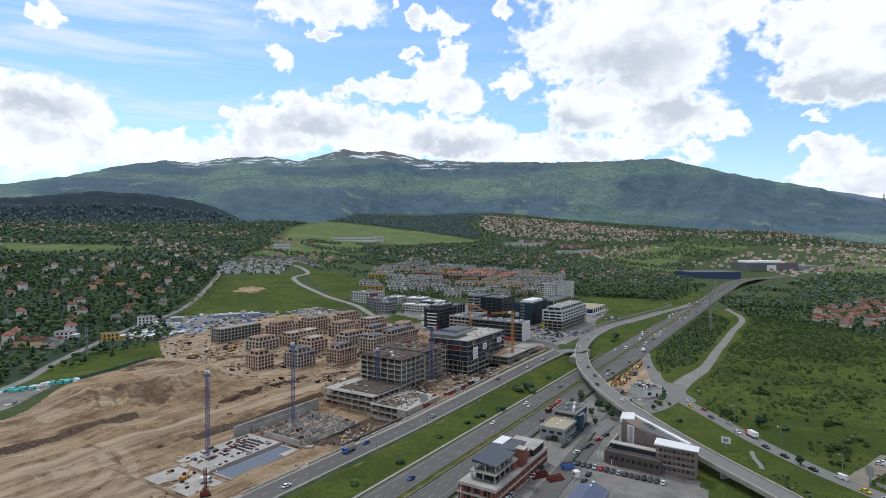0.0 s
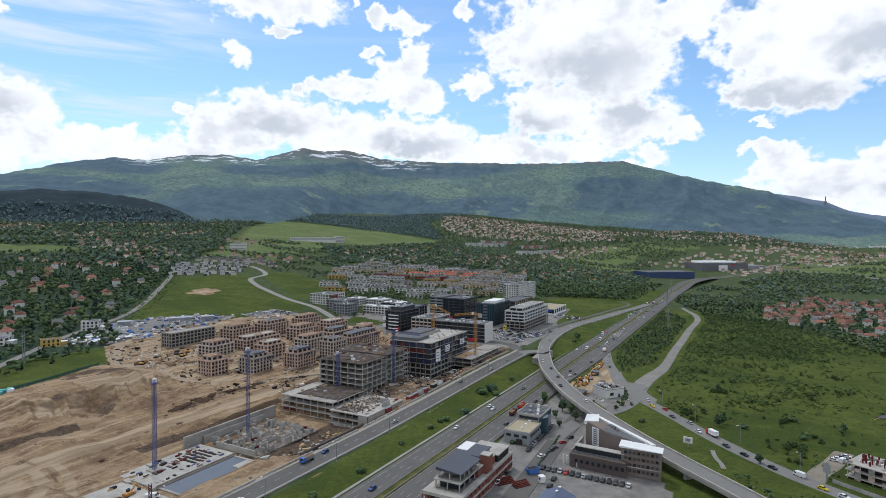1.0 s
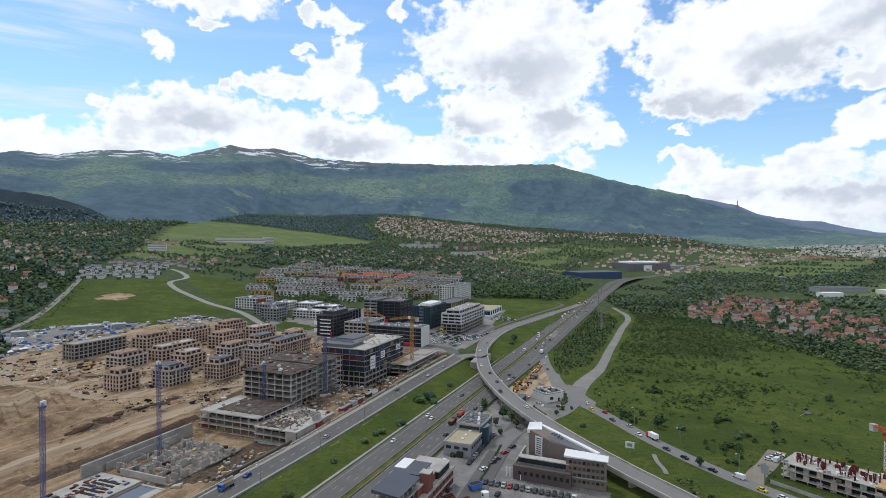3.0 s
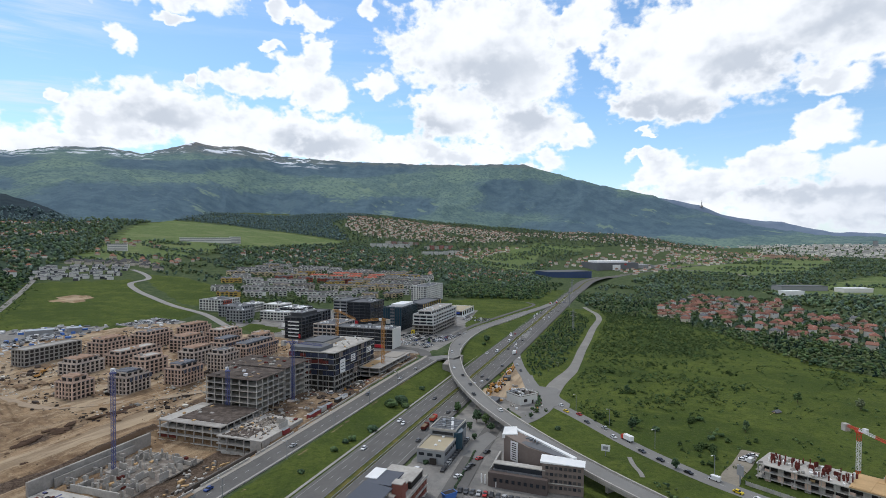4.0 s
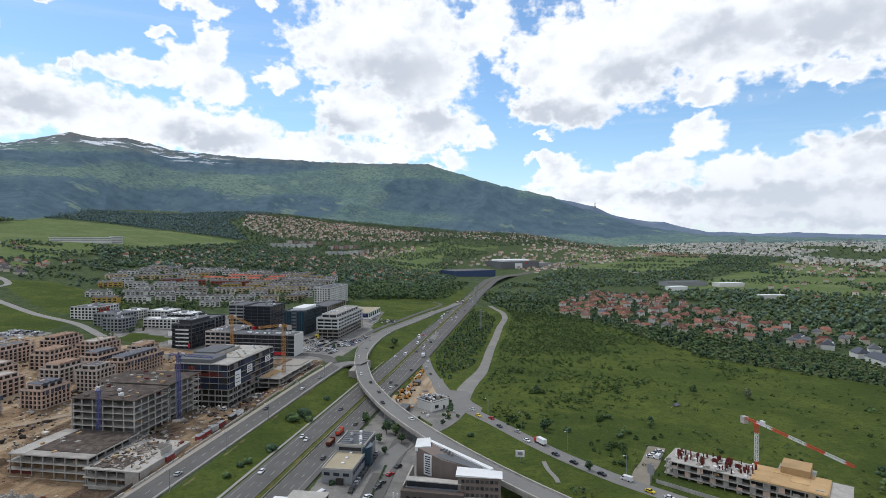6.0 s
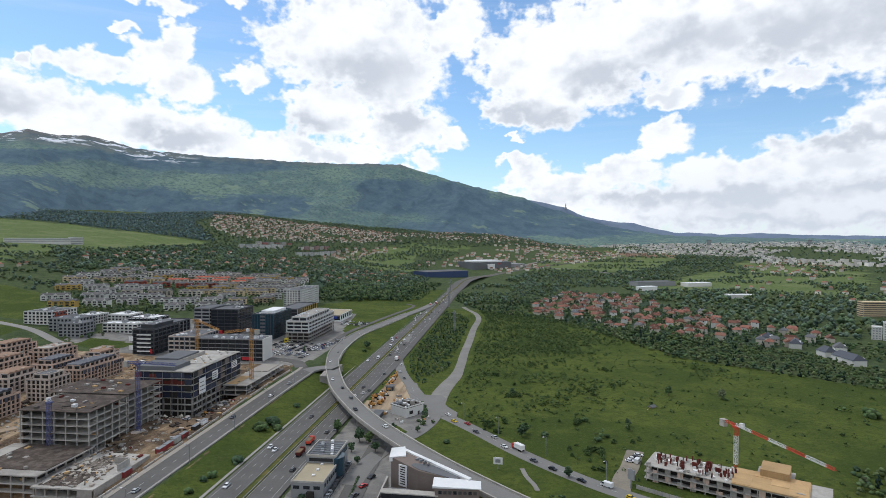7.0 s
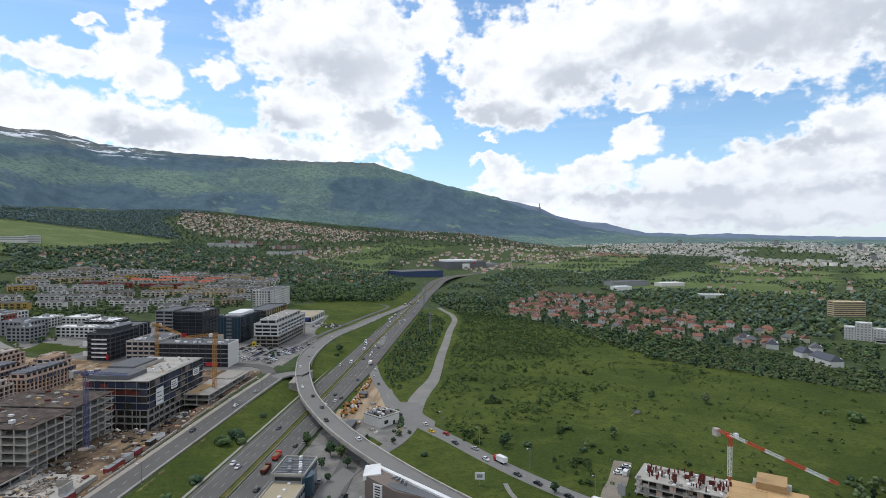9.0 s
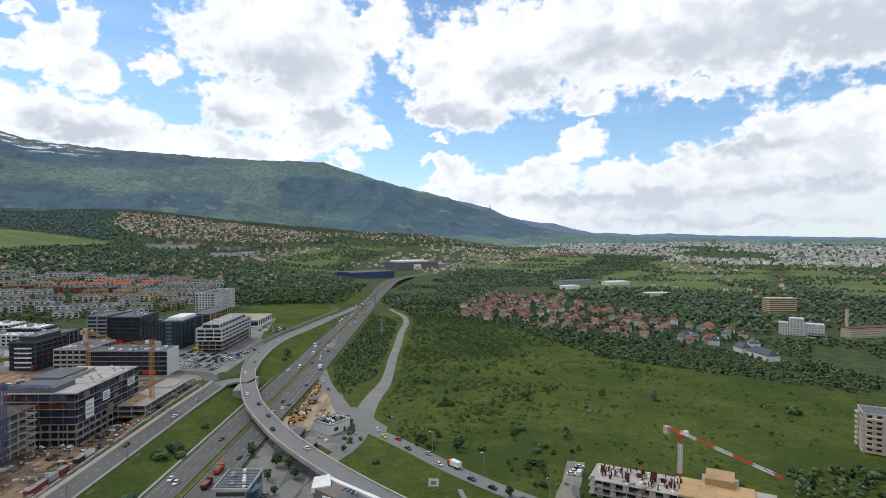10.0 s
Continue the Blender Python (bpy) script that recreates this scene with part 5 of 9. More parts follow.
for a, w_, z_, h_ in ((6, 7.5, 12.5, 9.5), (22, 7, 17.5, 5.2), (48, 8, 19, 4.2)):
    ban = bar("banner", th, a, a + w_, -1.2, -1.06, z_, z_ + h_, roof_white, "white advertising banner with grey bars")
    for k in range(3):
        bar("banner_mark", ban, 0.8, w_ - 0.8 - k * 0.7, -0.06, -0.01, h_ * (0.2 + 0.25 * k), h_ * (0.2 + 0.25 * k) + 0.5, roof_grey)
for i in range(18):
    bar("roof_crate", th, 21 + (i * 5.3) % 38, 22.1 + (i * 5.3) % 38, 3 + (i * 3.95) % 17, 4.0 + (i * 3.95) % 17, 28.3, 29.0, [timber, concrete, concrete_pale, roof_white][i % 4], "stacked building material")
th, L, Wd = block("podium_frame", "low unfinished concrete podium with formwork timber on top", "building frame", 8, 70, -76, -60)
frame_building(th, L, Wd, 2, 3.2, concrete, concrete, bay=7, roof=concrete, clutter=16, seed=7)
bar("formwork", th, 38, 60, 2, 14, 6.4, 6.8, gravel, "pale formwork deck")
bar("formwork", th, 2, 24, 8, 15, 6.4, 6.7, timber, "yellow timber formwork")
cz = float(slope(*xy(-115, -95)))
th, L, Wd = block("podium_frame", "sunken three-storey concrete parking frame with dark deck", "building frame", -132, -99, -128, -87, z=cz - 4.6)
frame_building(th, L, Wd, 3, 3.5, concrete_pale, concrete, bay=5.5, t=0.5, roof=concrete, clutter=30, seed=9, inner=False)
bar("roof_deck", th, 5, 33, 0, 33, 10.5, 10.75, deck_brown, "dark brown fresh deck")
bar("roof_deck", th, 0, 28, 33.2, 41, 10.5, 10.7, concrete_pale, "pale deck strip")
# near-black strip painted as the dark gap underneath, then the rust sheeting
bar("foot_wall", th, 0.6, 1.2, 0, Wd, -3.0, -0.5, inside_dark), bar("foot_wall", th, 0.4, 1.0, 30, 42, -2.4, 2.4, rust, "rust-brown sheeting")
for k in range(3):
    # near-black box paints the shade deep inside each parking level
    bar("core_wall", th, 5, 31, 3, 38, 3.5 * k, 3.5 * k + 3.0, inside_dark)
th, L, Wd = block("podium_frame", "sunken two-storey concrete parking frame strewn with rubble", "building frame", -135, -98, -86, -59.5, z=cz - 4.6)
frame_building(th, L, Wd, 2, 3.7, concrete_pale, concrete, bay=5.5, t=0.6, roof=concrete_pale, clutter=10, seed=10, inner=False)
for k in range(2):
    # same near-black filling for the shade of these two levels
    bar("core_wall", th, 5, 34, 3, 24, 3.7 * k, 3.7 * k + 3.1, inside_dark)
bar("foot_beam", th, -1.6, -0.8, 0, Wd - 3, -1.2, -0.1, concrete_pale)
bar("end_wall", th, -0.9, -0.6, -0.6, 6, 0, 7.4, concrete), bar("side_wall", th, 0, L, -0.95, -0.62, -1.0, 7.4, concrete)
bar("deck_wall", th, 18, 26, 1.5, 1.9, 7.4, 10.2, concrete_pale), bar("deck_wall", th, 26, 26.4, 1.9, 9, 7.4, 10.2, concrete)
rng = random.Random(12)
for i in range(64):
    a, b = rng.uniform(0.5, 34), rng.uniform(1, 25)
    part("rubble", box_mesh(rng.uniform(0.5, 3.4), rng.uniform(0.25, 1.0), rng.uniform(0.15, 0.7), rng.choice([concrete_pale, concrete, timber, gravel, concrete_dark, concrete_dark]), "rubble"), th, a, b, 7.4, rng.uniform(0, 90))

deck_rng = np.random.default_rng(15)
bits = np.column_stack([deck_rng.uniform(0.5, 36, 130), deck_rng.uniform(1, 25.5, 130)])
size = deck_rng.uniform(0.25, 1.3, (130, 2)) * deck_rng.choice([1, 1, 2.2], (130, 1))
rubble_mat = mat("deck_rubble", (0.230, 0.200, 0.170), 0.9, 0.3, 0.3, 1.5, islands=0.7)
heaped = part("rubble_cover", mesh_of("rubble_cover", *boxes(np.column_stack([bits[:, 0], bits[:, 0] + size[:, 0], bits[:, 1], bits[:, 1] + size[:, 1] * 0.6, np.full(130, 7.4), 7.5 + deck_rng.uniform(0, 0.7, 130)])), rubble_mat), th)
heaped["kind"] = "stuff"
bar("deck_stain", th, 1.5, 16, 9, 24, 7.4, 7.43, deck_brown, "brown mud on the deck"), bar("deck_stain", th, 20, 33, 11, 20, 7.4, 7.44, muddy, "dried mud on the deck")
# foundations in the pit
pz = ground_z(*xy(-215, -100))
th, L, Wd = block("foundation_slab", "pale concrete foundation slab with dark rebar bundles", "foundation slab", -242, -197, -124, -98, z=pz)
bar("slab", th, 0, L, 0, Wd, 0.0, 0.9, concrete_pale)
rng = random.Random(2)
for i in range(60):
    a, b = rng.uniform(4, 42), rng.uniform(1, 23)
    turn = rng.choice([0, 90])
    part("rebar_bundle", box_mesh(rng.uniform(1.2, 3.6), rng.uniform(0.5, 1.4), rng.uniform(0.2, 0.8), [inside_dark, rust, concrete_dark, metal_blue, concrete][i % 5], "rebar_bundle"), th, a, b, 0.9, turn)
for k in range(5):
    bar("formwork", th, 26 + 3 * k, 27.4 + 3 * k, 6, 19, 0.9, 1.15, inside_dark, "dark reinforcement strip")
for a, b in ((0, 45), (45, 45)):
    bar("edge_beam", th, 0, L, -2.6 if a == 0 else Wd, 0 if a == 0 else Wd + 1.2, 0.0, 0.5, concrete_dark)
th, L, Wd = block("waterproofed_basin", "flat blue-grey waterproofed foundation basin with pale rim", "foundation pit", -240, -200, -95, -79.5, z=pz)
bar("membrane", th, 0, L, 0, Wd, 0.0, 0.45, pool_blue)
bar("rim", th, 10, L - 2, -2.6, 0, 0.0, 0.8, concrete_pale), bar("rim", th, L, L + 1.2, 0, Wd, 0.0, 0.8, concrete_pale), bar("rim", th, -1.2, 0, 0, Wd, 0.0, 0.7, concrete)
bar("blinding", th, L - 9, L - 0.2, 0.2, 6.5, 0.45, 0.7, concrete_pale, "pale blinding concrete")
th, L, Wd = block("concrete_pad", "broad pale concrete pad beside the pit", "foundation slab", -262, -245, -118, -74, z=ground_z(*xy(-252, -95)) - 0.5)
bar("slab", th, 0, L, 0, Wd, -1, 1.2, concrete_pale)
for i in range(14):
    a, b = rng.uniform(1, 15), rng.uniform(2, 40)
    bar("material_crate", th, a, a + rng.uniform(0.8, 3), b, b + rng.uniform(0.5, 2), 1.2, 1.2 + rng.uniform(0.3, 1.0), rng.choice([timber, inside_dark, rust]))
th, L, Wd = block("basement_walls", "maze of pale concrete basement walls and column stubs", "foundation walls", -195, -148, -124, -84, z=pz)
bar("slab", th, 0, L, 0, Wd, -0.4, 0.3, muddy)
bar("wall", th, 0.5, L - 4, Wd - 0.6, Wd, 0.3, 4.4, concrete), bar("wall", th, 0, 0.6, 2, 30, 0.3, 3.4, concrete_pale)
for k in range(58):
    a, b = rng.uniform(0, 42), 5.0 * rng.randrange(8) + 0.5
    if k % 2:
        bar("wall", th, a, a + 0.4, b, b + rng.uniform(2, 5), 0.3, rng.uniform(1.6, 4.0), concrete_pale if k % 3 else concrete)
    else:
        bar("wall", th, a, a + rng.uniform(2.5, 6.5), b, b + 0.4, 0.3, rng.uniform(1.6, 4.0), concrete_pale if k % 3 else concrete)
for k in range(46):
    a, b = rng.uniform(1, 45), rng.uniform(1, 39)
    bar("column_stub", th, a, a + 0.7, b, b + 0.7, 0.3, rng.uniform(2.0, 4.2), concrete_pale)
for k in range(20):
    a, b = rng.uniform(1, 45), rng.uniform(1, 39)
    bar("material_crate", th, a, a + rng.uniform(1, 3), b, b + rng.uniform(0.7, 2), 0.3, rng.uniform(0.7, 1.6), rng.choice([timber, rust, concrete_dark, concrete]))
th, L, Wd = block("pit_wall", "long pale retaining wall at the foot of the sand slope", "retaining wall", -205, -140, -127, -125.6, z=pz)
bar("wall", th, 0, L, 0, 1.2, 0, 6.5, concrete)
th, L, Wd = block("pit_wall", "low pit edge of tipped earth and concrete", "retaining wall", -262, -204, -76, -75, z=pz)
bar("wall", th, 0, L, 0, 1.0, 0, 2.6, concrete_dark)
th, L, Wd = block("pit_wall", "dark sheet-piled pit edge beside the site street", "retaining wall", -188, -141, -58.6, -57.6, z=pz)
bar("wall", th, 0, L, 0, 1.0, 0, 6.2, concrete_dark)
rng_m = random.Random(3)
for k in range(60):
    x, y = xy(rng_m.uniform(-190, -143), rng_m.uniform(-80, -61))
    ob = tagged(new("rubble_block", box_mesh(round(rng_m.uniform(0.6, 3.5), 1), round(rng_m.uniform(0.4, 1.6), 1), round(rng_m.uniform(0.4, 1.4), 1), rng_m.choice([concrete, concrete_pale, concrete_dark, timber]), "rubble_block")), "block of rubble on the muddy pit floor", "rubble", "pit rubble")
    ob.matrix_world = pose(x, y, ground_z(x, y) - 0.2, 0, 0, rng_m.uniform(0, 90))
# loose rubble and timber over the working strip by the street
for i in range(150):
    s_, d_ = rng.uniform(-140, 60), rng.uniform(-88, -57)
    if -100 < s_ < -38 and d_ < -86 or s_ > 5 and d_ < -60 or s_ < -98 and d_ < -58:
        continue
    x, y = xy(s_, d_)
    m_ = rng.choice([timber, concrete_pale, rust, concrete_dark, concrete_dark, concrete, brick_grey])
    a, b, c_ = rng.uniform(1, 4), rng.uniform(0.8, 2.4), rng.uniform(0.4, 1.4)
    ob = tagged(new("crate", box_mesh(round(a, 1), round(b, 1), round(c_, 1), m_, "crate")), "crate of building material on bare earth", "building material", "site material")
    ob.matrix_world = pose(x, y, ground_z(x, y) - 0.3, rng.uniform(-4, 4), rng.uniform(-4, 4), rng.uniform(0, 180))
# earth heaps and berms
def heap(x, y, lx, ly, h, turn, seed, material, label):
    bm = bmesh.new()
    bmesh.ops.create_icosphere(bm, subdivisions=4, radius=1)
    for v_ in bm.verts:
        q = Vector((v_.co.x * lx, v_.co.y * ly, 0)) * 0.35 + Vector((seed * 3.1, 0, 0))
        k = 1 + 0.35 * noise.noise(v_.co * 1.7 + Vector((seed, 0, 0))) + 0.22 * noise.noise(v_.co * 4.5 + Vector((0, seed, 0))) + 0.12 * noise.noise(v_.co * 11.0)
        v_.co = Vector((v_.co.x * lx * k, v_.co.y * ly * k, max(v_.co.z, -0.2) * h * (k + 0.6 * noise.noise(q))))
    me = bpy.data.meshes.new("earth_mound")
    bm.to_mesh(me), bm.free()
    me.materials.append(material)
    ob = new("earth_mound", me)
    ob.matrix_world = pose(x, y, ground_z(x, y), 0, 0, turn)
    return tagged(ob, label, "earth mound", "earth mounds")


soil_dark = mat("soil_dark", (0.085, 0.055, 0.038), 0.95, 0.4, 0.2, 1.2, bump=0.3)
for i in range(26):
    s_, d_ = rng.uniform(-120, 60), rng.uniform(-345, -235)
    r_ = rng.uniform(2, 6)
    heap(*xy(s_, d_), r_ * 1.3, r_ * rng.uniform(0.5, 0.9), r_ * 0.26, rng.uniform(0, 180), i, soil_dark if i % 3 == 0 else earth_pile, "heap of dug brown earth on the site")
for i in range(26):
    s_, d_ = rng.uniform(-172, -95), -179 + rng.uniform(-3.5, 3.5)
    r_ = rng.uniform(0.8, 2.2)
    heap(*xy(s_, d_), r_ * 2.4, r_ * 0.9, r_ * 0.34, TURN + rng.uniform(-25, 25), 60 + i, soil_dark, "tipped dark rubble along the sand slope")
for i in range(16):
    s_, d_ = rng.uniform(-300, -60), rng.uniform(-168, -140)
    r_ = rng.uniform(0.6, 1.6)
    heap(*xy(s_, d_), r_ * 1.6, r_, r_ * 0.5, TURN + rng.uniform(-30, 30), 90 + i, soil_dark if i % 4 == 0 else earth_pile, "small heap of loose earth beside the haul track")

# loose stones, clods and scraps over the bare ground
def stones(name, label, category, n, seed, material, size, keep):
    rng_ = np.random.default_rng(seed)
    s_, d_ = rng_.uniform(-330, 100, n * 3), rng_.uniform(-370, -58, n * 3)
    k = inside(s_, d_, EARTH) & keep(s_, d_)
    s_, d_ = s_[k][:n], d_[k][:n]
    x, y = xy(s_, d_)
    z = land(x, y)
    r = rng_.uniform(*size, len(x)) * (1 + 1.5 * (rng_.random(len(x)) > 0.93))
    v = CUBE_V[None] - np.array([0.5, 0.5, 0.35])
    v = v * rng_.uniform(0.6, 1.4, (len(x), 8, 3)) * (r[:, None] * np.array([1.3, 1.0, 0.7])[None])[:, None]
    a = rng_.uniform(0, np.pi, len(x))
    c, q = np.cos(a)[:, None], np.sin(a)[:, None]
    v = np.stack([v[:, :, 0] * c - v[:, :, 1] * q, v[:, :, 0] * q + v[:, :, 1] * c, v[:, :, 2]], -1) + np.stack([x, y, z], -1)[:, None]
    faces = (CUBE_F[None] + 8 * np.arange(len(x))[:, None, None]).reshape(-1, 4)
    return tagged(new(name, mesh_of(name, v.reshape(-1, 3), faces, material)), label, category, "", "stuff")


clod = mat("clod", (0.15, 0.105, 0.07), 0.95, 0.4, 0.2, 1.5, islands=0.5)
scrap_pale = mat("scrap_pale", (0.40, 0.38, 0.34), 0.9, 0.3, 0.2, 1.5, islands=0.5)
stones("clods", "brown clods and stones strewn over the sand", "stones", 1500, 5, clod, (0.2, 0.5), lambda s_, d_: (lumps(s_ * 0.5, d_, 14.0, 3.0) + np.sin(s_ * 12.9) * 0.5 > 0.2) & ((s_ < -135) | (d_ < -150)) & ~((s_ > -262) & (s_ < -140) & (d_ > -128)))
stones("scraps", "pale scraps and broken concrete on the site", "rubble", 2600, 6, scrap_pale, (0.3, 1.1), lambda s_, d_: ((s_ > -125) & (lumps(s_, d_, 20.0, 1.0) > -0.2)) | ((s_ > -262) & (d_ > -126) & (s_ < -140) & (np.sin(s_ * 7.1) > 0.6)))
stones("dark_scraps", "dark timber and steel scraps on the site", "rubble", 2200, 7, mat("scrap_dark", (0.055, 0.045, 0.04), 0.9, 0.3, 0.2, 1.5, islands=0.6), (0.3, 1.2), lambda s_, d_: (s_ > -140) & (lumps(s_, d_, 17.0, 2.0) > -0.1))

container_red = mat("container_red", (0.22, 0.035, 0.035), 0.7, 0.3, 0.3, 1.5)
# hoarding and barriers along the street
barrier = box_mesh(3.6, 0.5, 1.1, concrete_pale, "barrier")
for i, s_ in enumerate(np.arange(-330, 70, 4.1)):
    if i % 9 == 8:
        continue
    x, y = xy(s_, -54.6)
    ob = tagged(new("concrete_barrier", barrier), "pale concrete barrier block along the street", "barrier", "street barriers")
    ob.matrix_world = pose(x, y, ground_z(x, y) - 0.1, 0, 0, TURN)
for s_, m_, h_ in ((-92, container_red, 2.6), (-86, container_red, 2.6), (-79, concrete_pale, 2.6), (-118, container_red, 2.6), (-72, container_red, 2.4), (-60, inside_dark, 2.2), (-52, roof_white, 2.2)):
    x, y = xy(s_, -57.5)
    ob = thing("site_container", "painted steel site container beside the street", "container", x, y, ground_z(x, y) - 0.05, TURN, "site containers")
    bar("body", ob, 0, 5.8, 0, 2.4, 0.15, h_, m_)
    bar("roof", ob, -0.05, 5.85, -0.05, 2.45, h_, h_ + 0.1, metal_grey)
    bar("door", ob, 5.8, 5.86, 0.3, 2.1, 0.25, h_ - 0.2, m_)
    for k in range(6):
        bar("rib", ob, 0.4 + k, 0.5 + k, -0.06, 0.0, 0.2, h_ - 0.1, m_)

# cranes
x, y = xy(-230, -114)
tower_crane("blue-violet tower crane mast without jib in the pit", x, y, pz + 0.8, 41.0, 0, 0, TURN, metal_blue, w=1.35, head=1.2, chord=0.16)
x, y = xy(-174, -113)
tower_crane("blue-violet tower crane mast without jib behind basement walls", x, y, pz + 0.5, 46.5, 0, 0, TURN, metal_blue, w=1.35, head=1.2, chord=0.16)
x, y = xy(-99.5, -109)
tower_crane("short blue crane mast in front of the frame", x, y, ground_z(x, y), 25.5, 0, 0, TURN, metal_blue, w=1.5, head=1.2, chord=0.18)
x, y = xy(-65, -87)
tower_crane("blue tower crane between the concrete frames", x, y, ground_z(x, y), 36.5, 24, 8, -40, metal_blue, w=1.5, head=2.5, chord=0.18)
x, y = xy(24, -64)
tower_crane("yellow tower crane beside the netted office", x, y, ground_z(x, y), 38.5, 26, 6, 128, metal_yellow, jib_up=-9, w=1.9, head=2.0, chord=0.2)
x, y = xy(92, -142)
tower_crane("yellow tower crane behind the netted office", x, y, ground_z(x, y), 34.0, 26, 6, -52, metal_yellow, jib_up=-14, w=1.9, head=1.5, chord=0.2)

# ---- brick apartment blocks ----
brick_vault = mat("brick_vault", (0.300, 0.205, 0.150), 0.9, 0.3, 0.2, 1.2)


def brick_block(s0, s1, d0, d1, n, wall, label, seed, z=None, tarp=False):
    rng_ = random.Random(seed)
    th, L, Wd = block("apartment_block", label, "apartment building", s0, s1, d0, d1, z, "unfinished apartment blocks")
    # near-black solids behind the openings carry the shade of empty rooms
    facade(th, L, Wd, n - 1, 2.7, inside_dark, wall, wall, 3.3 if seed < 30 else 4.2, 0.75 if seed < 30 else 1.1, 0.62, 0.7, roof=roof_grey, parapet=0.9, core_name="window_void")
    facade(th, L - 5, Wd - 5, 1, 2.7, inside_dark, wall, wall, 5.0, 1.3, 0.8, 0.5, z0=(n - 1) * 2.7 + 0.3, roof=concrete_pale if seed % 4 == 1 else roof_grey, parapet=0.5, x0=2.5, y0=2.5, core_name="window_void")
    top = n * 2.7 + 0.3
    for k in range(3):
        a, b = rng_.uniform(3, L - 5), rng_.uniform(3, max(3.2, Wd - 5))
        bar("roof_crate", th, a, a + rng_.uniform(1, 3), b, b + rng_.uniform(1, 2), top, top + rng_.uniform(0.6, 2.0), rng_.choice([brick, concrete, timber, concrete_pale]))
    if seed % 2 == 0 or tarp:
        arch = prism_mesh("vault", [(1.95 * math.cos(q), 1.35 * math.sin(q)) for q in np.linspace(0, math.pi, 9)], 0, Wd - 4.4, roof_blue if tarp else brick_vault)
        for k in range(int((L - 5) / 4)):
            part("vault", arch, th, 4.5 + 4 * k, Wd - 2.2, top + 0.1, tilt=(90, 0))
    if tarp:
        for k in range(int(L / 4)):
            bar("tarp_fold", th, 3 + 4 * k, 5 + 4 * k, -0.12, -0.04, 2.7 * (n - 2), 2.7 * (n - 1), net_pale)
    return th


BRICK = "unfinished brick apartment block with empty window openings"
for i, row in enumerate(((-113, -97, -232, -217, 5), (-90, -70, -214, -198, 5), (-60, -38, -196, -181, 5), (-22, -4, -192, -176, 6), (12, 56, -197, -182, 5))):
    brick_block(*row, brick_grey if i % 2 else brick, BRICK, 20 + i, tarp=i in (1, 2, 4))
for i, row in enumerate(((-70, -46, -286, -268, 4), (-38, 4, -278, -262, 4), (-16, 10, -226, -210, 5), (22, 50, -228, -212, 5), (62, 84, -220, -205, 4), (-52, -30, -238, -222, 5))):
    brick_block(*row, brick if i % 2 else brick_grey, BRICK, 40 + i, tarp=i in (3,))
for i, row in enumerate(((18, 46, -268, -250, 5), (56, 86, -262, -244, 5), (-20, 8, -318, -300, 5), (18, 50, -312, -294, 5), (62, 92, -302, -286, 5), (84, 104, -236, -220, 3))):
    brick_block(*row, brick, BRICK, 60 + i)
th, L, Wd = block("apartment_block", "long grey concrete block shell with open bays", "apartment building", -68, -20, -338, -324, group="unfinished apartment blocks")
facade(th, L, Wd, 4, 3.1, inside_dark, concrete, concrete, 4.0, 0.8, 0.8, 0.6, roof=concrete, parapet=0.5, core_name="window_void")

# ---- offices ----
rng = random.Random(4)
th, L, Wd = block("office_building", "dark office block with white floor bands and stepped roof terraces", "office building", 112, 150, -213, -193)
facade(th, L, Wd, 6, 3.6, glass_dark, cladding_dark, cladding_dark, 6.0, 0.7, 0.9, 0.5, roof=roof_grey)
for i in range(5):
    bar("white_band", th, -0.16, -0.08, 3, 16, 3.6 * i + 2.2, 3.6 * i + 3.3, roof_white)
bar("penthouse", th, 6, L - 2, 4, Wd - 4, 21.7, 25.2, cladding_dark, "dark set-back top storey"), bar("penthouse_roof", th, 5, L - 1, 3, Wd - 3, 25.2, 25.6, roof_grey)
for k, m_ in ((3.5, roof_white), (11.5, roof_white)):
    bar("wall_sign", th, -0.35, -0.1, Wd - 0.6, Wd + 3.2, k, k + 4.2, m_, "square white sign with dark centre")
bar("wall_sign", th, -0.4, -0.1, 1.5, 3.5, 1.0, 5.0, sign_red, "red entrance sign")
roof_kit(th, L, Wd, 25.6, rng, 6, False)
th, L, Wd = block("office_building", "long dark office block with roof terraces", "office building", 152, 196, -232, -208)
facade(th, L, Wd, 5, 3.6, glass_dark, cladding_dark, grey_wall, 6.0, 0.6, 0.9, 0.5, roof=roof_grey)
roof_kit(th, L, Wd, 18.2, rng, 8)
th, L, Wd = block("office_building", "long grey office building with black glass front and white end wall", "office building", 104, 122, -151, -91)
facade(th, L, Wd, 5, 3.6, glass_dark, grey_wall, cladding_dark, 6.0, 0.4, 0.55, 0.35, roof=roof_grey)
bar("end_wall", th, -0.4, L + 0.4, -0.8, -0.12, -1, 19, white_wall, "plain white end wall"), bar("end_wall", th, L + 0.1, L + 0.5, -0.1, 30, -1, 19, white_wall)
bar("wall_sign", th, -0.6, -0.2, 8, 18, 1.0, 3.8, sign_red, "red sign above the entrance")
roof_kit(th, L, Wd, 18.2, rng, 14)
th, L, Wd = block("office_building", "grey office wing with pinkish brick bands", "office building", 106, 146, -176, -151.6)
facade(th, L, Wd, 5, 3.6, glass_dark, brick_grey, grey_wall, 5.0, 1.0, 1.3, 0.4, roof=roof_grey)
roof_kit(th, L, Wd, 18.2, rng, 8)
th, L, Wd = block("office_building", "black glass office block with grey side wing", "office building", 224, 262, -201, -171)
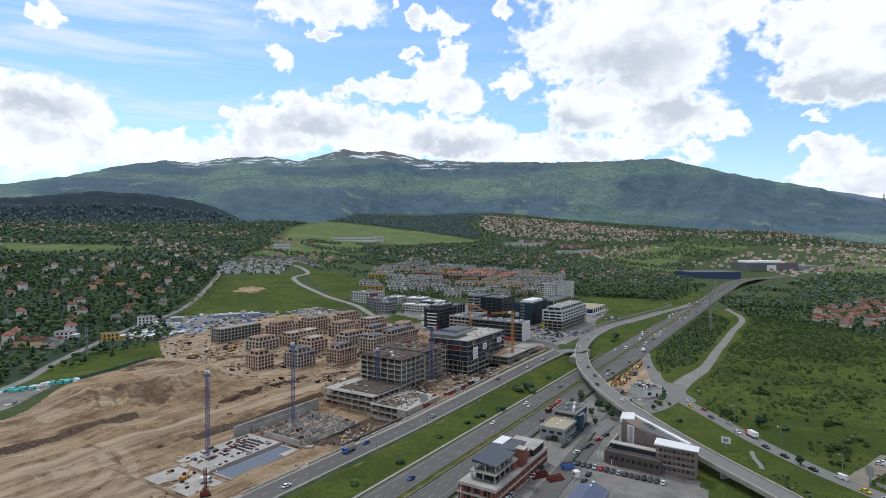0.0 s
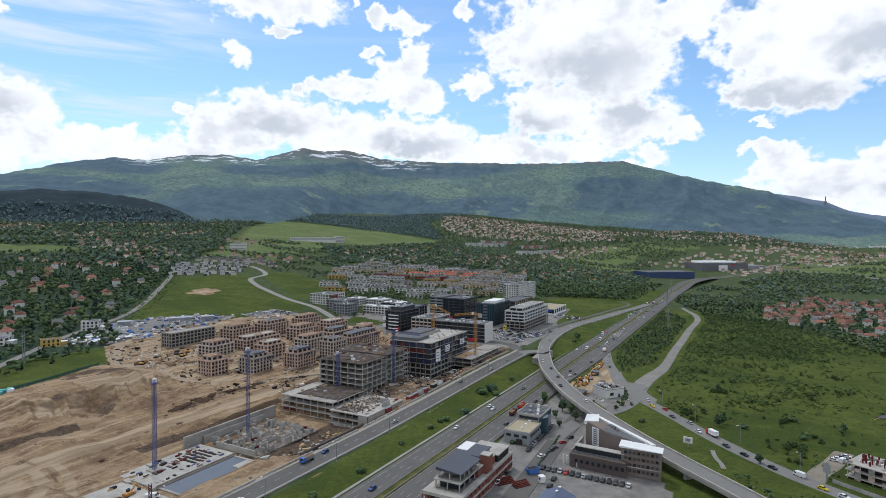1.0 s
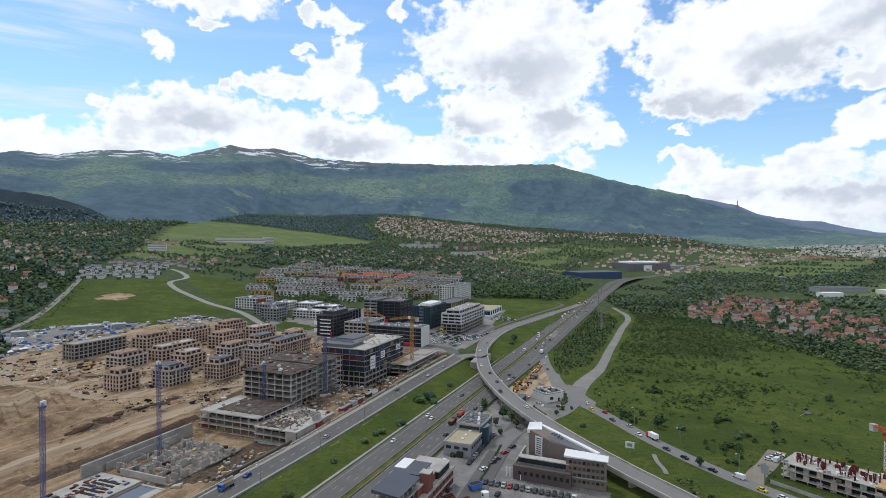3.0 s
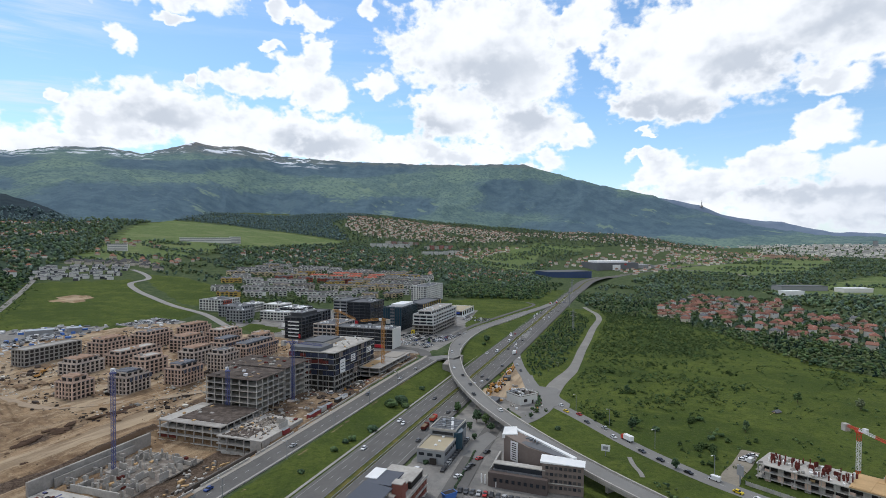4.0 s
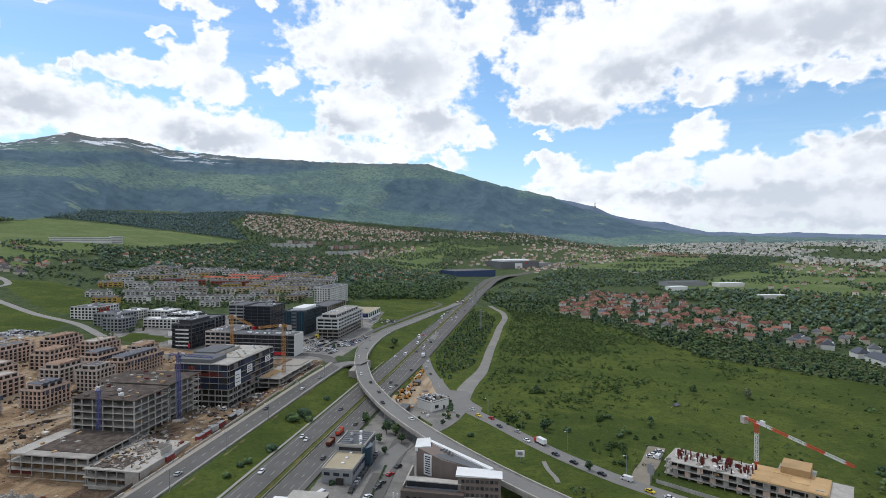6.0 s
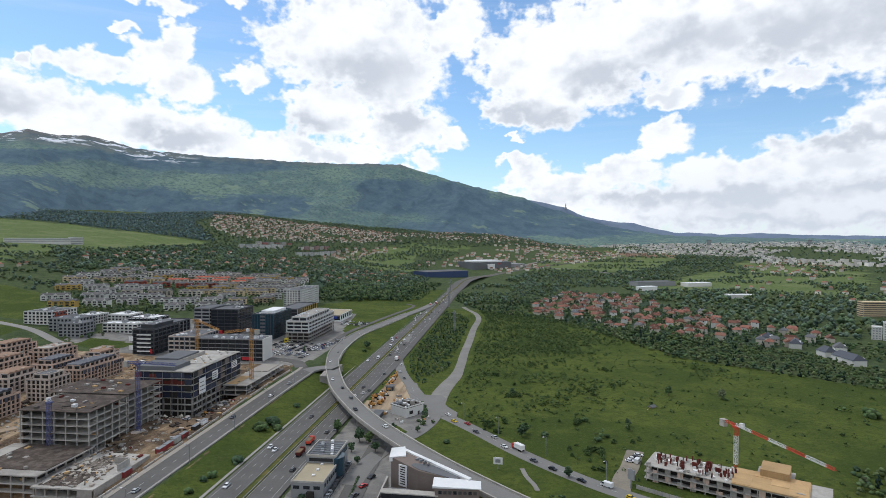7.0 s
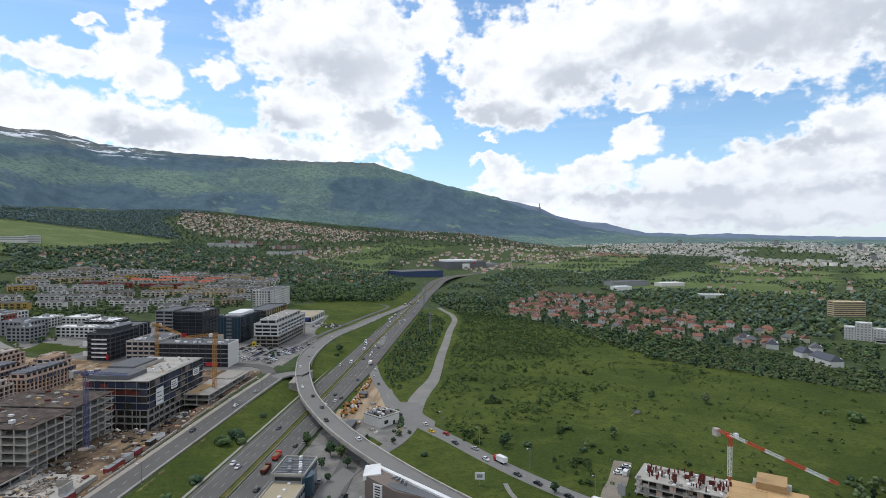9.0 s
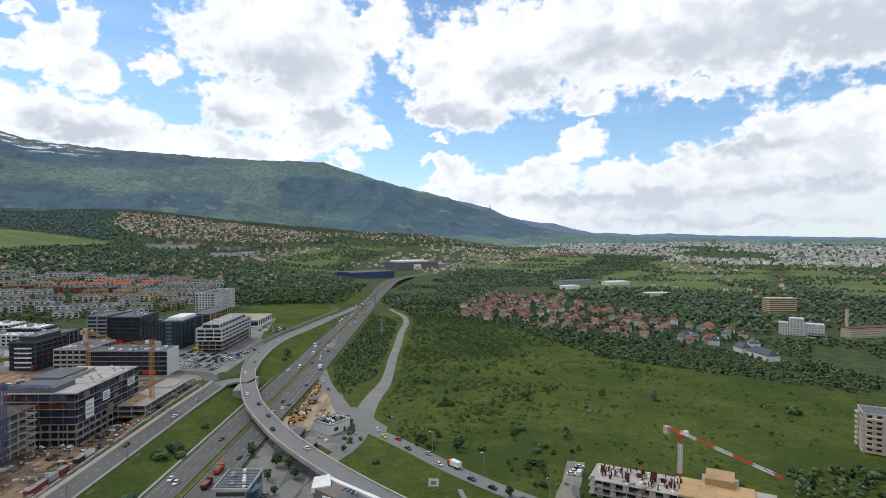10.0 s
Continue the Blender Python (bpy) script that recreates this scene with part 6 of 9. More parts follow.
facade(th, L, Wd, 7, 3.6, glass_dark, cladding_dark, cladding_dark, 7.0, 0.3, 0.5, 0.3, roof=roof_grey)
roof_kit(th, L, Wd, 25.4, rng, 5)
bar("canopy", th, -3, -0.4, 16, 26, 0, 3.6, sign_red, "red entrance canopy")
th, L, Wd = block("office_building", "grey office wing with ribbon windows", "office building", 222, 258, -219, -201.6)
facade(th, L, Wd, 7, 3.6, glass_dark, grey_wall, grey_wall, 9.0, 1.0, 1.5, 0.3, roof=roof_grey)
th, L, Wd = block("office_building", "teal glass office tower with vertical fins", "office building", 206, 256, -147, -124)
facade(th, L, Wd, 7, 3.6, glass_teal, glass_teal, cladding_dark, 3.0, 0.35, 0.5, 0.3, roof=roof_grey)
bar("penthouse", th, 12, 44, 4, 18, 25.3, 28.0, roof_white, "white roof machinery house")
roof_kit(th, L, Wd, 25.4, rng, 6, False)
for k in range(7):
    bar("end_window", th, -0.12, -0.06, 9, 14, 3.6 * k + 0.8, 3.6 * k + 2.8, roof_grey)
office_white = mat("office_white", (0.50, 0.50, 0.49), 0.7, 0.12, 0.1, 0.9)
th, L, Wd = block("office_building", "white-banded stepped office building with open unfinished lower storeys", "office building", 194, 278, -106, -82)
frame_building(th, L, Wd, 3, 3.6, concrete, concrete, bay=6.5, t=0.7, seed=31, inner=False)
# near-black box without glass: shade painted into the open lower storeys
bar("glazing", th, 2, L - 2, 2, Wd - 2, 0, 10.6, inside_dark)
facade(th, L, Wd, 3, 3.5, glass_dark, office_white, office_white, 9.0, 0.3, 1.25, 1.3, z0=10.8, roof=concrete_pale, parapet=1.0)
facade(th, L - 10, Wd - 8, 1, 3.4, glass_dark, office_white, office_white, 8.0, 0.5, 0.9, 0.6, z0=21.6, roof=concrete, x0=5, y0=4)
roof_kit(th, L, Wd, 25.1, rng, 8, False)
th, L, Wd = block("sign_kiosk", "small yellow site kiosk in front of the office", "kiosk", 190, 193, -106, -103)
bar("body", th, 0, 3, 0, 3, 0, 4.2, sign_yellow), bar("roof", th, -0.1, 3.1, -0.1, 3.1, 4.2, 4.4, sign_yellow), bar("window", th, -0.06, 0, 0.6, 2.4, 1.6, 3.2, glass_dark)
th, L, Wd = block("office_building", "tall white apartment hotel with rows of windows", "apartment building", 438, 520, -205, -180)
facade(th, L, Wd, 8, 3.2, glass_dark, white_wall, white_wall, 4.0, 1.8, 1.3, 0.4, roof=roof_grey)
roof_kit(th, L, Wd, 25.8, rng, 4)
th, L, Wd = block("office_building", "low dark glass showroom with ochre side", "showroom", 345, 420, -176, -150)
facade(th, L, Wd, 3, 4.2, glass_dark, cladding_dark, plaster_yellow, 8.0, 1.0, 0.8, 0.3, roof=roof_grey)
th, L, Wd = block("car_showroom", "low white and blue showroom hall with flat roof", "showroom", 352, 410, -142, -96)
facade(th, L, Wd, 1, 7.5, glass_dark, roof_white, roof_white, 9.0, 2.0, 2.6, 0.3, roof=roof_beige, parapet=0.5)
bar("sign_band", th, -0.3, -0.1, 4, 40, 3.2, 6.2, sign_blue, "blue fascia band")
for s0, s1, d0, d1, n, label, w_ in ((196, 232, -394, -362, 4, "white four-storey apartment house with flat roof", white_wall), (176, 204, -348, -318, 4, "grey and white office villa with flat roof", grey_wall),
                                     (158, 178, -322, -300, 4, "grey office building with long balconies", grey_wall), (214, 240, -348, -330, 3, "white low office building", white_wall),
                                     (232, 256, -326, -300, 3, "white low office building", white_wall), (226, 252, -298, -266, 3, "black low hall with flat roof", cladding_dark),
                                     (190, 205, -300, -262, 3, "white round-fronted low office", white_wall), (200, 214, -372, -360, 4, "coral red apartment end wall", plaster_red)):
    th, L, Wd = block("low_office", label, "office building", s0, s1, d0, d1, group="low offices")
    facade(th, L, Wd, n, 3.2, glass_dark, w_, w_, 4.5, 1.4, 1.2, 0.35, roof=roof_grey if n > 3 else roof_white)
    roof_kit(th, L, Wd, n * 3.2 + 0.2, rng, 4)

# ---- buildings right of the highway ----
# grey showroom with beige roof
th, L, Wd = block("grey_showroom", "grey clad office building with beige flat roof and glazed upper block", "office building", -123, -84, 20.5, 34.5)
bar("lower_wall", th, 0, 26, 0, Wd, 0, 6.2, grey_wall), bar("roof", th, 0.3, 25.7, 0.3, Wd - 0.3, 6.2, 6.5, roof_beige)
for a, b, c_, e in ((0, 26, -0.06, 0.3), (0, 26, Wd - 0.3, Wd + 0.06), (-0.06, 0.3, 0.32, Wd - 0.32)):
    bar("parapet", th, a, b, c_, e, 6.2, 7.0, concrete_pale)
for k in range(8):
    bar("window", th, 1.5 + 3 * k, 3.5 + 3 * k, -0.1, -0.02, 3.8, 5.4, glass_dark)
for k in range(3):
    bar("window", th, -0.1, -0.02, 1.5 + 4.4 * k, 4.2 + 4.4 * k, 3.6, 5.0, glass_dark)
bar("upper_wall", th, 20, L, 0.5, Wd + 0.6, 0, 9.4, grey_wall), bar("roof", th, 20.3, L - 0.3, 1, Wd, 9.4, 9.7, roof_grey)
for a, b, c_, e in ((20, L, 0.4, 0.8), (20, L, Wd + 0.3, Wd + 0.7), (19.9, 20.3, 0.9, Wd + 0.2), (L - 0.3, L + 0.1, 0.9, Wd + 0.2)):
    bar("parapet", th, a, b, c_, e, 9.4, 10.3, concrete_pale)
bar("window_band", th, 19.86, 19.98, 2, Wd - 1, 7.3, 8.8, glass_dark), bar("window_band", th, 21, L - 1, 0.3, 0.48, 6.6, 9.0, glass_teal)
part("corner_glazing", prism_mesh("corner_glazing", [(L - 16 + 4.6 * math.cos(q), 1.0 + 3.6 * math.sin(q)) for q in np.linspace(math.pi, 2 * math.pi, 11)], 0, 9.2, glass_teal), th, label="curved dark glazed corner")
for k in range(9):
    a, b = 21.5 + 1.7 * k, 2.5 + (k * 5) % 9
    bar("roof_unit", th, a, a + 1.4 + 0.3 * (k % 3), b, b + 1.1 + 0.4 * (k % 2), 9.7, 10.4 + 0.4 * (k % 3), metal_grey if k % 2 else metal_white, "grey roof machine")
for k in range(6):
    bar("duct", th, 22 + 2.6 * k, 22.3 + 2.6 * k, 1.6, 13.4, 9.7, 10.1, metal_grey, "grey roof duct")
for k in range(3):
    bar("skylight", th, 6 + 6 * k, 7.4 + 6 * k, 6, 7.2, 6.5, 7.0, roof_white)
bar("entrance", th, -1.4, 0, 4, 7, 0, 2.8, inside_dark)

# red and white building shell
th, L, Wd = block("stepped_office_shell", "unfinished red brick and white concrete building with stepped terraces", "building shell", -208, -153, 19.5, 36.5)
frame_building(th, L, Wd, 2, 3.4, concrete_pale, red_brick, bay=3.6, t=0.5, c=0.45, over=0.5, seed=44)
for k in range(2):
    # near-black core behind the brick piers, painted as interior shade
    bar("brick_wall", th, 0.9, L - 0.9, 0.9, Wd - 0.9, 3.4 * k, 3.4 * k + 2.6, inside_dark)
    for q in range(15):
        bar("brick_pier", th, 0.4 + q * 3.7, 1.9 + q * 3.7, 0.1, 0.6, 3.4 * k, 3.4 * k + 2.9, red_brick)
    for q in range(4):
        bar("brick_pier", th, 0.1, 0.6, 1 + q * 4.4, 2.4 + q * 4.4, 3.4 * k, 3.4 * k + 2.9, red_brick)
    bar("brick_band", th, 0.3, L - 0.3, 0.25, 0.75, 3.4 * k, 3.4 * k + 1.0, red_brick)
bar("terrace_parapet", th, -0.5, L, -0.5, -0.15, 6.8, 7.6, concrete_pale), bar("terrace_parapet", th, -0.5, -0.15, -0.1, Wd, 6.8, 7.6, concrete_pale)
frame_building(th, 19, 11, 1, 3.6, concrete_pale, concrete_pale, bay=4.5, t=0.4, c=0.4, z0=6.8, x0=6, y0=3.2, seed=45)
bar("upper_room", th, 8, 25, 4.5, 13, 6.8, 10.0, glass_dark)
frame_building(th, 16, 10, 1, 3.0, concrete_pale, concrete_pale, bay=4.5, t=0.4, c=0.4, z0=10.4, x0=8, y0=3.8, seed=46)
part("solar_roof", prism_mesh("solar_roof", [(7, 3), (26, 3), (26, 14.6), (7, 14.6)], 13.2, 13.6, roof_blue, tilt=[13.4, 13.4, 14.6, 14.6]), th, label="dark blue sloping roof")
bar("middle_storey", th, 22, 40, 2.5, 15.5, 6.8, 10.2, red_brick), bar("middle_roof", th, 21.6, 40.4, 2.2, 15.8, 10.2, 10.6, concrete_pale)
bar("stair_tower", th, 27, 31, -0.2, 3.8, 0, 14.5, red_brick), bar("stair_tower_roof", th, 26.8, 31.2, -0.4, 4.0, 14.5, 14.8, concrete_pale)
bar("upper_room", th, 28, 40, 5, 15, 10.6, 13.0, white_wall), bar("upper_roof", th, 27.4, 40.6, 4.4, 15.6, 13.0, 13.4, roof_blue), bar("upper_roof", th, 31, 41, 12, 17, 13.4, 13.7, roof_white)
bar("end_storey", th, 41, 54, 1.5, 15.5, 6.8, 9.6, inside_dark), bar("end_roof", th, 40.8, 54.4, 1.2, 15.8, 9.6, 10.0, concrete_pale)

# brown building with the white folded roof
cx, cy = 98.0, 268.0
gz = ground_z(cx, cy)
th = thing("folded_roof_building", "brown office building with a white folded roof ridge and tall sign", "office building", cx, cy, gz)


def at_xy(pts):
    return [(x - cx, y - cy) for x, y in pts]


part("main_wall", prism_mesh("main_wall", at_xy([(92, 287), (99, 291), (112, 262), (110, 257), (98, 272)]), 0, 14, brown_wall, tilt=[15.2, 15.6, 13.0, 13.0, 13.8]), th)
part("roof", prism_mesh("roof", at_xy([(94.5, 287), (99.5, 288), (111.5, 261), (109, 258), (98.5, 272.5)]), 13, 14, roof_grey, tilt=[14.7, 14.9, 13.3, 13.3, 14.1]), th, label="grey inner roof with pipes")
part("white_ridge", prism_mesh("white_ridge", at_xy([(98.4, 291.6), (100.4, 290.8), (114.6, 256.6), (112.8, 255.8)]), 12, 16, roof_white, tilt=[16.2, 16.2, 13.6, 13.6]), th, label="white folded metal roof edge")
part("white_prow", prism_mesh("white_prow", at_xy([(91, 286.5), (94, 291.5), (100.5, 291.5), (98, 284.5)]), 13.5, 16, roof_white, tilt=[15.4, 17.2, 16.8, 15.6]), th, label="white roof prow")
part("east_wall", prism_mesh("east_wall", at_xy([(98.5, 257), (113.5, 248.5), (116.5, 254), (103, 264)]), 0, 12, brown_wall, tilt=[12.6, 12.2, 12.2, 12.6]), th)
part("white_roof", prism_mesh("white_roof", at_xy([(97.5, 257), (113.8, 247.6), (117.2, 253.8), (110, 258.5), (101, 263)]), 12.6, 13, roof_white, tilt=[13.4, 12.8, 12.8, 13.3, 14.0]), th, label="white folded roof over the office wing")
pane_brown = mat("pane_brown", (0.060, 0.056, 0.054), 0.3, 0.4, 0.3, 1.2)
for k in range(4):
    for q in range(8):
        part("window", box_mesh(1.25, 0.2, 1.25, pane_brown if (k + q) % 3 else glass_dark, "window"), th, 99.6 + 1.68 * q - cx, 256.15 - 0.953 * q - cy - 0.1, 2.0 + 2.75 * k, -29.5)
part("sill_band", prism_mesh("sill_band", at_xy([(98.7, 256.5), (113.3, 248.2), (113.5, 248.5), (98.9, 256.85)]), 4.2, 4.5, concrete_pale), th, 0, -0.15)
part("low_wing", prism_mesh("low_wing", at_xy([(77.5, 267), (99, 252.5), (103, 260), (94, 274), (86, 279)]), 0, 6.5, mat("dark_brick", (0.105, 0.085, 0.078), 0.85, 0.25, 0.15, 1.2)), th)
part("low_roof", prism_mesh("low_roof", at_xy([(80, 268.5), (98, 256), (101, 261), (93, 273), (87, 277)]), 6.5, 7.0, roof_grey), th)
part("upper_gallery", prism_mesh("upper_gallery", at_xy([(81, 269), (99.5, 256.5), (100.8, 258.8), (83, 271.5)]), 6.5, 9.2, glass_dark), th)
part("gallery_roof", prism_mesh("gallery_roof", at_xy([(80.4, 269), (99.5, 256), (101.2, 259.2), (82.6, 272.2)]), 9.2, 9.6, concrete_pale), th)
part("terrace_wall", prism_mesh("terrace_wall", at_xy([(79, 268.6), (79.8, 269.2), (90.5, 286), (89.7, 286.4)]), 0, 7.6, concrete_pale), th)
for k in range(9):
    q = k / 8
    part("window", box_mesh(1.3, 0.2, 1.5, glass_dark, "window"), th, 79.4 + 17.6 * q - cx, 265.3 - 11.9 * q - cy - 0.15, 3.0, -34.0)
for k in range(5):
    part("white_post", box_mesh(0.5, 0.5, 4.4, roof_white, "white_post"), th, 75.5 + 1.2 * k - cx, 270.5 - 1.4 * k - cy, 0)
sign = part("tall_sign", box_mesh(4.2, 0.35, 9.0, roof_white, "tall_sign"), th, 93.2 - cx, 281.2 - cy, 5.0, -60, label="tall white sign with dark bars")
for k in range(8):
    bar("sign_bar", sign, 0.8, 3.4, -0.12, -0.02, 0.9 + k, 1.3 + k, inside_dark)
    bar("sign_bar", sign, 0.8, 3.4, 0.37, 0.47, 0.9 + k, 1.3 + k, inside_dark)
for k in range(4):
    part("roof_pipe", box_mesh(2.4, 0.5, 1.2, metal_grey, "roof_pipe"), th, 100.5 + 0.9 * k - cx, 280 - 2.2 * k - cy, 14.1, 20 * k, label="grey roof ducts")

# long shed with blue-grey roof
th, L, Wd = block("metal_shed", "long metal shed with blue-grey ridged roof", "shed", -240, -177, 60, 72.5)
bar("wall", th, 0, L, 0, Wd, 0, 4.2, grey_wall)
for k, (a, b) in enumerate(((-0.4, Wd / 2), (Wd / 2, Wd + 0.4))):
    t_ = [4.0, 4.0, 6.4, 6.4] if k == 0 else [6.4, 6.4, 4.0, 4.0]
    part("roof", prism_mesh("roof", [(-0.4, a), (L + 0.4, a), (L + 0.4, b), (-0.4, b)], 3.9, 6.4, shed_blue, tilt=t_), th)
for k in range(2):
    bar("roof_edge", th, L - 4 * k - 0.6, L - 4 * k + 0.5, Wd / 2 - 0.5, Wd / 2 + 0.5, 6.3, 6.7, roof_white)

# white yard house heaped with scrap, and sheds
x, y = 141.0, 387.0
th = thing("yard_house", "white flat-roofed yard house heaped with scrap metal", "house", x, y, ground_z(x, y), 20)
bar("wall", th, -7.5, 7.5, -7, 7, 0, 5.6, white_wall), bar("roof", th, -7.7, 7.7, -7.2, 7.2, 5.6, 5.9, concrete_dark), bar("red_band", th, 7.52, 7.62, -7, 7, 4.0, 5.4, sign_red, "red painted band")
for k, (a0, a1, b0, b1) in enumerate(((-7.7, 7.7, -7.2, -6.9), (-7.7, 7.7, 6.9, 7.2), (-7.7, -7.4, -6.9, 6.9), (7.4, 7.7, -6.9, 6.9))):
    bar("parapet", th, a0, a1, b0, b1, 5.9, 6.5, white_wall)
rng = random.Random(8)
for k in range(46):
    a, b = rng.uniform(-6.4, 5), rng.uniform(-6, 5)
    part("scrap", box_mesh(rng.uniform(0.8, 3.2), rng.uniform(0.3, 1.4), rng.uniform(0.3, 1.6), [metal_grey, inside_dark, concrete, metal_white][k % 4], "scrap"), th, a, b, 5.9, rng.uniform(0, 180))
bar("window", th, -4.5, -1.5, -7.1, -7.02, 1.6, 3.6, inside_dark)
bar("door", th, 2.5, 4.0, -7.1, -7.02, 0, 2.3, inside_dark)
for k, (x, y, tn, l_) in enumerate(((118.5, 378, 55, 13), (152, 440, 60, 7))):
    th = thing("dark_shed", "low dark sheet-metal shed in the yard", "shed", x, y, ground_z(x, y), tn)
    bar("wall", th, 0, l_, 0, 5, 0, 2.8, cladding_dark), bar("roof", th, -0.3, l_ + 0.3, -0.3, 5.3, 2.8, 3.0, roof_grey), bar("door", th, -0.06, 0, 1, 4, 0, 2.4, metal_grey)

# apartment building under construction at the right, with steel formwork and timber decks
E1, E2 = Vector((0.485, -0.874, 0)), Vector((0.874, 0.485, 0))
rt = math.degrees(math.atan2(0.485, 0.874))
gz = -5.2
base_xy = Vector((203, 251, 0)) + E1 * 70 + E2 * 17.5
th = thing("unfinished_apartments", "unfinished concrete apartment building with upright red-brown formwork on top", "building frame", base_xy.x, base_xy.y, gz, rt + 90)
frame_building(th, 70, 17.5, 4, 3.0, concrete_pale, concrete_pale, bay=5.0, t=0.35, c=0.4, seed=70, clutter=20)
for k in range(4):
    # near-black filling stands in for shade between the floor slabs
    bar("core_wall", th, 2, 68, 3, 15, 3.0 * k, 3.0 * k + 2.6, inside_dark)
    for q in range(13):
        bar("brick_infill", th, 1 + 5.3 * q, 3.4 + 5.3 * q, 17.1, 17.4, 3.0 * k, 3.0 * k + (2.6 if (q + k) % 3 else 1.1), brick if (q + k) % 2 else concrete)
rng = random.Random(5)
for k in range(56):
    a, b = rng.uniform(34, 67), rng.uniform(0.5, 15.5)
    part("formwork_panel", box_mesh(rng.choice([0.5, 0.9, 1.8]), 0.35, rng.uniform(1.6, 2.8), rust, "formwork_panel"), th, a, b, 12.0, rng.choice([0, 90]), label="upright red-brown steel formwork")
for k in range(70):
    a, b = rng.uniform(36, 69), rng.uniform(0.2, 16.5)
    part("debris", box_mesh(rng.uniform(0.6, 2.6), rng.uniform(0.3, 1.2), rng.uniform(0.2, 1.1), [concrete_pale, roof_white, concrete][k % 3], "debris"), th, a, b, 12.0, rng.uniform(0, 180))
bar("timber_deck", th, 7, 35, -1, 18.2, 12.05, 12.6, timber, "yellow plywood formwork deck")
bar("plywood_box", th, 14.5, 25.5, -8.4, 3.5, 12.7, 15.6, timber, "raised yellow plywood formwork box")
for k in range(5):
    bar("box_stud", th, 14.6 + 2.5 * k, 14.8 + 2.5 * k, 3.5, 3.7, 12.6, 15.9, timber)
for k in range(4):
    for q in range(3):
        bar("plywood_sheet", th, 7.4 + 6.8 * k, 14.0 + 6.8 * k, -0.8 + 6.2 * q, 5.2 + 6.2 * q, 12.6, 12.66 + 0.05 * ((k + q) % 3), timber)
base2 = Vector((203, 251, 0)) + E1 * 56.5 + E2 * 27
th = thing("unfinished_apartments", "unfinished apartment wing covered with yellow plywood formwork", "building frame", base2.x, base2.y, gz, rt + 90)
frame_building(th, 13, 8.6, 4, 3.0, concrete_pale, concrete_pale, bay=5.5, t=0.35, c=0.4, seed=71)
for k in range(4):
    # near-black filling painted as shade inside the wing
    bar("core_wall", th, 2, 11, 1.5, 7, 3.0 * k, 3.0 * k + 2.6, inside_dark)
rc = Vector((236.4, 230.2, 0))
tower_crane("red and white striped tower crane behind the unfinished apartments", rc.x, rc.y, gz, 30.2, 46, 8.0, -98, metal_red, jib_up=-3.0, w=1.25, head=0, chord=0.15, stripes=(metal_red, metal_white))

# ---- houses ----
def gable(lx, ly, rise, over=0.5, hip=0.0):
    """Corners and faces of a pitched roof over a plan lx by ly, ridge along x; hip: how far its ends slope in."""
    a, b, c, e = -over, lx + over, -over, ly + over
    m = ly / 2
    v = [(a, c, 0), (b, c, 0), (b, e, 0), (a, e, 0), (a + hip, m, rise), (b - hip, m, rise), (a, c, -0.25), (b, c, -0.25), (b, e, -0.25), (a, e, -0.25)]
    f = [(0, 1, 5, 4), (2, 3, 4, 5), (6, 7, 1, 0), (7, 8, 2, 1), (8, 9, 3, 2), (9, 6, 0, 3), (9, 8, 7, 6), (1, 2, 5, 5), (3, 0, 4, 4)]
    return v, f


def roof_mesh(name, lx, ly, rise, material, over=0.5, hip=0.0):
    v, f = gable(lx, ly, rise, over, hip)
    me = bpy.data.meshes.new(name)
    me.from_pydata(v, [], [tuple(dict.fromkeys(q)) for q in f])
    me.materials.append(material)
    me.update()
    return me


def house(label, lx, ly, h, rise, wall, roof, hip=2.5, wing=False):
    """A detached house with a tiled roof; its pattern stands far below ground until copied."""
    lx, ly, h = lx * 0.88, ly * 0.88, h * 0.95
    th = tagged(new("house", mesh_of("wall", *boxes([(0, lx, 0, ly, -2.5, h)]), wall)), label, "house")
    part("roof", roof_mesh("roof", lx, ly, rise, roof, 0.6, hip), th, 0, 0, h + 0.2)
    bar("chimney", th, lx * 0.3, lx * 0.3 + 0.7, ly * 0.55, ly * 0.55 + 0.7, h, h + rise + 0.8, plaster)
    win = box_mesh(1.3, 0.14, 1.4, glass_dark, "window")
    winy = box_mesh(0.14, 1.3, 1.4, glass_dark, "window")
    for q, z_ in ((0.2, 0.9), (0.62, h - 1.9)):
        part("window", win, th, lx * q, -0.08, z_)
    part("window", winy, th, -0.08, ly * 0.4, h - 1.9)
    if wing:
        bar("wing", th, lx * 0.55, lx * 0.95, -3.2, 0, -2.5, h * 0.7, wall)
        part("wing_roof", roof_mesh("wing_roof", lx * 0.4, 3.2, 1.3, roof, 0.4, 0.6), th, lx * 0.55, -3.2, h * 0.7 + 0.1)
    return th


def scatter(poly, spacing, seed, jitter=0.35, turn=0.0):
    """A loose grid of places in a polygon, set back where the noise is low."""
    rng_ = np.random.default_rng(seed)
    p = np.array(poly)
    c, s_ = math.cos(radians(turn)), math.sin(radians(turn))
    m = p.mean(0)
    r = np.abs(p - m).max() * 1.5
    g = np.arange(-r, r, spacing)
    gx, gy = np.meshgrid(g, g)
    gx, gy = gx + rng_.uniform(-jitter, jitter, gx.shape) * spacing, gy + rng_.uniform(-jitter, jitter, gy.shape) * spacing
    x, y = m[0] + gx * c - gy * s_, m[1] + gx * s_ + gy * c
    keep = inside(x, y, poly)
    return x[keep], y[keep]


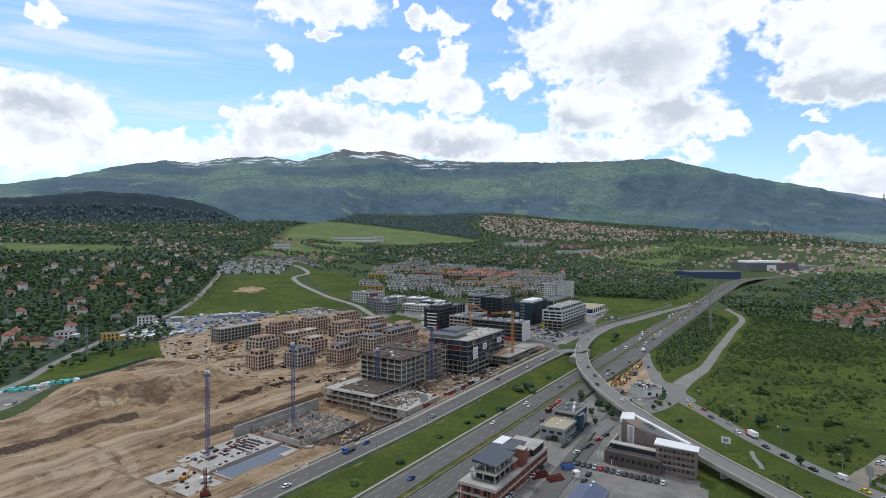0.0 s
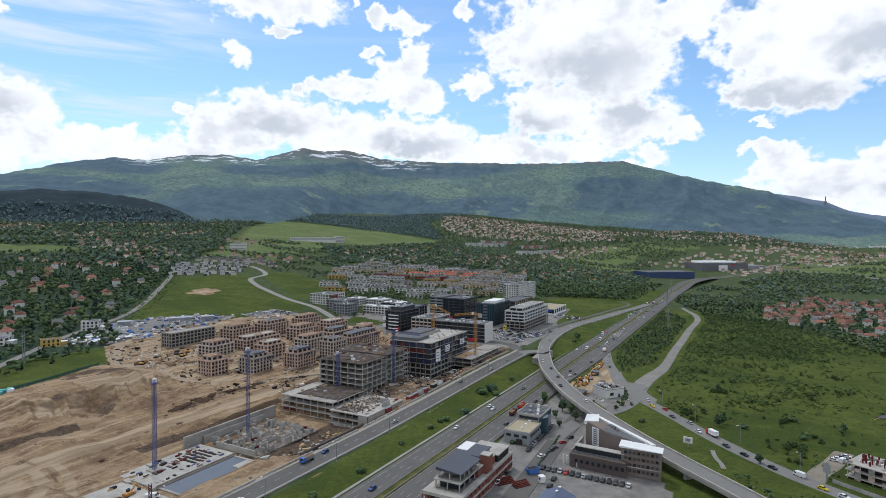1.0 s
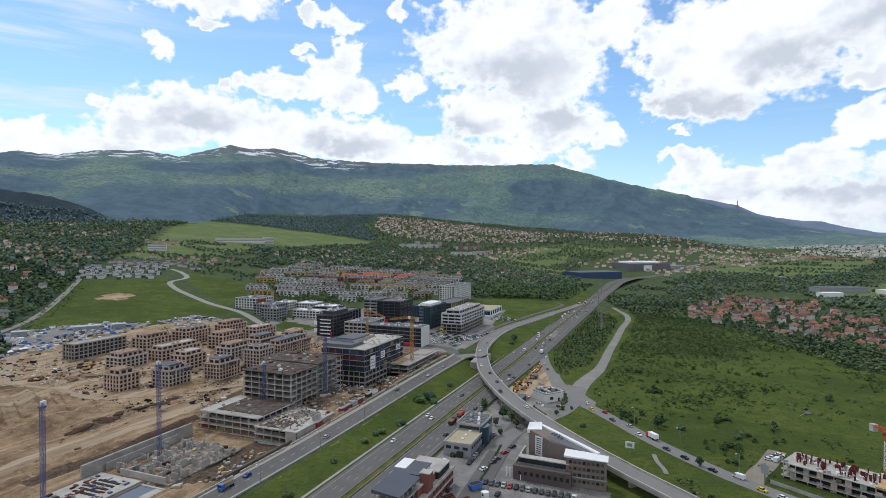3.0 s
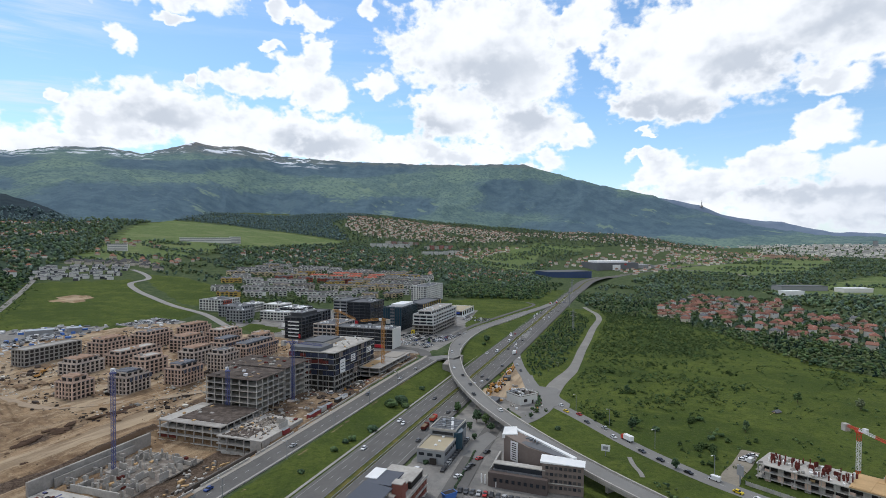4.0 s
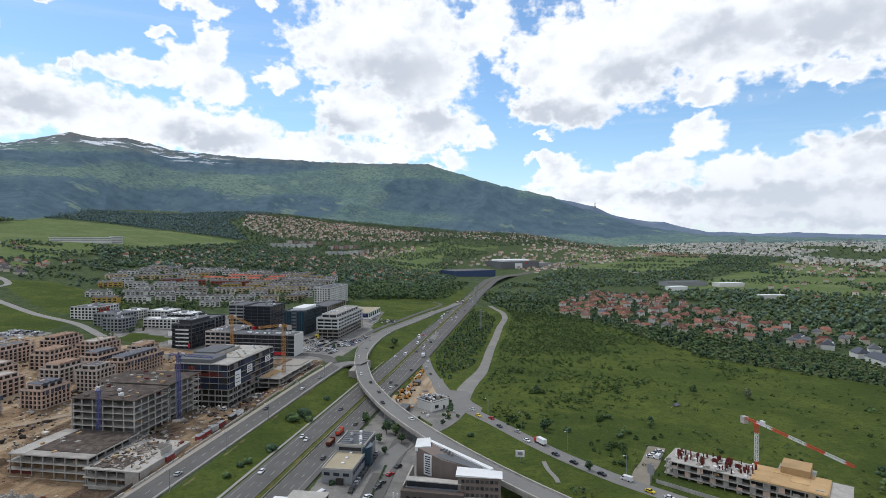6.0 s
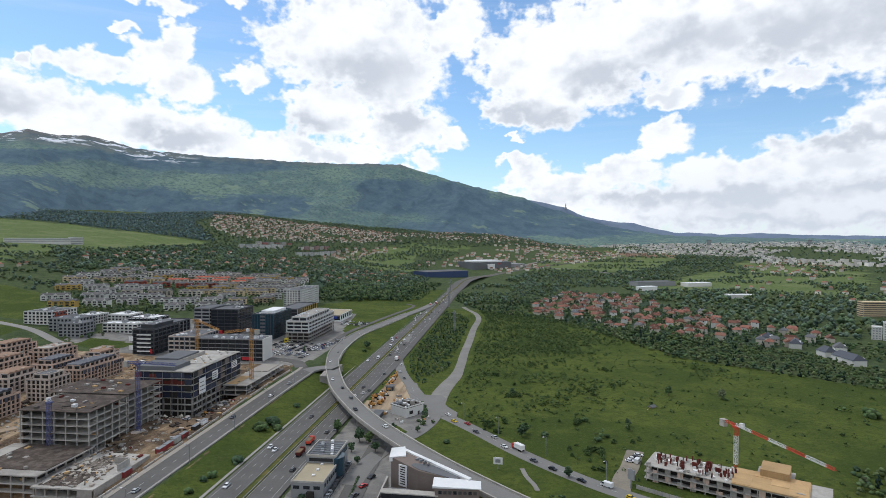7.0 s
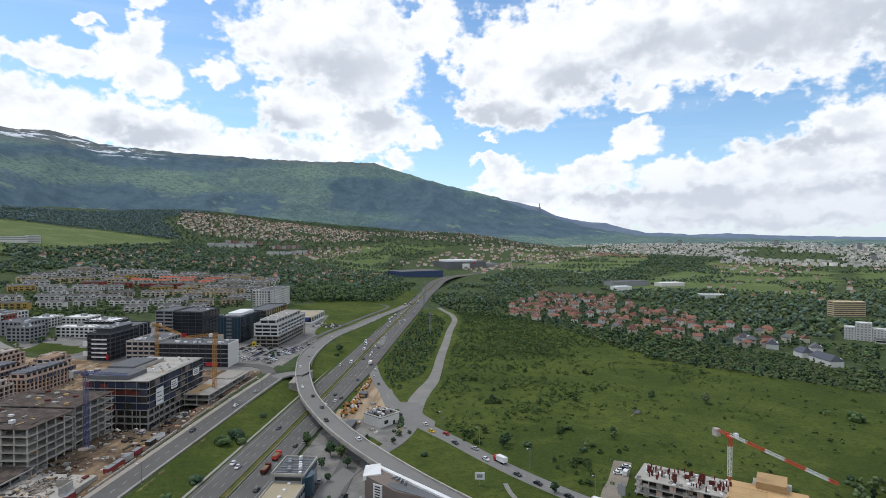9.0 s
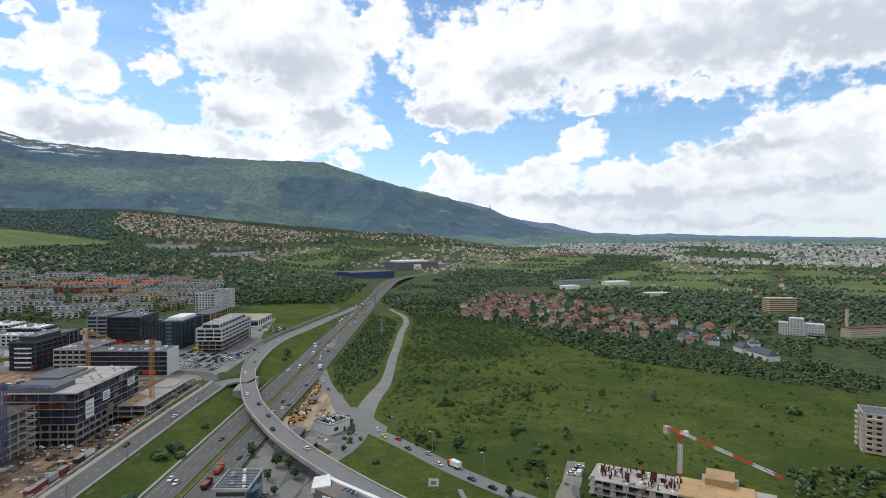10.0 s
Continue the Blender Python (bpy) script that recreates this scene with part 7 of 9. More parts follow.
HOUSES = [house("two-storey house with red tiled hip roof among trees", 11, 9, 6.2, 2.8, plaster, tile_red, 3.0),
          house("house with cream walls and red tiled roof among trees", 13, 10, 6.0, 3.2, plaster_cream, tile_red, 2.0, True),
          house("tall house with white walls and orange-red roof", 10, 10, 8.6, 3.0, white_wall, tile_red, 3.2),
          house("house with pale walls and brown tiled roof", 12, 9, 5.8, 3.0, plaster, tile_brown, 0.6),
          house("low house with red roof and side wing", 14, 8, 4.2, 2.6, white_wall, tile_red, 1.5, True),
          house("house with grey walls and dark roof among trees", 11, 10, 6.4, 3.0, plaster, roof_grey, 2.4)]
VILLAGE = [(492, 770), (512, 690), (540, 572), (560, 500), (590, 446), (640, 425), (712, 455), (745, 590), (800, 780), (890, 960), (790, 1040), (640, 930)]
LEFT_HOMES = [(-330, 420), (-335, 640), (-430, 1050), (-700, 1050), (-620, 640), (-480, 420)]
SPOTS = []  # plan places that trees keep clear of: x, y, radius


used = set()


def settle(poly, spacing, seed, group, keep=1.0, weights=(4, 3, 3, 2, 3, 1)):
    rng_ = random.Random(seed)
    for x, y in zip(*scatter(poly, spacing, seed, 0.3, 25)):
        if rng_.random() > keep:
            continue
        k = rng_.choices(range(6), weights)[0]
        tn = rng_.choice([0, 90, 180, 270]) + rng_.uniform(-14, 14) + 30
        m = pose(x, y, ground_z(x, y), 0, 0, tn)
        if k not in used:
            HOUSES[k].matrix_world = m
            HOUSES[k]["group"] = group
            used.add(k)
        else:
            ob = copy_thing(HOUSES[k], m)
            ob["group"] = group
        SPOTS.append((x, y, 6.0))


settle(VILLAGE, 24, 3, "village houses", 0.72, (3, 3, 2, 5, 2, 3))
settle([(-338, 390), (-330, 480), (-350, 560), (-440, 540), (-490, 420), (-430, 362)], 30, 6, "hillside houses", 0.8, (3, 2, 2, 4, 2, 3))
settle(LEFT_HOMES, 46, 5, "hillside houses", 0.75, (2, 2, 3, 4, 2, 4))

# houses that stand out
for x, y, tn, lx, ly, n, w_, label in ((-322, 588, 20, 16, 12, 3, white_wall, "white modern house with flat roofs beside the lane"), (-318, 520, 35, 15, 10, 2, plaster_yellow, "ochre house with low roof near the meadow"),
                                       (-362, 520, 10, 13, 11, 2, white_wall, "white house with grey roof among trees")):
    th = thing("villa", label, "house", x, y, ground_z(x, y), tn)
    facade(th, lx, ly, n, 3.0, glass_dark, w_, w_, 4.0, 1.8, 1.2, 0.3, roof=roof_grey, parapet=0.5)
    bar("annex", th, lx, lx + 5, 2, ly - 1, -1, 3.2, w_), bar("annex_roof", th, lx - 0.1, lx + 5.2, 1.8, ly - 0.8, 3.2, 3.4, roof_white)
    SPOTS.append((x + 4, y + 6, 14.0))
for x, y, tn, lx, ly, roof in ((585, 352, 62, 30, 13, roof_blue), (604, 388, 62, 14, 12, roof_blue), (616, 430, 30, 14, 12, roof_blue), (640, 398, 40, 11, 11, roof_grey), (625, 470, 20, 12, 11, roof_blue)):
    th = thing("house", "large white house with steep blue-grey roof", "house", x, y, ground_z(x, y), tn, "blue-roofed houses")
    bar("wall", th, 0, lx, 0, ly, -2, 5.5, white_wall)
    part("roof", roof_mesh("roof", lx, ly, 5.0, roof, 0.5, 3.0), th, 0, 0, 5.7)
    for k in range(int(lx / 4)):
        bar("window", th, 1 + 4 * k, 2.4 + 4 * k, -0.1, 0.0, 1.0, 2.6, glass_dark), bar("dormer", th, 1.4 + 4 * k, 3.0 + 4 * k, 1.0, 3.6, 6.0, 8.0, roof_white)
    SPOTS.append((x, y, 16.0))

# terraces of townhouses
terrace_tile = mat("terrace_tile", (0.36, 0.105, 0.070), 0.85, 0.25, 0.15, 1.2)
def terrace(x, y, tn, units, wall, roof, label):
    """A row of gable-fronted townhouses: stepped walls, one roof with a cross gable for each house, chimney stacks."""
    U, D_, H = 6.4, 9.5, 6.6
    L = units * U
    v, f = boxes([(0, L, 0, D_, -3, H)] + [(U * k + 0.9, U * k + 5.5, -0.9, 0.0, -3, H + 0.2) for k in range(0, units, 2)])
    me = bpy.data.meshes.new("wall")
    gables = []
    f = list(f)
    for k in range(0, units, 2):
        n = len(v) + len(gables)
        gables += [(U * k + 0.9, -0.9, H + 0.2), (U * k + 5.5, -0.9, H + 0.2), (U * k + 3.2, -0.9, H + 1.7)]
        f.append((n, n + 1, n + 2))
    me.from_pydata([tuple(q) for q in v] + gables, [], [tuple(int(i) for i in q) for q in f])
    me.materials.append(wall)
    me.update()
    th = tagged(new("townhouse", me), label, "townhouses", "townhouse rows")
    th.matrix_world = pose(x, y, ground_z(x, y), 0, 0, tn)
    rv, rf = gable(L, D_, 2.5, 0.3, 0.5)
    for k in range(0, units, 2):
        n = len(rv)
        rv = rv + [(U * k + 0.6, -1.15, 0.0), (U * k + 3.2, -1.15, 1.75), (U * k + 3.2, 2.6, 1.75), (U * k + 0.6, 0.2, 0.05), (U * k + 5.8, -1.15, 0.0), (U * k + 5.8, 0.2, 0.05)]
        rf = rf + [(n, n + 1, n + 2, n + 3), (n + 4, n + 5, n + 2, n + 1)]
    me = bpy.data.meshes.new("roof")
    me.from_pydata(rv, [], [tuple(dict.fromkeys(q)) for q in rf])
    me.materials.append(roof)
    me.update()
    part("roof", me, th, 0, 0, H + 0.1)
    chim = box_mesh(0.7, 1.4, 2.0, roof_white, "chimney")
    for k in range(1, units + 1, 3):
        part("chimney", chim, th, U * k - 0.1, 4.2, H + 1.6)
    win = mesh_of("window", *boxes([(1.5, 4.9, -1.0, -0.02, 0.6, 2.6), (1.5, 3.0, -1.0, -0.02, 3.7, 5.5), (3.4, 4.9, -1.0, -0.02, 3.7, 5.5)]), glass_dark) if "window_set" not in BOX else BOX["window_set"]
    BOX["window_set"] = win
    for k in range(units):
        part("window", win, th, U * k, 0, 0)
        SPOTS.append((x + math.cos(radians(tn)) * U * (k + 0.5), y + math.sin(radians(tn)) * U * (k + 0.5) + 4, 6.5))
    return th


rng = random.Random(21)
for r_ in range(10):
    y0 = 850 + 43 * r_
    paint = rng.choices([white_wall, plaster_cream, plaster_yellow, plaster_red, plaster], [8, 3, 2, 0.7, 2])[0]
    for c_ in range(12):
        x, y = -136 + 35 * c_ + (r_ % 2) * 14 + rng.uniform(-4, 4), y0 + 5 * c_ + rng.uniform(-5, 5)
        if not inside(x + 14, y, TOWN):
            continue
        if (r_ == 0 and c_ < 4) or rng.random() < 0.1:
            continue
        if rng.random() < 0.45:
            paint = rng.choices([white_wall, plaster_cream, plaster_yellow, plaster_red, plaster], [8, 3, 2, 0.7, 2])[0]
        w_, ro = paint, roof_slate
        if r_ in (6, 7) and c_ in (4, 5, 6, 7):
            w_, ro = plaster, terrace_tile
        terrace(x, y, 9 + rng.uniform(-8, 8) + rng.choice([0, 0, -28]), rng.choice([4, 5, 5]), w_, ro, "row of gable-fronted townhouses with %s roof" % ("red tiled" if ro is terrace_tile else "dark slate"))

# modern white houses above the meadow
rng = random.Random(33)
cube_home = thing("modern_house", "white and dark grey cubic house in a dense estate", "house", -380, 1000, ground_z(-380, 1000), 15, "white estate houses")
bar("wall", cube_home, 0, 9, 0, 8, -3, 4.4, white_wall), bar("roof", cube_home, -0.3, 9.3, -0.3, 8.3, 4.4, 4.8, roof_grey), bar("dark_panel", cube_home, 0.6, 4.2, -0.1, -0.02, 0.4, 4.0, cladding_dark)
bar("garage", cube_home, 9, 12, 0, 6, -3, 2.4, cladding_dark)
ESTATE = [(-396, 990), (-284, 1026), (-322, 1172), (-440, 1130)]
for x, y in zip(*scatter(ESTATE, 16.5, 8, 0.16, 16)):
    copy_thing(cube_home, pose(x, y, ground_z(x, y), 0, 0, 15 + rng.choice([0, 90, 180, 270])))
    SPOTS.append((x, y, 8.0))

# big buildings further off
def far_hall(name, label, category, x, y, tn, L, Wd, h, wall, roof, band=None, windows=None, n=0):
    th = thing(name, label, category, x, y, ground_z(x, y), tn)
    bar("wall", th, 0, L, 0, Wd, -6, h, wall), bar("roof", th, -0.3, L + 0.3, -0.3, Wd + 0.3, h, h + 0.7, roof)
    if band:
        bar("fascia", th, -0.2, L + 0.2, -0.25, -0.02, h * 0.5, h * 0.9, band), bar("fascia", th, -0.25, -0.02, 0.1, Wd, h * 0.5, h * 0.9, band)
    for k in range(n):
        z_ = (k + 0.3) * h / n
        bar("window_band", th, 0.6, L - 0.6, -0.12, -0.03, z_, z_ + h / n * 0.45, windows), bar("window_band", th, -0.12, -0.03, 0.6, Wd - 0.6, z_, z_ + h / n * 0.45, windows)
    SPOTS.append((x + L * 0.35 * math.cos(radians(tn)), y + L * 0.35 * math.sin(radians(tn)), L * 0.6))
    return th


far_hall("superstore", "long deep blue superstore hall with flat roof", "store", 695, 1565, 8, 150, 80, 15, mat("hall_blue", (0.026, 0.050, 0.125), 0.5, 0.2, 0.05, 0.5), roof_grey, MATS["hall_blue"])
mall = far_hall("shopping_mall", "dark grey shopping mall with white curved roof", "shopping mall", 985, 1806, 2, 165, 110, 26, mat("mall_grey", (0.115, 0.12, 0.13), 0.6, 0.3, 0.03, 0.3), roof_grey)
part("roof", prism_mesh("roof", [(12, 12), (130, 12), (150, 60), (140, 98), (20, 98), (6, 60)], 26.7, 32, roof_white), mall, label="white raised roof")
bar("entrance", mall, 60, 90, -3, 0, -4, 20, roof_white), bar("logo_panel", mall, 108, 116, -0.6, -0.1, 18, 24, sign_red, "plain red sign panel")
bar("side_hall", mall, 165, 235, 10, 90, -6, 18, grey_wall)
far_hall("school_building", "long white institutional building on the meadow", "building", -330, 1660, 12, 130, 16, 9, white_wall, roof_white, n=2, windows=grey_wall)
far_hall("school_building", "white block above the long building", "building", -210, 1705, 12, 30, 16, 17, white_wall, roof_white, n=4, windows=grey_wall)
far_hall("white_block", "plain white block on the meadow edge", "building", -420, 1390, 12, 38, 14, 15, white_wall, roof_grey, n=4, windows=grey_wall)
rng = random.Random(61)
for x0, y0, n_, dx_, dy_ in ((228, 2072, 7, 24, 16), (408, 2012, 7, 24, 17), (300, 2190, 6, 24, 10), (450, 2170, 6, 22, 12)):
    for i in range(n_):
        far_hall("apartment_block", "pale apartment block in front of the hillside town", "apartment building", x0 + dx_ * i, y0 + dy_ * i, 14, 17, 13, rng.uniform(11, 16), white_wall if x0 < 440 and y0 < 2150 else plaster_red if i % 2 else plaster, roof_grey, n=4, windows=grey_wall)
for x, y, lx, n_, label in ((771, 441, 10.5, 5, "white five-storey hospital wing among trees"), (776, 431, 16, 7, "tall white hospital block with rows of windows"), (785, 417, 21, 5, "white hospital wing with long window rows")):
    th = thing("hospital", label, "hospital", x, y, ground_z(x, y), -64, "hospital blocks")
    facade(th, lx, 13, n_, 3.0, grey_wall, white_wall, white_wall, 3.6, 1.5, 1.4, 0.3, roof=roof_white)
    SPOTS.append((x + 5, y - 10, 18.0))
far_hall("hospital_porch", "low white hospital entrance hall", "hospital", 776, 410, -64, 20, 7, 4.0, white_wall, roof_grey, n=1, windows=glass_dark)
far_hall("apartment_block", "sand-coloured block with long balconies", "apartment building", 985, 558, -30, 50, 16, 23, plaster_cream, plaster_cream, n=7, windows=concrete_dark)
lr = far_hall("long_building", "long pale building with red tiled roof and chimney", "building", 814, 377, -20, 90, 14, 12, plaster_cream, tile_red, n=4, windows=grey_wall)
bar("chimney", lr, 12, 14.5, 16, 18.5, -4, 34, brick)
far_hall("white_tent_hall", "bright white low hall roof among trees", "hall", 1000, 1030, -8, 44, 22, 9, roof_white, roof_white)
far_hall("white_hall", "long low white warehouse", "warehouse", 1030, 828, -28, 52, 18, 8, white_wall, roof_white)
far_hall("warehouse", "grey low warehouse group", "warehouse", 1080, 1120, -12, 110, 40, 11, grey_wall, roof_grey)
far_hall("warehouse", "pale low warehouse beside parked cars", "warehouse", 1190, 1060, -12, 70, 30, 9, white_wall, roof_white)
pale_pink = mat("pale_pink", (0.50, 0.43, 0.40), 0.85, 0.12, 0.1, 0.9)
fl = thing("apartment_tower", "eight-storey pale apartment block with balconies", "apartment building", 368, 209, -6.0, -62)
facade(fl, 44, 17, 8, 2.9, glass_dark, pale_pink, pale_pink, 4.2, 1.9, 1.2, 0.5, roof=roof_grey)
for k in range(8):
    bar("balcony", fl, 1.5, 8.5, -1.7, -0.1, 2.9 * k + 0.2, 2.9 * k + 1.2, plaster_cream), bar("balcony", fl, 14, 26, -1.7, -0.1, 2.9 * k + 0.2, 2.9 * k + 1.2, plaster_cream), bar("balcony", fl, -1.5, -0.1, 9, 15, 2.9 * k + 0.2, 2.9 * k + 1.2, plaster_cream)
SPOTS.append((368, 196, 30.0))


# houses too far to tell apart
def far_houses(name, label, x, y, seed, walls, roofs, size=(8, 13), rise=3.0, high=(4, 8), flat=False, mats=None):
    rng_ = np.random.default_rng(seed)
    n = len(x)
    lx, ly, h, tn = rng_.uniform(*size, n), rng_.uniform(*size, n) * 0.8, rng_.uniform(*high, n), rng_.uniform(0, np.pi, n)
    z = land(x, y)
    c, s_ = np.cos(tn), np.sin(tn)

    def put(vx, vy, vz):
        px, py = (vx - 0.5) * lx[:, None], (vy - 0.5) * ly[:, None]
        return np.stack([x[:, None] + px * c[:, None] - py * s_[:, None], y[:, None] + px * s_[:, None] + py * c[:, None], vz], -1)

    bz = z[:, None] - 4 + CUBE_V[None, :, 2] * (h + 4)[:, None]
    wv = put(CUBE_V[None, :, 0] + 0 * bz, CUBE_V[None, :, 1] + 0 * bz, bz)
    wf = (CUBE_F[None] + 8 * np.arange(n)[:, None, None]).reshape(-1, 4)
    th = tagged(new(name, mesh_of(name, wv.reshape(-1, 3), wf, walls)), label, "houses", "", "stuff")
    rx, ry = np.array([-0.06, 1.06, 1.06, -0.06, 0.2, 0.8]), np.array([-0.06, -0.06, 1.06, 1.06, 0.5, 0.5])
    up = np.array([0, 0, 0, 0, 1, 1.0])
    if flat:
        rx, ry = np.array([-0.03, 1.03, 1.03, -0.03, 0.0, 1.0]), np.array([-0.03, -0.03, 1.03, 1.03, 0.5, 0.5])
    rz = (z + h)[:, None] + 0.1 + up[None] * (0.4 if flat else rise)
    rv = put(rx[None] + 0 * rz, ry[None] + 0 * rz, rz)
    quads = np.array([(0, 1, 5, 4), (2, 3, 4, 5)])
    tris = np.array([(1, 2, 5), (3, 0, 4)])
    k6 = 6 * np.arange(n)[:, None, None]
    rf = (quads[None] + k6).reshape(-1, 4)
    tf = (tris[None] + k6).reshape(-1, 3)
    tf = np.concatenate([tf, tf[:, 2:3]], 1)
    me = bpy.data.meshes.new(name + "_roofs")
    me.from_pydata(rv.reshape(-1, 3).tolist(), [], rf.tolist() + [t[:3].tolist() for t in tf])
    me.materials.append(roofs)
    me.update()
    ro = new("roofs", me)
    ro.parent = th
    ro["kind"] = "stuff"


far_wall = mat("far_wall", (0.56, 0.53, 0.47), 0.9, 0.15, 0.02, 0.2, islands=0.35)
far_roof = mat("far_roof", (0.250, 0.128, 0.092), 0.9, 0.2, 0.02, 0.2, islands=0.45)
far_grey = mat("far_grey", (0.36, 0.35, 0.345), 0.9, 0.2, 0.02, 0.2, islands=0.4)
x, y = scatter([(-480, 420), (-620, 640), (-700, 1050), (-430, 1050), (-560, 1560), (-650, 2100), (-1700, 2000), (-1100, 900), (-700, 420)], 30, 51, 0.5)
k = (lumps(x, y, 95.0, 3.0) + 0.35 * lumps(x, y, 30.0, 1.0) > 0.12) & ~inside(x, y, LEFT_FIELD)
x, y = x[k], y[k]
far_houses("far_houses", "scattered red-roofed houses in the hillside wood", x, y, 1, far_wall, far_roof, size=(6, 11), high=(3, 6), rise=2.4)
x, y = scatter([(-100, 1290), (110, 1400), (300, 1260), (520, 1320), (640, 1600), (420, 1950), (150, 1900), (-180, 1480)], 44, 52, 0.5)
k = lumps(x, y, 55.0, 5.0) > -0.25
x, y = x[k], y[k]
far_houses("far_houses", "red-roofed houses among trees beyond the townhouses", x, y, 2, far_wall, far_roof, size=(7, 12), high=(3, 6))
x, y = scatter([(158, 2490), (246, 2312), (593, 2393), (958, 2519), (1107, 2836), (642, 3028), (210, 2938)], 26, 53, 0.5)
k = lumps(x, y, 120.0, 2.0) > -0.7
x, y = x[k], y[k]
far_houses("far_houses", "dense red-roofed hillside town far away", x, y, 3, far_wall, far_roof, size=(7, 13), high=(4, 8), rise=2.4)
x, y = scatter([(958, 2519), (1450, 2350), (2200, 2600), (3000, 3300), (2300, 3600), (1500, 3100), (1107, 2836)], 40, 54, 0.5)
k = lumps(x, y, 110.0, 3.0) > -0.1
x, y = x[k], y[k]
far_houses("far_houses", "far suburbs with red roofs along the mountain's foot", x, y, 4, far_wall, far_roof, size=(7, 13), high=(4, 8), rise=2.4)
x, y = scatter([(1000, 800), (1250, 640), (1750, 820), (1800, 1100), (1250, 980)], 110, 55, 0.5)
far_houses("far_houses", "scattered houses in the far fields", x, y, 5, far_wall, far_roof)
x, y = scatter([(1700, 1050), (2100, 1150), (2300, 1500), (1800, 1420)], 52, 56, 0.5)
far_houses("far_houses", "village of pale houses on the plain", x, y, 6, far_wall, far_roof)
x, y = scatter([(-430, 1190), (-300, 1190), (-235, 1080), (-130, 1010), (-130, 1260), (-60, 1290), (-150, 1500), (-219, 1500), (-130, 1640), (-560, 1620)], 36, 60, 0.5)
k = lumps(x, y, 70.0, 6.0) > 0.35
far_houses("far_houses", "pale houses on the high meadow beyond the estate", x[k], y[k], 11, plaster, far_roof, size=(7, 11), high=(3, 5))
x, y = scatter([(-430, 1160), (-300, 1170), (-240, 1110), (-300, 1230), (-430, 1220)], 15, 61, 0.4)
far_houses("far_houses", "grey row houses with dark roofs behind the white estate", x, y, 12, plaster, roof_slate, size=(7, 11), high=(3, 5))
x, y = scatter([(760, 1900), (1100, 2150), (1500, 2350), (2000, 2500), (2100, 2150), (1600, 1900), (1250, 1750), (1020, 1640), (1060, 1900)], 40, 62, 0.5)
k = lumps(x, y, 90.0, 4.0) > -0.35
far_houses("far_houses", "pale houses with red roofs scattered over the far plain", x[k], y[k], 13, far_wall, far_roof, size=(8, 14), high=(4, 8))
x, y = scatter([(480, 1960), (640, 2040), (900, 2330), (700, 2320), (520, 2130)], 34, 63, 0.5)
far_houses("far_houses", "pale houses at the foot of the hillside town", x, y, 14, far_wall, far_roof, size=(8, 14), high=(4, 8))
x, y = scatter([(1600, 620), (1900, 900), (2350, 1100), (2300, 800), (1900, 560)], 46, 64, 0.5)
k = lumps(x, y, 80.0, 9.0) > 0.2
far_houses("far_houses", "pale houses scattered between woods on the plain", x[k], y[k], 15, far_wall, far_roof, size=(8, 14), high=(4, 8))
# the city on the plain
CITY = [(2050, 2300), (2300, 1750), (2350, 1150), (2500, 500), (4400, 900), (3900, 2400), (3000, 3600), (2500, 2900)]
x, y = scatter(CITY, 32, 57, 0.5)
k = lumps(x, y, 260.0, 2.0) > -0.35
far_houses("far_city", "pale apartment blocks of a city on the far plain", x[k], y[k], 7, mat("city_wall", (0.64, 0.60, 0.56), 0.9, 0.12, 0.01, 0.1, islands=0.35), far_grey, size=(7, 18), high=(4, 10), flat=True)
x, y = scatter([(2050, 1500), (2300, 1050), (2420, 800), (2550, 900), (2300, 1650)], 40, 58, 0.4)
far_houses("far_city", "row of tall pale apartment blocks at the city's edge", x, y, 8, MATS["city_wall"], far_grey, size=(9, 22), high=(6, 13), flat=True)
x, y = scatter([(1900, 2050), (2050, 1850), (2200, 2000), (2050, 2200)], 40, 59, 0.4)
far_houses("far_city", "reddish apartment blocks at the city's edge", x, y, 9, mat("city_red", (0.42, 0.29, 0.22), 0.9, 0.12, 0.01, 0.1, islands=0.3), far_roof, size=(9, 22), high=(5, 10), flat=True)
for x, y, h in ((2900, 2350, 32), (3150, 1500, 36), (2600, 1200, 24), (3300, 2000, 28)):
    th = thing("tower_block", "dark tower block rising above the far city", "tower", x, y, ground_z(x, y), 20)
    bar("wall", th, 0, 20, 0, 18, -5, h, grey_wall), bar("roof", th, -0.3, 20.3, -0.3, 18.3, h, h + 2, roof_grey)

# ---- trees and scrub ----
PHI = (1 + 5 ** 0.5) / 2
ICO_V = np.array([(-1, PHI, 0), (1, PHI, 0), (-1, -PHI, 0), (1, -PHI, 0), (0, -1, PHI), (0, 1, PHI), (0, -1, -PHI), (0, 1, -PHI), (PHI, 0, -1), (PHI, 0, 1), (-PHI, 0, -1), (-PHI, 0, 1)]) / (1 + PHI * PHI) ** 0.5
ICO_F = np.array([(0, 11, 5), (0, 5, 1), (0, 1, 7), (0, 7, 10), (0, 10, 11), (1, 5, 9), (5, 11, 4), (11, 10, 2), (10, 7, 6), (7, 1, 8),
                  (3, 9, 4), (3, 4, 2), (3, 2, 6), (3, 6, 8), (3, 8, 9), (4, 9, 5), (2, 4, 11), (6, 2, 10), (8, 6, 7), (9, 8, 1)])


OCT_V = np.array([(1, 0, 0), (0, 1, 0), (-1, 0, 0), (0, -1, 0), (0, 0, 1), (0, 0, -1)], float)
OCT_F = np.array([(0, 1, 4), (1, 2, 4), (2, 3, 4), (3, 0, 4), (1, 0, 5), (2, 1, 5), (3, 2, 5), (0, 3, 5)])


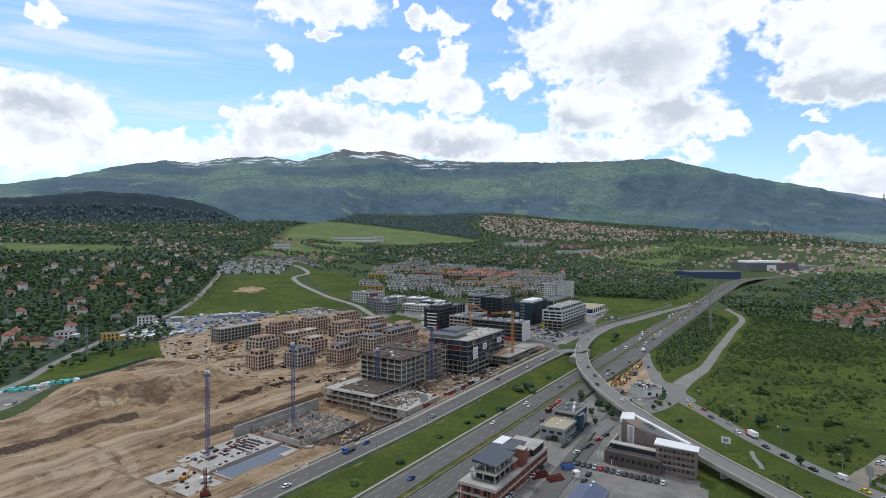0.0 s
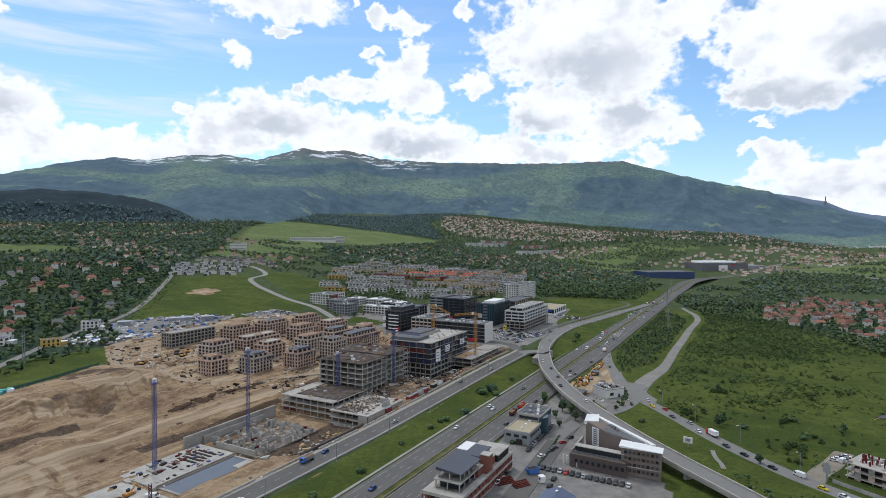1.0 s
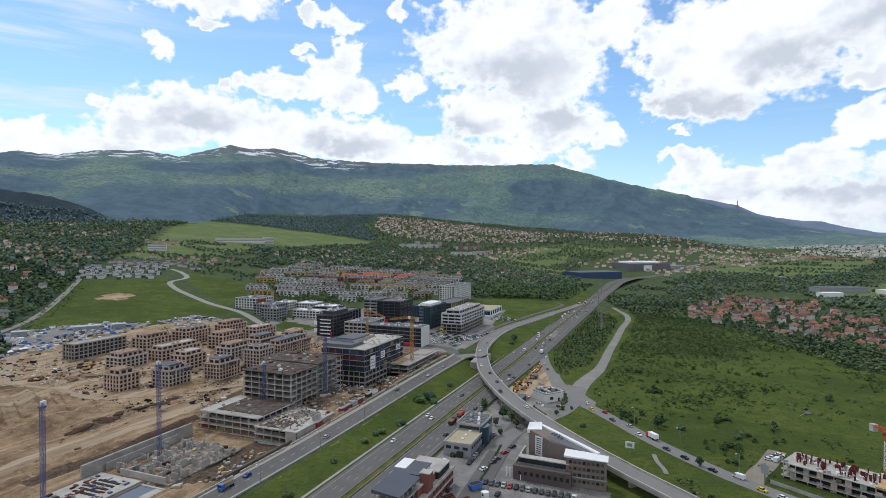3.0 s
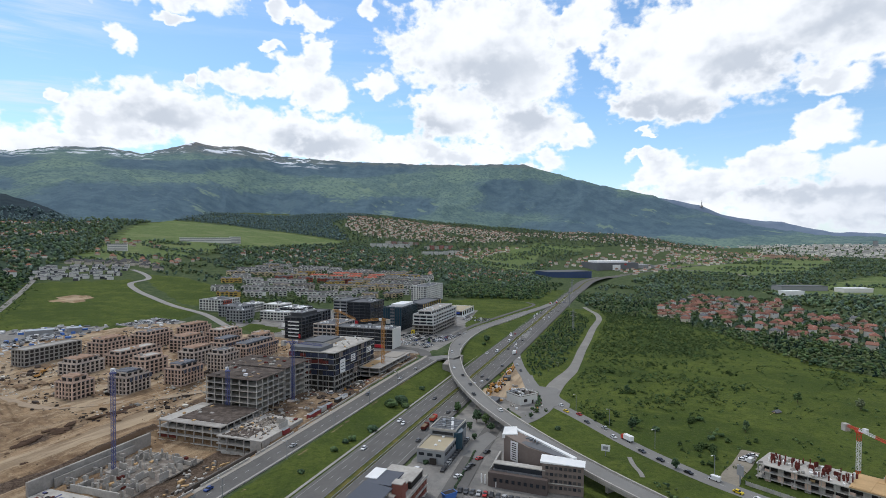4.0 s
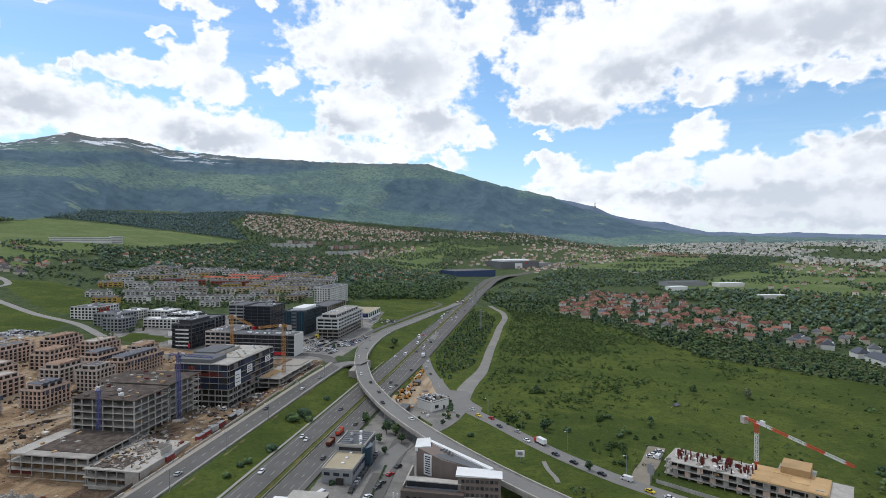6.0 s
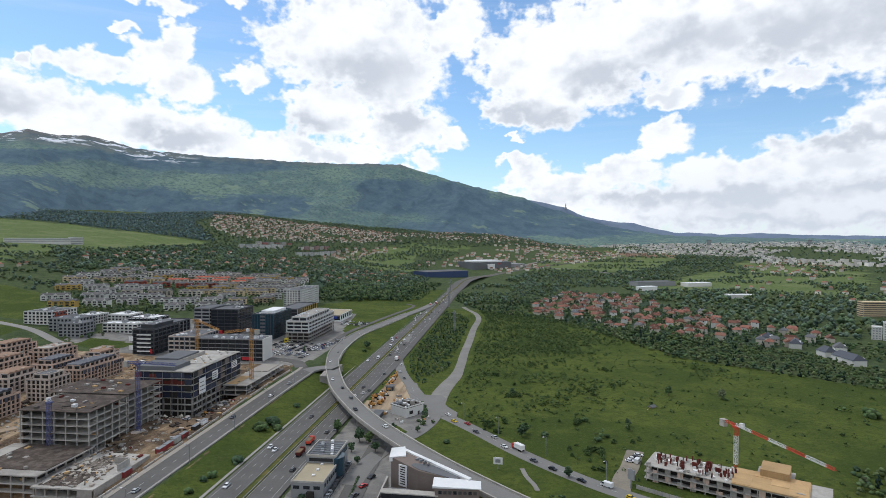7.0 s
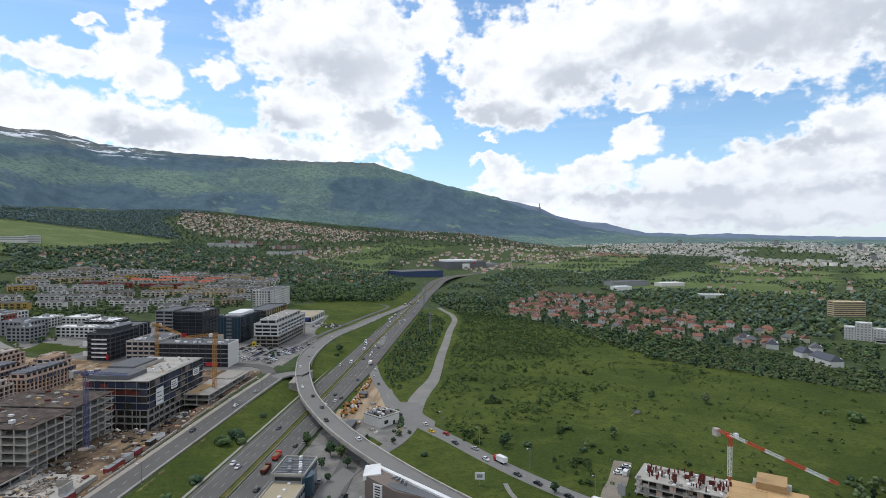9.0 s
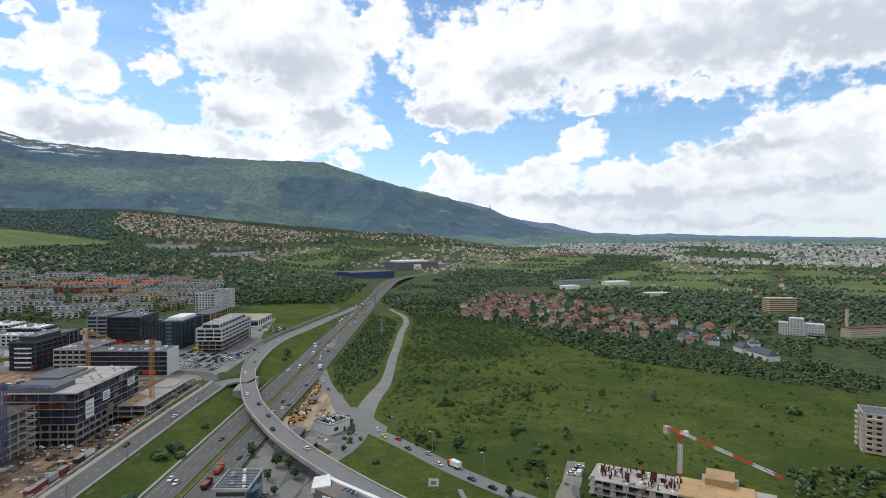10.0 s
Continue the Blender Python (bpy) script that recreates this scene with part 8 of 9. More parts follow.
def crown(n, seed, kind="round", low=False):
    """Clumps of leaves about a crown of height 1 and half width 0.5, uneven and with gaps; the base stands at z = 0."""
    rng_ = np.random.default_rng(seed)
    v, f = [], []
    for i in range(n):
        if kind == "conifer":
            t = i / max(1, n - 1)
            a = i * 2.4
            c = np.array([math.cos(a) * 0.20 * (1 - t), math.sin(a) * 0.20 * (1 - t), 0.12 + 0.82 * t])
            r = np.array([0.23, 0.23, 0.17]) * (1.12 - t)
        elif kind == "shrub":
            a, q = rng_.uniform(0, 2 * np.pi), rng_.uniform(0.0, 0.46)
            c = np.array([math.cos(a) * q, math.sin(a) * q, rng_.uniform(0.08, 0.8) * (1.15 - q)])
            r = np.array([1, 1, 0.9]) * rng_.uniform(0.06, 0.16) * (1.25 if n < 12 else 1.0)
        elif kind == "bush":
            a, q = rng_.uniform(0, 2 * np.pi), rng_.uniform(0.05, 0.42)
            c = np.array([math.cos(a) * q, math.sin(a) * q, rng_.uniform(0.12, 0.5)])
            r = np.array([1, 1, 0.85]) * rng_.uniform(0.15, 0.3)
        else:
            d = rng_.normal(size=3)
            d /= np.linalg.norm(d)
            ragged = n >= 15
            c = np.array([0, 0, 0.58]) + d * np.array([0.34, 0.34, 0.32]) * (rng_.uniform(0.3, 1.25) if ragged else rng_.uniform(0.5, 1.0))
            r = np.array([1, 1, 0.85]) * (rng_.uniform(0.06, 0.15) if ragged else rng_.uniform(0.11, 0.21))
            r *= 1.9 if n < 5 else 1.3 if n < 15 else 1.0
        bv, bf = (OCT_V * 1.15, OCT_F) if low else (ICO_V, ICO_F)
        k = len(v) * len(bv)
        v.append(c + bv * r * rng_.uniform(0.68, 1.25, (len(bv), 1)))
        f.append(bf + k)
    return np.concatenate(v), np.concatenate(f)


def plant(name, label, category, x, y, height, width, material, templates, seed, sink=0.05, z=None):
    """Very many plants in one object."""
    rng_ = np.random.default_rng(seed)
    z = land(x, y) if z is None else z
    pick = rng_.integers(0, len(templates), len(x))
    tn = rng_.uniform(0, 2 * np.pi, len(x))
    vs, fs, n = [], [], 0
    for k, (tv, tf) in enumerate(templates):
        m = pick == k
        if not m.any():
            continue
        c, s_ = np.cos(tn[m])[:, None], np.sin(tn[m])[:, None]
        px, py = tv[None, :, 0] * width[m][:, None], tv[None, :, 1] * width[m][:, None]
        v = np.stack([x[m][:, None] + px * c - py * s_, y[m][:, None] + px * s_ + py * c, z[m][:, None] + (tv[None, :, 2] - sink) * height[m][:, None]], -1)
        vs.append(v.reshape(-1, 3))
        fs.append((tf[None] + len(tv) * np.arange(m.sum())[:, None, None]).reshape(-1, 3) + n)
        n += m.sum() * len(tv)
    if not vs:
        return None
    return tagged(new(name, mesh_of(name, np.concatenate(vs), np.concatenate(fs), material, True)), label, category, "", "stuff")


ROUND = [crown(5, i) for i in range(6)]
ROUND_FAR = [crown(4, 30 + i, low=True) for i in range(6)]
BUSH = [crown(8, 50 + i, "shrub") for i in range(6)]
CONIFER = [crown(7, 70 + i, "conifer") for i in range(3)]
CONIFER_FAR = [crown(3, 80 + i, "conifer", True) for i in range(3)]
spots = np.array(SPOTS)


def clear(x, y, roads=True):
    """Keeps plants off houses and roads."""
    keep = ~inside(x, y, LEFT_FIELD)
    for i in range(0, len(x), 2000):
        d2 = (x[i:i + 2000, None] - spots[None, :, 0]) ** 2 + (y[i:i + 2000, None] - spots[None, :, 1]) ** 2
        keep[i:i + 2000] &= (d2 > spots[None, :, 2] ** 2).all(1)
    for line, half in ((AXIS, 24), (FLY, 8), (EAST, 7), (SLIP, 7), (PATH, 9), (WIND, 8), (LROAD, 6), (CONN, 7)):
        for i in range(0, len(x), 2000):
            d2 = (x[i:i + 2000, None] - line[None, :, 0]) ** 2 + (y[i:i + 2000, None] - line[None, :, 1]) ** 2
            keep[i:i + 2000] &= (d2 > half * half).all(1)
    return keep


def wood(label, poly, spacing, seed, h=(7, 12), dense=-0.9, far=False, mixed=0.12, light=0.25, patch=60.0, dark_kind=None):
    """A wood over a plan polygon: broadleaved trees of two greens and some conifers."""
    x, y = scatter(poly, spacing, seed, 0.5)
    k = clear(x, y) & (lumps(x, y, patch, seed * 0.7) > dense)
    x, y = x[k], y[k]
    rng_ = np.random.default_rng(seed + 900)
    height = rng_.uniform(*h, len(x)) * (0.85 + 0.2 * lumps(x, y, 90.0, 1.0))
    kind = rng_.random(len(x)) + 0.12 * lumps(x, y, 45.0, seed)
    con, lig = kind < mixed, kind > 1 - light
    mid = ~con & ~lig & (rng_.random(len(x)) < 0.5)
    drk = ~con & ~lig & ~mid
    rt_ = ROUND_FAR if far else ROUND
    # far woods take the leaf colours tinted with haze
    for m, ma, te, wf in ((drk, dark_kind or (leaf_haze_blue if far else leaf_dark), rt_, 0.95), (mid, dark_kind or (leaf_haze_green if far else leaf_mid), rt_, 0.95), (lig, leaf_light, rt_, 0.85), (con, leaf_conifer, CONIFER_FAR if far else CONIFER, 0.62)):
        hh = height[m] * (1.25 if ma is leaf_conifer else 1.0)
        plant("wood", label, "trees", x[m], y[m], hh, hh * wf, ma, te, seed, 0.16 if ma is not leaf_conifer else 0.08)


def hill_trees():
    """Trees and a few houses that climb the lower hill, so that wood and hill run into each other."""
    rng_ = np.random.default_rng(140)
    n = 3600
    A, R = np.radians(rng_.uniform(-46, -15.5, n)), 2060 + 300 * rng_.random(n) ** 1.7
    x, y = 8 + R * np.sin(A), 45 + R * np.cos(A)
    z, h = hill_z(x, y), rng_.uniform(9, 15, n)
    k = z > land(x, y) - 4
    for m, ma, te in ((rng_.random(n) < 0.4, leaf_haze_teal, CONIFER_FAR), (rng_.random(n) < 0.5, leaf_haze_teal, ROUND_FAR)):
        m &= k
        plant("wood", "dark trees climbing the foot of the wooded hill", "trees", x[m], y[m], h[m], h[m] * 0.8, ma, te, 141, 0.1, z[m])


LEFT_WOOD = [(-262, 540), (-300, 380), (-480, 330), (-760, 420), (-900, 800), (-760, 1080), (-400, 1060), (-330, 700), (-318, 640)]
wood("dark green trees between the hillside houses", LEFT_WOOD, 10.5, 101, (7, 13), -0.8)
wood("dark green hillside wood far behind", [(-400, 1060), (-760, 1080), (-900, 800), (-1500, 1000), (-2000, 2300), (-520, 2380), (-560, 2000), (-480, 1560), (-430, 1200)], 17, 102, (9, 15), -0.75, True)
wood("trees behind the townhouses", [(-150, 1270), (-60, 1230), (110, 1400), (290, 1260), (330, 1080), (520, 1240), (690, 1530), (560, 1680), (460, 1920), (150, 2150), (60, 1960), (-219, 1500)], 14, 103, (8, 14), -0.8, True)
wood("dense wood beside the lawn", [(235, 958), (300, 975), (372, 985), (470, 1130), (560, 1270), (440, 1290), (300, 1200), (215, 1010)], 8.5, 104, (9, 14), -1.2)
wood("trees around the village houses", VILLAGE, 8.5, 105, (5, 10), -0.7)
wood("belt of trees along the field's far edge", [(440, 835), (470, 760), (500, 672), (445, 452), (478, 350), (515, 255), (570, 262), (612, 330), (588, 440), (540, 560), (512, 690), (492, 790)], 6.5, 106, (5, 9.5), -1.2, light=0.4)
wood("trees between the track and the highway", [(172, 440), (186, 486), (206, 540), (232, 590), (262, 640), (330, 760), (392, 860), (398, 800), (385, 745), (300, 612), (225, 492)], 4.2, 107, (2.8, 6.5), -0.5, light=0.25, patch=17.0)
wood("dark wood on the far plain", [(800, 800), (745, 590), (712, 455), (900, 380), (1350, 420), (1450, 760), (1300, 720), (1180, 930), (1000, 1080), (900, 960)], 15, 108, (8, 14), -0.65, True)
wood("dark wood band on the far plain", [(1000, 1130), (1500, 1310), (2200, 1620), (2300, 2000), (1500, 1480), (1150, 1680), (900, 1480), (780, 1200)], 18, 109, (8, 14), -0.55, True)
wood("trees between far houses at the mountain's foot", [(150, 2150), (460, 1930), (700, 2250), (1100, 2520), (1250, 2320), (2000, 2500), (3200, 3500), (2300, 3800), (1100, 3650), (400, 3200), (100, 2700)], 22, 110, (9, 14), -0.8, True, patch=140.0)
wood("green trees in the city", [(1900, 2000), (2300, 1000), (2500, 500), (4400, 900), (3900, 2400), (3000, 3600)], 60, 111, (10, 16), -0.7, True, patch=200.0)
wood("trees at the village's near corner", [(455, 845), (500, 790), (640, 930), (560, 1130), (480, 990)], 9.5, 112, (6, 11), -0.7)
wood("garden trees between townhouses", TOWN, 10, 113, (4.5, 9), -0.75, light=0.3, patch=30.0)
wood("forest between the high meadow and the mountain", [(-640, 2390), (-300, 2360), (160, 2160), (120, 2700), (420, 3250), (0, 3350), (-700, 2950)], 17, 117, (9, 13), -1.5, True, mixed=0.15, light=0.03, dark_kind=leaf_haze_teal)
wood("young trees around the low offices", [xy(140, -300), xy(260, -420), xy(360, -330), xy(330, -260), xy(255, -255)], 9, 114, (4, 9), -0.3, light=0.5)
wood("dark trees left of the highway", [xy(600, -230), xy(610, -60), xy(660, -34), xy(1050, -34), xy(1150, -260)], 11, 118, (7, 12), -0.7)
wood("dark trees right of the highway", [xy(560, 130), xy(540, 50), xy(900, 40), xy(1150, 60), xy(1150, 260), xy(800, 300)], 12, 119, (6, 11), -0.35, True)
wood("tree belts across the high meadow", [(-430, 1190), (-300, 1190), (-219, 1500), (-60, 1700), (-200, 1640), (-560, 1640)], 11, 131, (5, 10), 0.05, True, patch=38.0)
wood("hedges and trees above the winding road", [(-235, 1070), (-130, 1000), (-120, 1260), (-60, 1300), (-150, 1500), (-219, 1500), (-300, 1180)], 11, 132, (5, 10), -0.05, True, patch=30.0)
wood("tree rows across the plain", [(1000, 1100), (1180, 940), (1300, 720), (1700, 900), (2400, 1300), (2300, 2000), (2600, 2600), (1600, 2200), (1150, 1700)], 16, 133, (7, 12), 0.12, True, patch=75.0)
wood("trees and hedges around the superstore", [(470, 1700), (560, 1600), (690, 1540), (720, 1640), (900, 1990), (1250, 2280), (1100, 2480), (700, 2230), (480, 1900)], 15, 134, (7, 12), -0.3, True, patch=70.0)
wood("trees around the hospital meadow", [(612, 345), (700, 300), (900, 320), (960, 380), (900, 400), (720, 450), (640, 425)], 9, 135, (5, 10), -0.15, patch=28.0, light=0.35)
wood("trees south of the right-hand site", [(260, 190), (300, 150), (420, 160), (380, 190), (300, 215)], 6.0, 115, (4, 8), -0.6, light=0.4)
wood("green trees by the roadside meadow", [(186, 130), (186, 228), (160, 262), (140, 250), (150, 200)], 6.5, 116, (2.5, 5), 0.0, light=0.4, patch=20.0)

wood("broken woods across the far plain", [(1350, 430), (1480, 740), (1700, 880), (2400, 1250), (2450, 500), (1900, 300), (1400, 300)], 17, 150, (7, 12), -0.05, True, patch=85.0)
hill_trees()

# scrub over the green field: thickets towards its far corner, single bushes nearer
rng_ = np.random.default_rng(10)
x, y = scatter(FIELD, 5.4, 120, 0.5)
k = clear(x, y)
x, y = x[k], y[k]
edge = np.clip((x * 0.55 - y + 60) / 260.0, -1.4, 0.7)
thick = 0.9 * grain(x, y, 46.0, 3, 4) + 0.55 * grain(x, y, 15.0, 8, 3) - 0.85 * edge
k = thick + rng_.normal(0, 0.22, len(x)) > 0.52
x, y, edge, thick = x[k], y[k], edge[k], thick[k]
hh = rng_.uniform(1.4, 3.3, len(x)) * np.clip(0.75 + 0.6 * (thick - 0.5), 0.6, 1.6)
col = rng_.random(len(x)) + 0.3 * grain(x, y, 60.0, 5, 2) - 0.25 * np.clip(-edge, 0, 1.2)
for lo, hi, ma in ((-2, 0.28, leaf_bush), (0.28, 0.70, leaf_mid), (0.70, 0.90, leaf_grass), (0.90, 2.0, leaf_light)):
    m = (col >= lo) & (col < hi)
    plant("scrub", "low dark green bushes in thickets over the field", "bushes", x[m], y[m], hh[m] * 1.35, hh[m] * 1.75, ma, BUSH, 121)
x, y = scatter(FIELD, 8.6, 126, 0.5)
k = clear(x, y) & (rng_.random(len(x)) < 0.24 + 0.25 * grain(x, y, 35.0, 4, 3))
x, y = x[k], y[k]
hh = rng_.uniform(1.0, 2.6, len(x)) * (1 + 1.0 * (rng_.random(len(x)) > 0.92))
m = rng_.random(len(x)) < 0.5
for q, ma in ((m, leaf_bush), (~m, leaf_mid)):
    plant("scrub", "single bushes standing in the grass", "bushes", x[q], y[q], hh[q] * 1.3, hh[q] * 1.55, ma, BUSH, 127)
# larger clumps of shrubs in the open grass
clumps = np.array([(145, 362, 2), (177, 345, 9), (227, 394, 9), (230, 327, 6), (200, 288, 9), (206, 284, 5), (189, 271, 4), (250, 424, 5), (243, 453, 6), (231, 292, 4), (172, 341, 5), (300, 470, 10), (345, 430, 8), (280, 380, 4), (318, 390, 6)])
x, y = np.repeat(clumps[:, 0], clumps[:, 2]) * 1.0, np.repeat(clumps[:, 1], clumps[:, 2]) * 1.0
x, y = x + rng_.normal(0, 4.2, len(x)), y + rng_.normal(0, 3.6, len(y))
hh = rng_.uniform(1.8, 4.2, len(x))
plant("scrub", "clumps of tall dark green shrubs in the open grass", "bushes", x, y, hh, hh * 1.05, leaf_bush, [crown(44, 90 + i, "shrub") for i in range(4)], 128)
x, y = scatter([(-300, 640), (-340, 690), (-395, 960), (-370, 960), (-310, 720), (-275, 650)], 6, 124, 0.5)
k = np.random.default_rng(12).random(len(x)) < 0.5
plant("scrub", "bushes along the meadow edge", "bushes", x[k], y[k], rng_.uniform(1.5, 3.5, k.sum()), rng_.uniform(3, 5, k.sum()), leaf_mid, BUSH, 125)


# single trees and bushes that can be told apart
def tree(x, y, h, material, label, seed, kind="round", base=None):
    z = ground_z(x, y) if base is None else base
    th = thing("tree" if kind != "bush" else "bush", label, "tree" if kind != "bush" else "bush", x, y, z - 0.1, seed * 37 % 360)
    n = {"round": 90, "bush": 40, "conifer": 22}[kind]
    v, f = crown(n, 200 + seed, kind)
    w_ = h * {"round": 0.85, "bush": 1.05, "conifer": 0.6}[kind]
    if kind == "round":
        v = (v - np.array([0, 0, 0.58])) * np.array([1, 1, 1.0]) + np.array([0, 0, 0.6])
    part("crown", mesh_of("crown", v * np.array([w_, w_, h]), f, material, True), th)
    pieces = [beam((0, 0, -0.3), (0.05, 0.02, h * 0.5), max(0.18, h * 0.045))]
    for a in range(4):
        pieces.append(beam((0, 0, h * (0.25 + 0.06 * a)), (math.cos(a * 1.7) * w_ * 0.25, math.sin(a * 1.7) * w_ * 0.25, h * (0.5 + 0.06 * a)), max(0.1, h * 0.02)))
    part("trunk", mesh_of("trunk", *join(pieces), bark), th)
    return th


for i, (x, y, h, m_, kd) in enumerate(((53, 387, 4.2, leaf_mid, "bush"), (60, 393, 4.8, leaf_dark, "bush"), (62, 386, 3.0, leaf_mid, "bush"), (36, 346, 3.2, leaf_dark, "bush"), (24, 333, 2.4, leaf_mid, "bush"), (20, 330, 2.0, leaf_dark, "bush"),
                                       (14, 320, 2.2, leaf_mid, "bush"), (-20, 262, 2.4, leaf_mid, "bush"), (-2, 296, 1.8, leaf_dark, "bush"), (-38, 238, 2.0, leaf_mid, "bush"), (80, 424, 2.2, leaf_dark, "bush"))):
    tree(x, y, h * 1.6, m_, "dark green bush on the grassy roadside bank", i, kd)
for i, (x, y, h, m_, kd) in enumerate(((92, 371, 6.5, leaf_mid, "round"), (98, 350, 7.5, leaf_dark, "round"), (102, 346, 7, leaf_mid, "round"), (90, 338, 5, leaf_dark, "round"), (101, 333, 5.5, leaf_dark, "round"), (88, 322, 4, leaf_dark, "round"),
                                       (110, 345, 5, leaf_mid, "round"), (64, 307, 2.6, leaf_dark, "bush"), (56, 296, 2.6, leaf_dark, "bush"))):
    tree(x, y, h, m_, "leafy green tree beside the grey showroom", 30 + i, kd)
for i, (x, y, h, m_, kd) in enumerate(((183, 592, 8, leaf_dark, "round"), (186, 596, 6, leaf_mid, "round"), (176, 578, 4, leaf_mid, "bush"), (118, 575, 7, leaf_dark, "conifer"), (122, 361, 4, leaf_dark, "round"), (133, 352, 3.6, leaf_dark, "round"), (146, 374, 2.6, leaf_mid, "bush"), (150, 380, 3.2, leaf_dark, "bush"), (153, 386, 3.4, leaf_mid, "bush"), (155, 393, 3.0, leaf_dark, "bush"), (141, 369, 2.4, leaf_dark, "bush"), (157, 401, 3.2, leaf_mid, "bush"), (149, 376, 2.4, leaf_dark, "bush"), (225, 395, 6.0, leaf_dark, "round"), (183, 322, 6.5, leaf_dark, "round"), (188, 326, 6, leaf_mid, "round"), (196, 318, 4, leaf_dark, "bush"), (172, 268, 5, leaf_dark, "round"),
                                       (218, 300, 3.5, leaf_dark, "bush"), (234, 330, 4.0, leaf_mid, "bush"), (297, 336, 3.0, leaf_dark, "bush"), (252, 312, 5.0, leaf_dark, "round"), (246, 306, 4.5, leaf_mid, "round"), (140, 330, 3, leaf_dark, "bush"), (412, 262, 9, leaf_mid, "bush"), (358, 330, 7.5, leaf_light, "round"), (330, 352, 7, leaf_mid, "round"))):
    tree(x, y, h, m_, "green tree standing in grass" if kd != "bush" else "dark green shrub standing in grass", 60 + i, kd)

# ---- vehicles ----
def extrude(profile, y0, y1, material, name):
    """A prism with a side view along x and z, from y0 to y1."""
    n = len(profile)
    v = [(x, y0, z) for x, z in profile] + [(x, y1, z) for x, z in profile]
    f = [tuple(range(n))[::-1], tuple(range(n, 2 * n))] + [(i, (i + 1) % n, n + (i + 1) % n, n + i) for i in range(n)]
    me = bpy.data.meshes.new(name)
    me.from_pydata(v, [], f)
    me.materials.append(material)
    me.update()
    return me


def wheel_mesh(r, w):
    bm = bmesh.new()
    bmesh.ops.create_cone(bm, cap_ends=True, segments=12, radius1=r, radius2=r, depth=w)
    bmesh.ops.rotate(bm, verts=bm.verts, matrix=Matrix.Rotation(radians(90), 3, "X"))
    me = bpy.data.meshes.new("wheel")
    bm.to_mesh(me), bm.free()
    me.materials.append(rubber)
    return me


WHEEL, BIG_WHEEL = wheel_mesh(0.33, 0.22), wheel_mesh(0.5, 0.32)
PAINTS = [(name_, mat("paint_" + name_, c, 0.35, 0.06, 0.3, 2.0)) for name_, c in (("white", (0.66, 0.66, 0.66)), ("silver", (0.36, 0.37, 0.38)), ("black", (0.016, 0.016, 0.018)), ("dark grey", (0.06, 0.063, 0.068)),
                                                                                  ("blue", (0.02, 0.05, 0.20)), ("red", (0.36, 0.02, 0.02)), ("yellow", (0.62, 0.46, 0.02)), ("green", (0.05, 0.36, 0.10)))]


def car(paint_name, paint):
    """A small far car: the body with its wheels is one mesh, the glazing another."""
    bm = bmesh.new()
    for profile, half in (([(-2.15, 0.28), (2.1, 0.28), (2.15, 0.62), (1.95, 0.80), (1.0, 0.92), (-1.75, 0.98), (-2.1, 0.92), (-2.2, 0.6)], 0.88), ([(0.36, 1.38), (0.25, 1.47), (-1.1, 1.49), (-1.28, 1.40)], 0.72)):
        a, b = [bm.verts.new((x, -half, z)) for x, z in profile], [bm.verts.new((x, half, z)) for x, z in profile]
        bm.faces.new(a[::-1]), bm.faces.new(b)
        for i in range(len(a)):
            bm.faces.new((a[i], a[(i + 1) % len(a)], b[(i + 1) % len(a)], b[i]))
    for x in (-1.3, 1.35):
        for y in (-0.8, 0.8):
            made = bmesh.ops.create_cone(bm, cap_ends=True, segments=8, radius1=0.33, radius2=0.33, depth=0.22, matrix=Matrix.Translation((x, y, 0.33)) @ Matrix.Rotation(radians(90), 4, "X"))
            for face in {f_ for v_ in made["verts"] for f_ in v_.link_faces}:
                face.material_index = 1
    bmesh.ops.recalc_face_normals(bm, faces=bm.faces)
    me = bpy.data.meshes.new("car")
    bm.to_mesh(me), bm.free()
    me.materials.append(paint), me.materials.append(rubber)
    th = tagged(new("car", me), "%s passenger car on asphalt" % paint_name, "car")
    part("glazing", extrude([(1.0, 0.90), (0.35, 1.40), (-1.2, 1.42), (-1.85, 0.96)], -0.76, 0.76, glass_dark, "glazing"), th)
    return th


def van(paint_name, paint):
    th = thing("van", "%s delivery van with dark windscreen" % paint_name, "van", 0, 0, 0)
    part("body", extrude([(-2.7, 0.35), (2.6, 0.35), (2.7, 0.9), (2.3, 1.15), (1.5, 2.2), (-2.7, 2.35)], -0.98, 0.98, paint, "body"), th)
    part("windscreen", extrude([(2.34, 1.18), (1.56, 2.14), (1.5, 2.14), (2.28, 1.18)], -0.85, 0.85, glass_dark, "windscreen"), th, 0.03)
    for y in (-1.0, 0.98):
        part("side_window", box_mesh(0.9, 0.03, 0.6, glass_dark, "side_window"), th, 0.9, y, 1.3)
    for x in (-1.7, 1.7):
        for y in (-0.9, 0.9):
            part("wheel", WHEEL, th, x, y, 0.33)
    return th


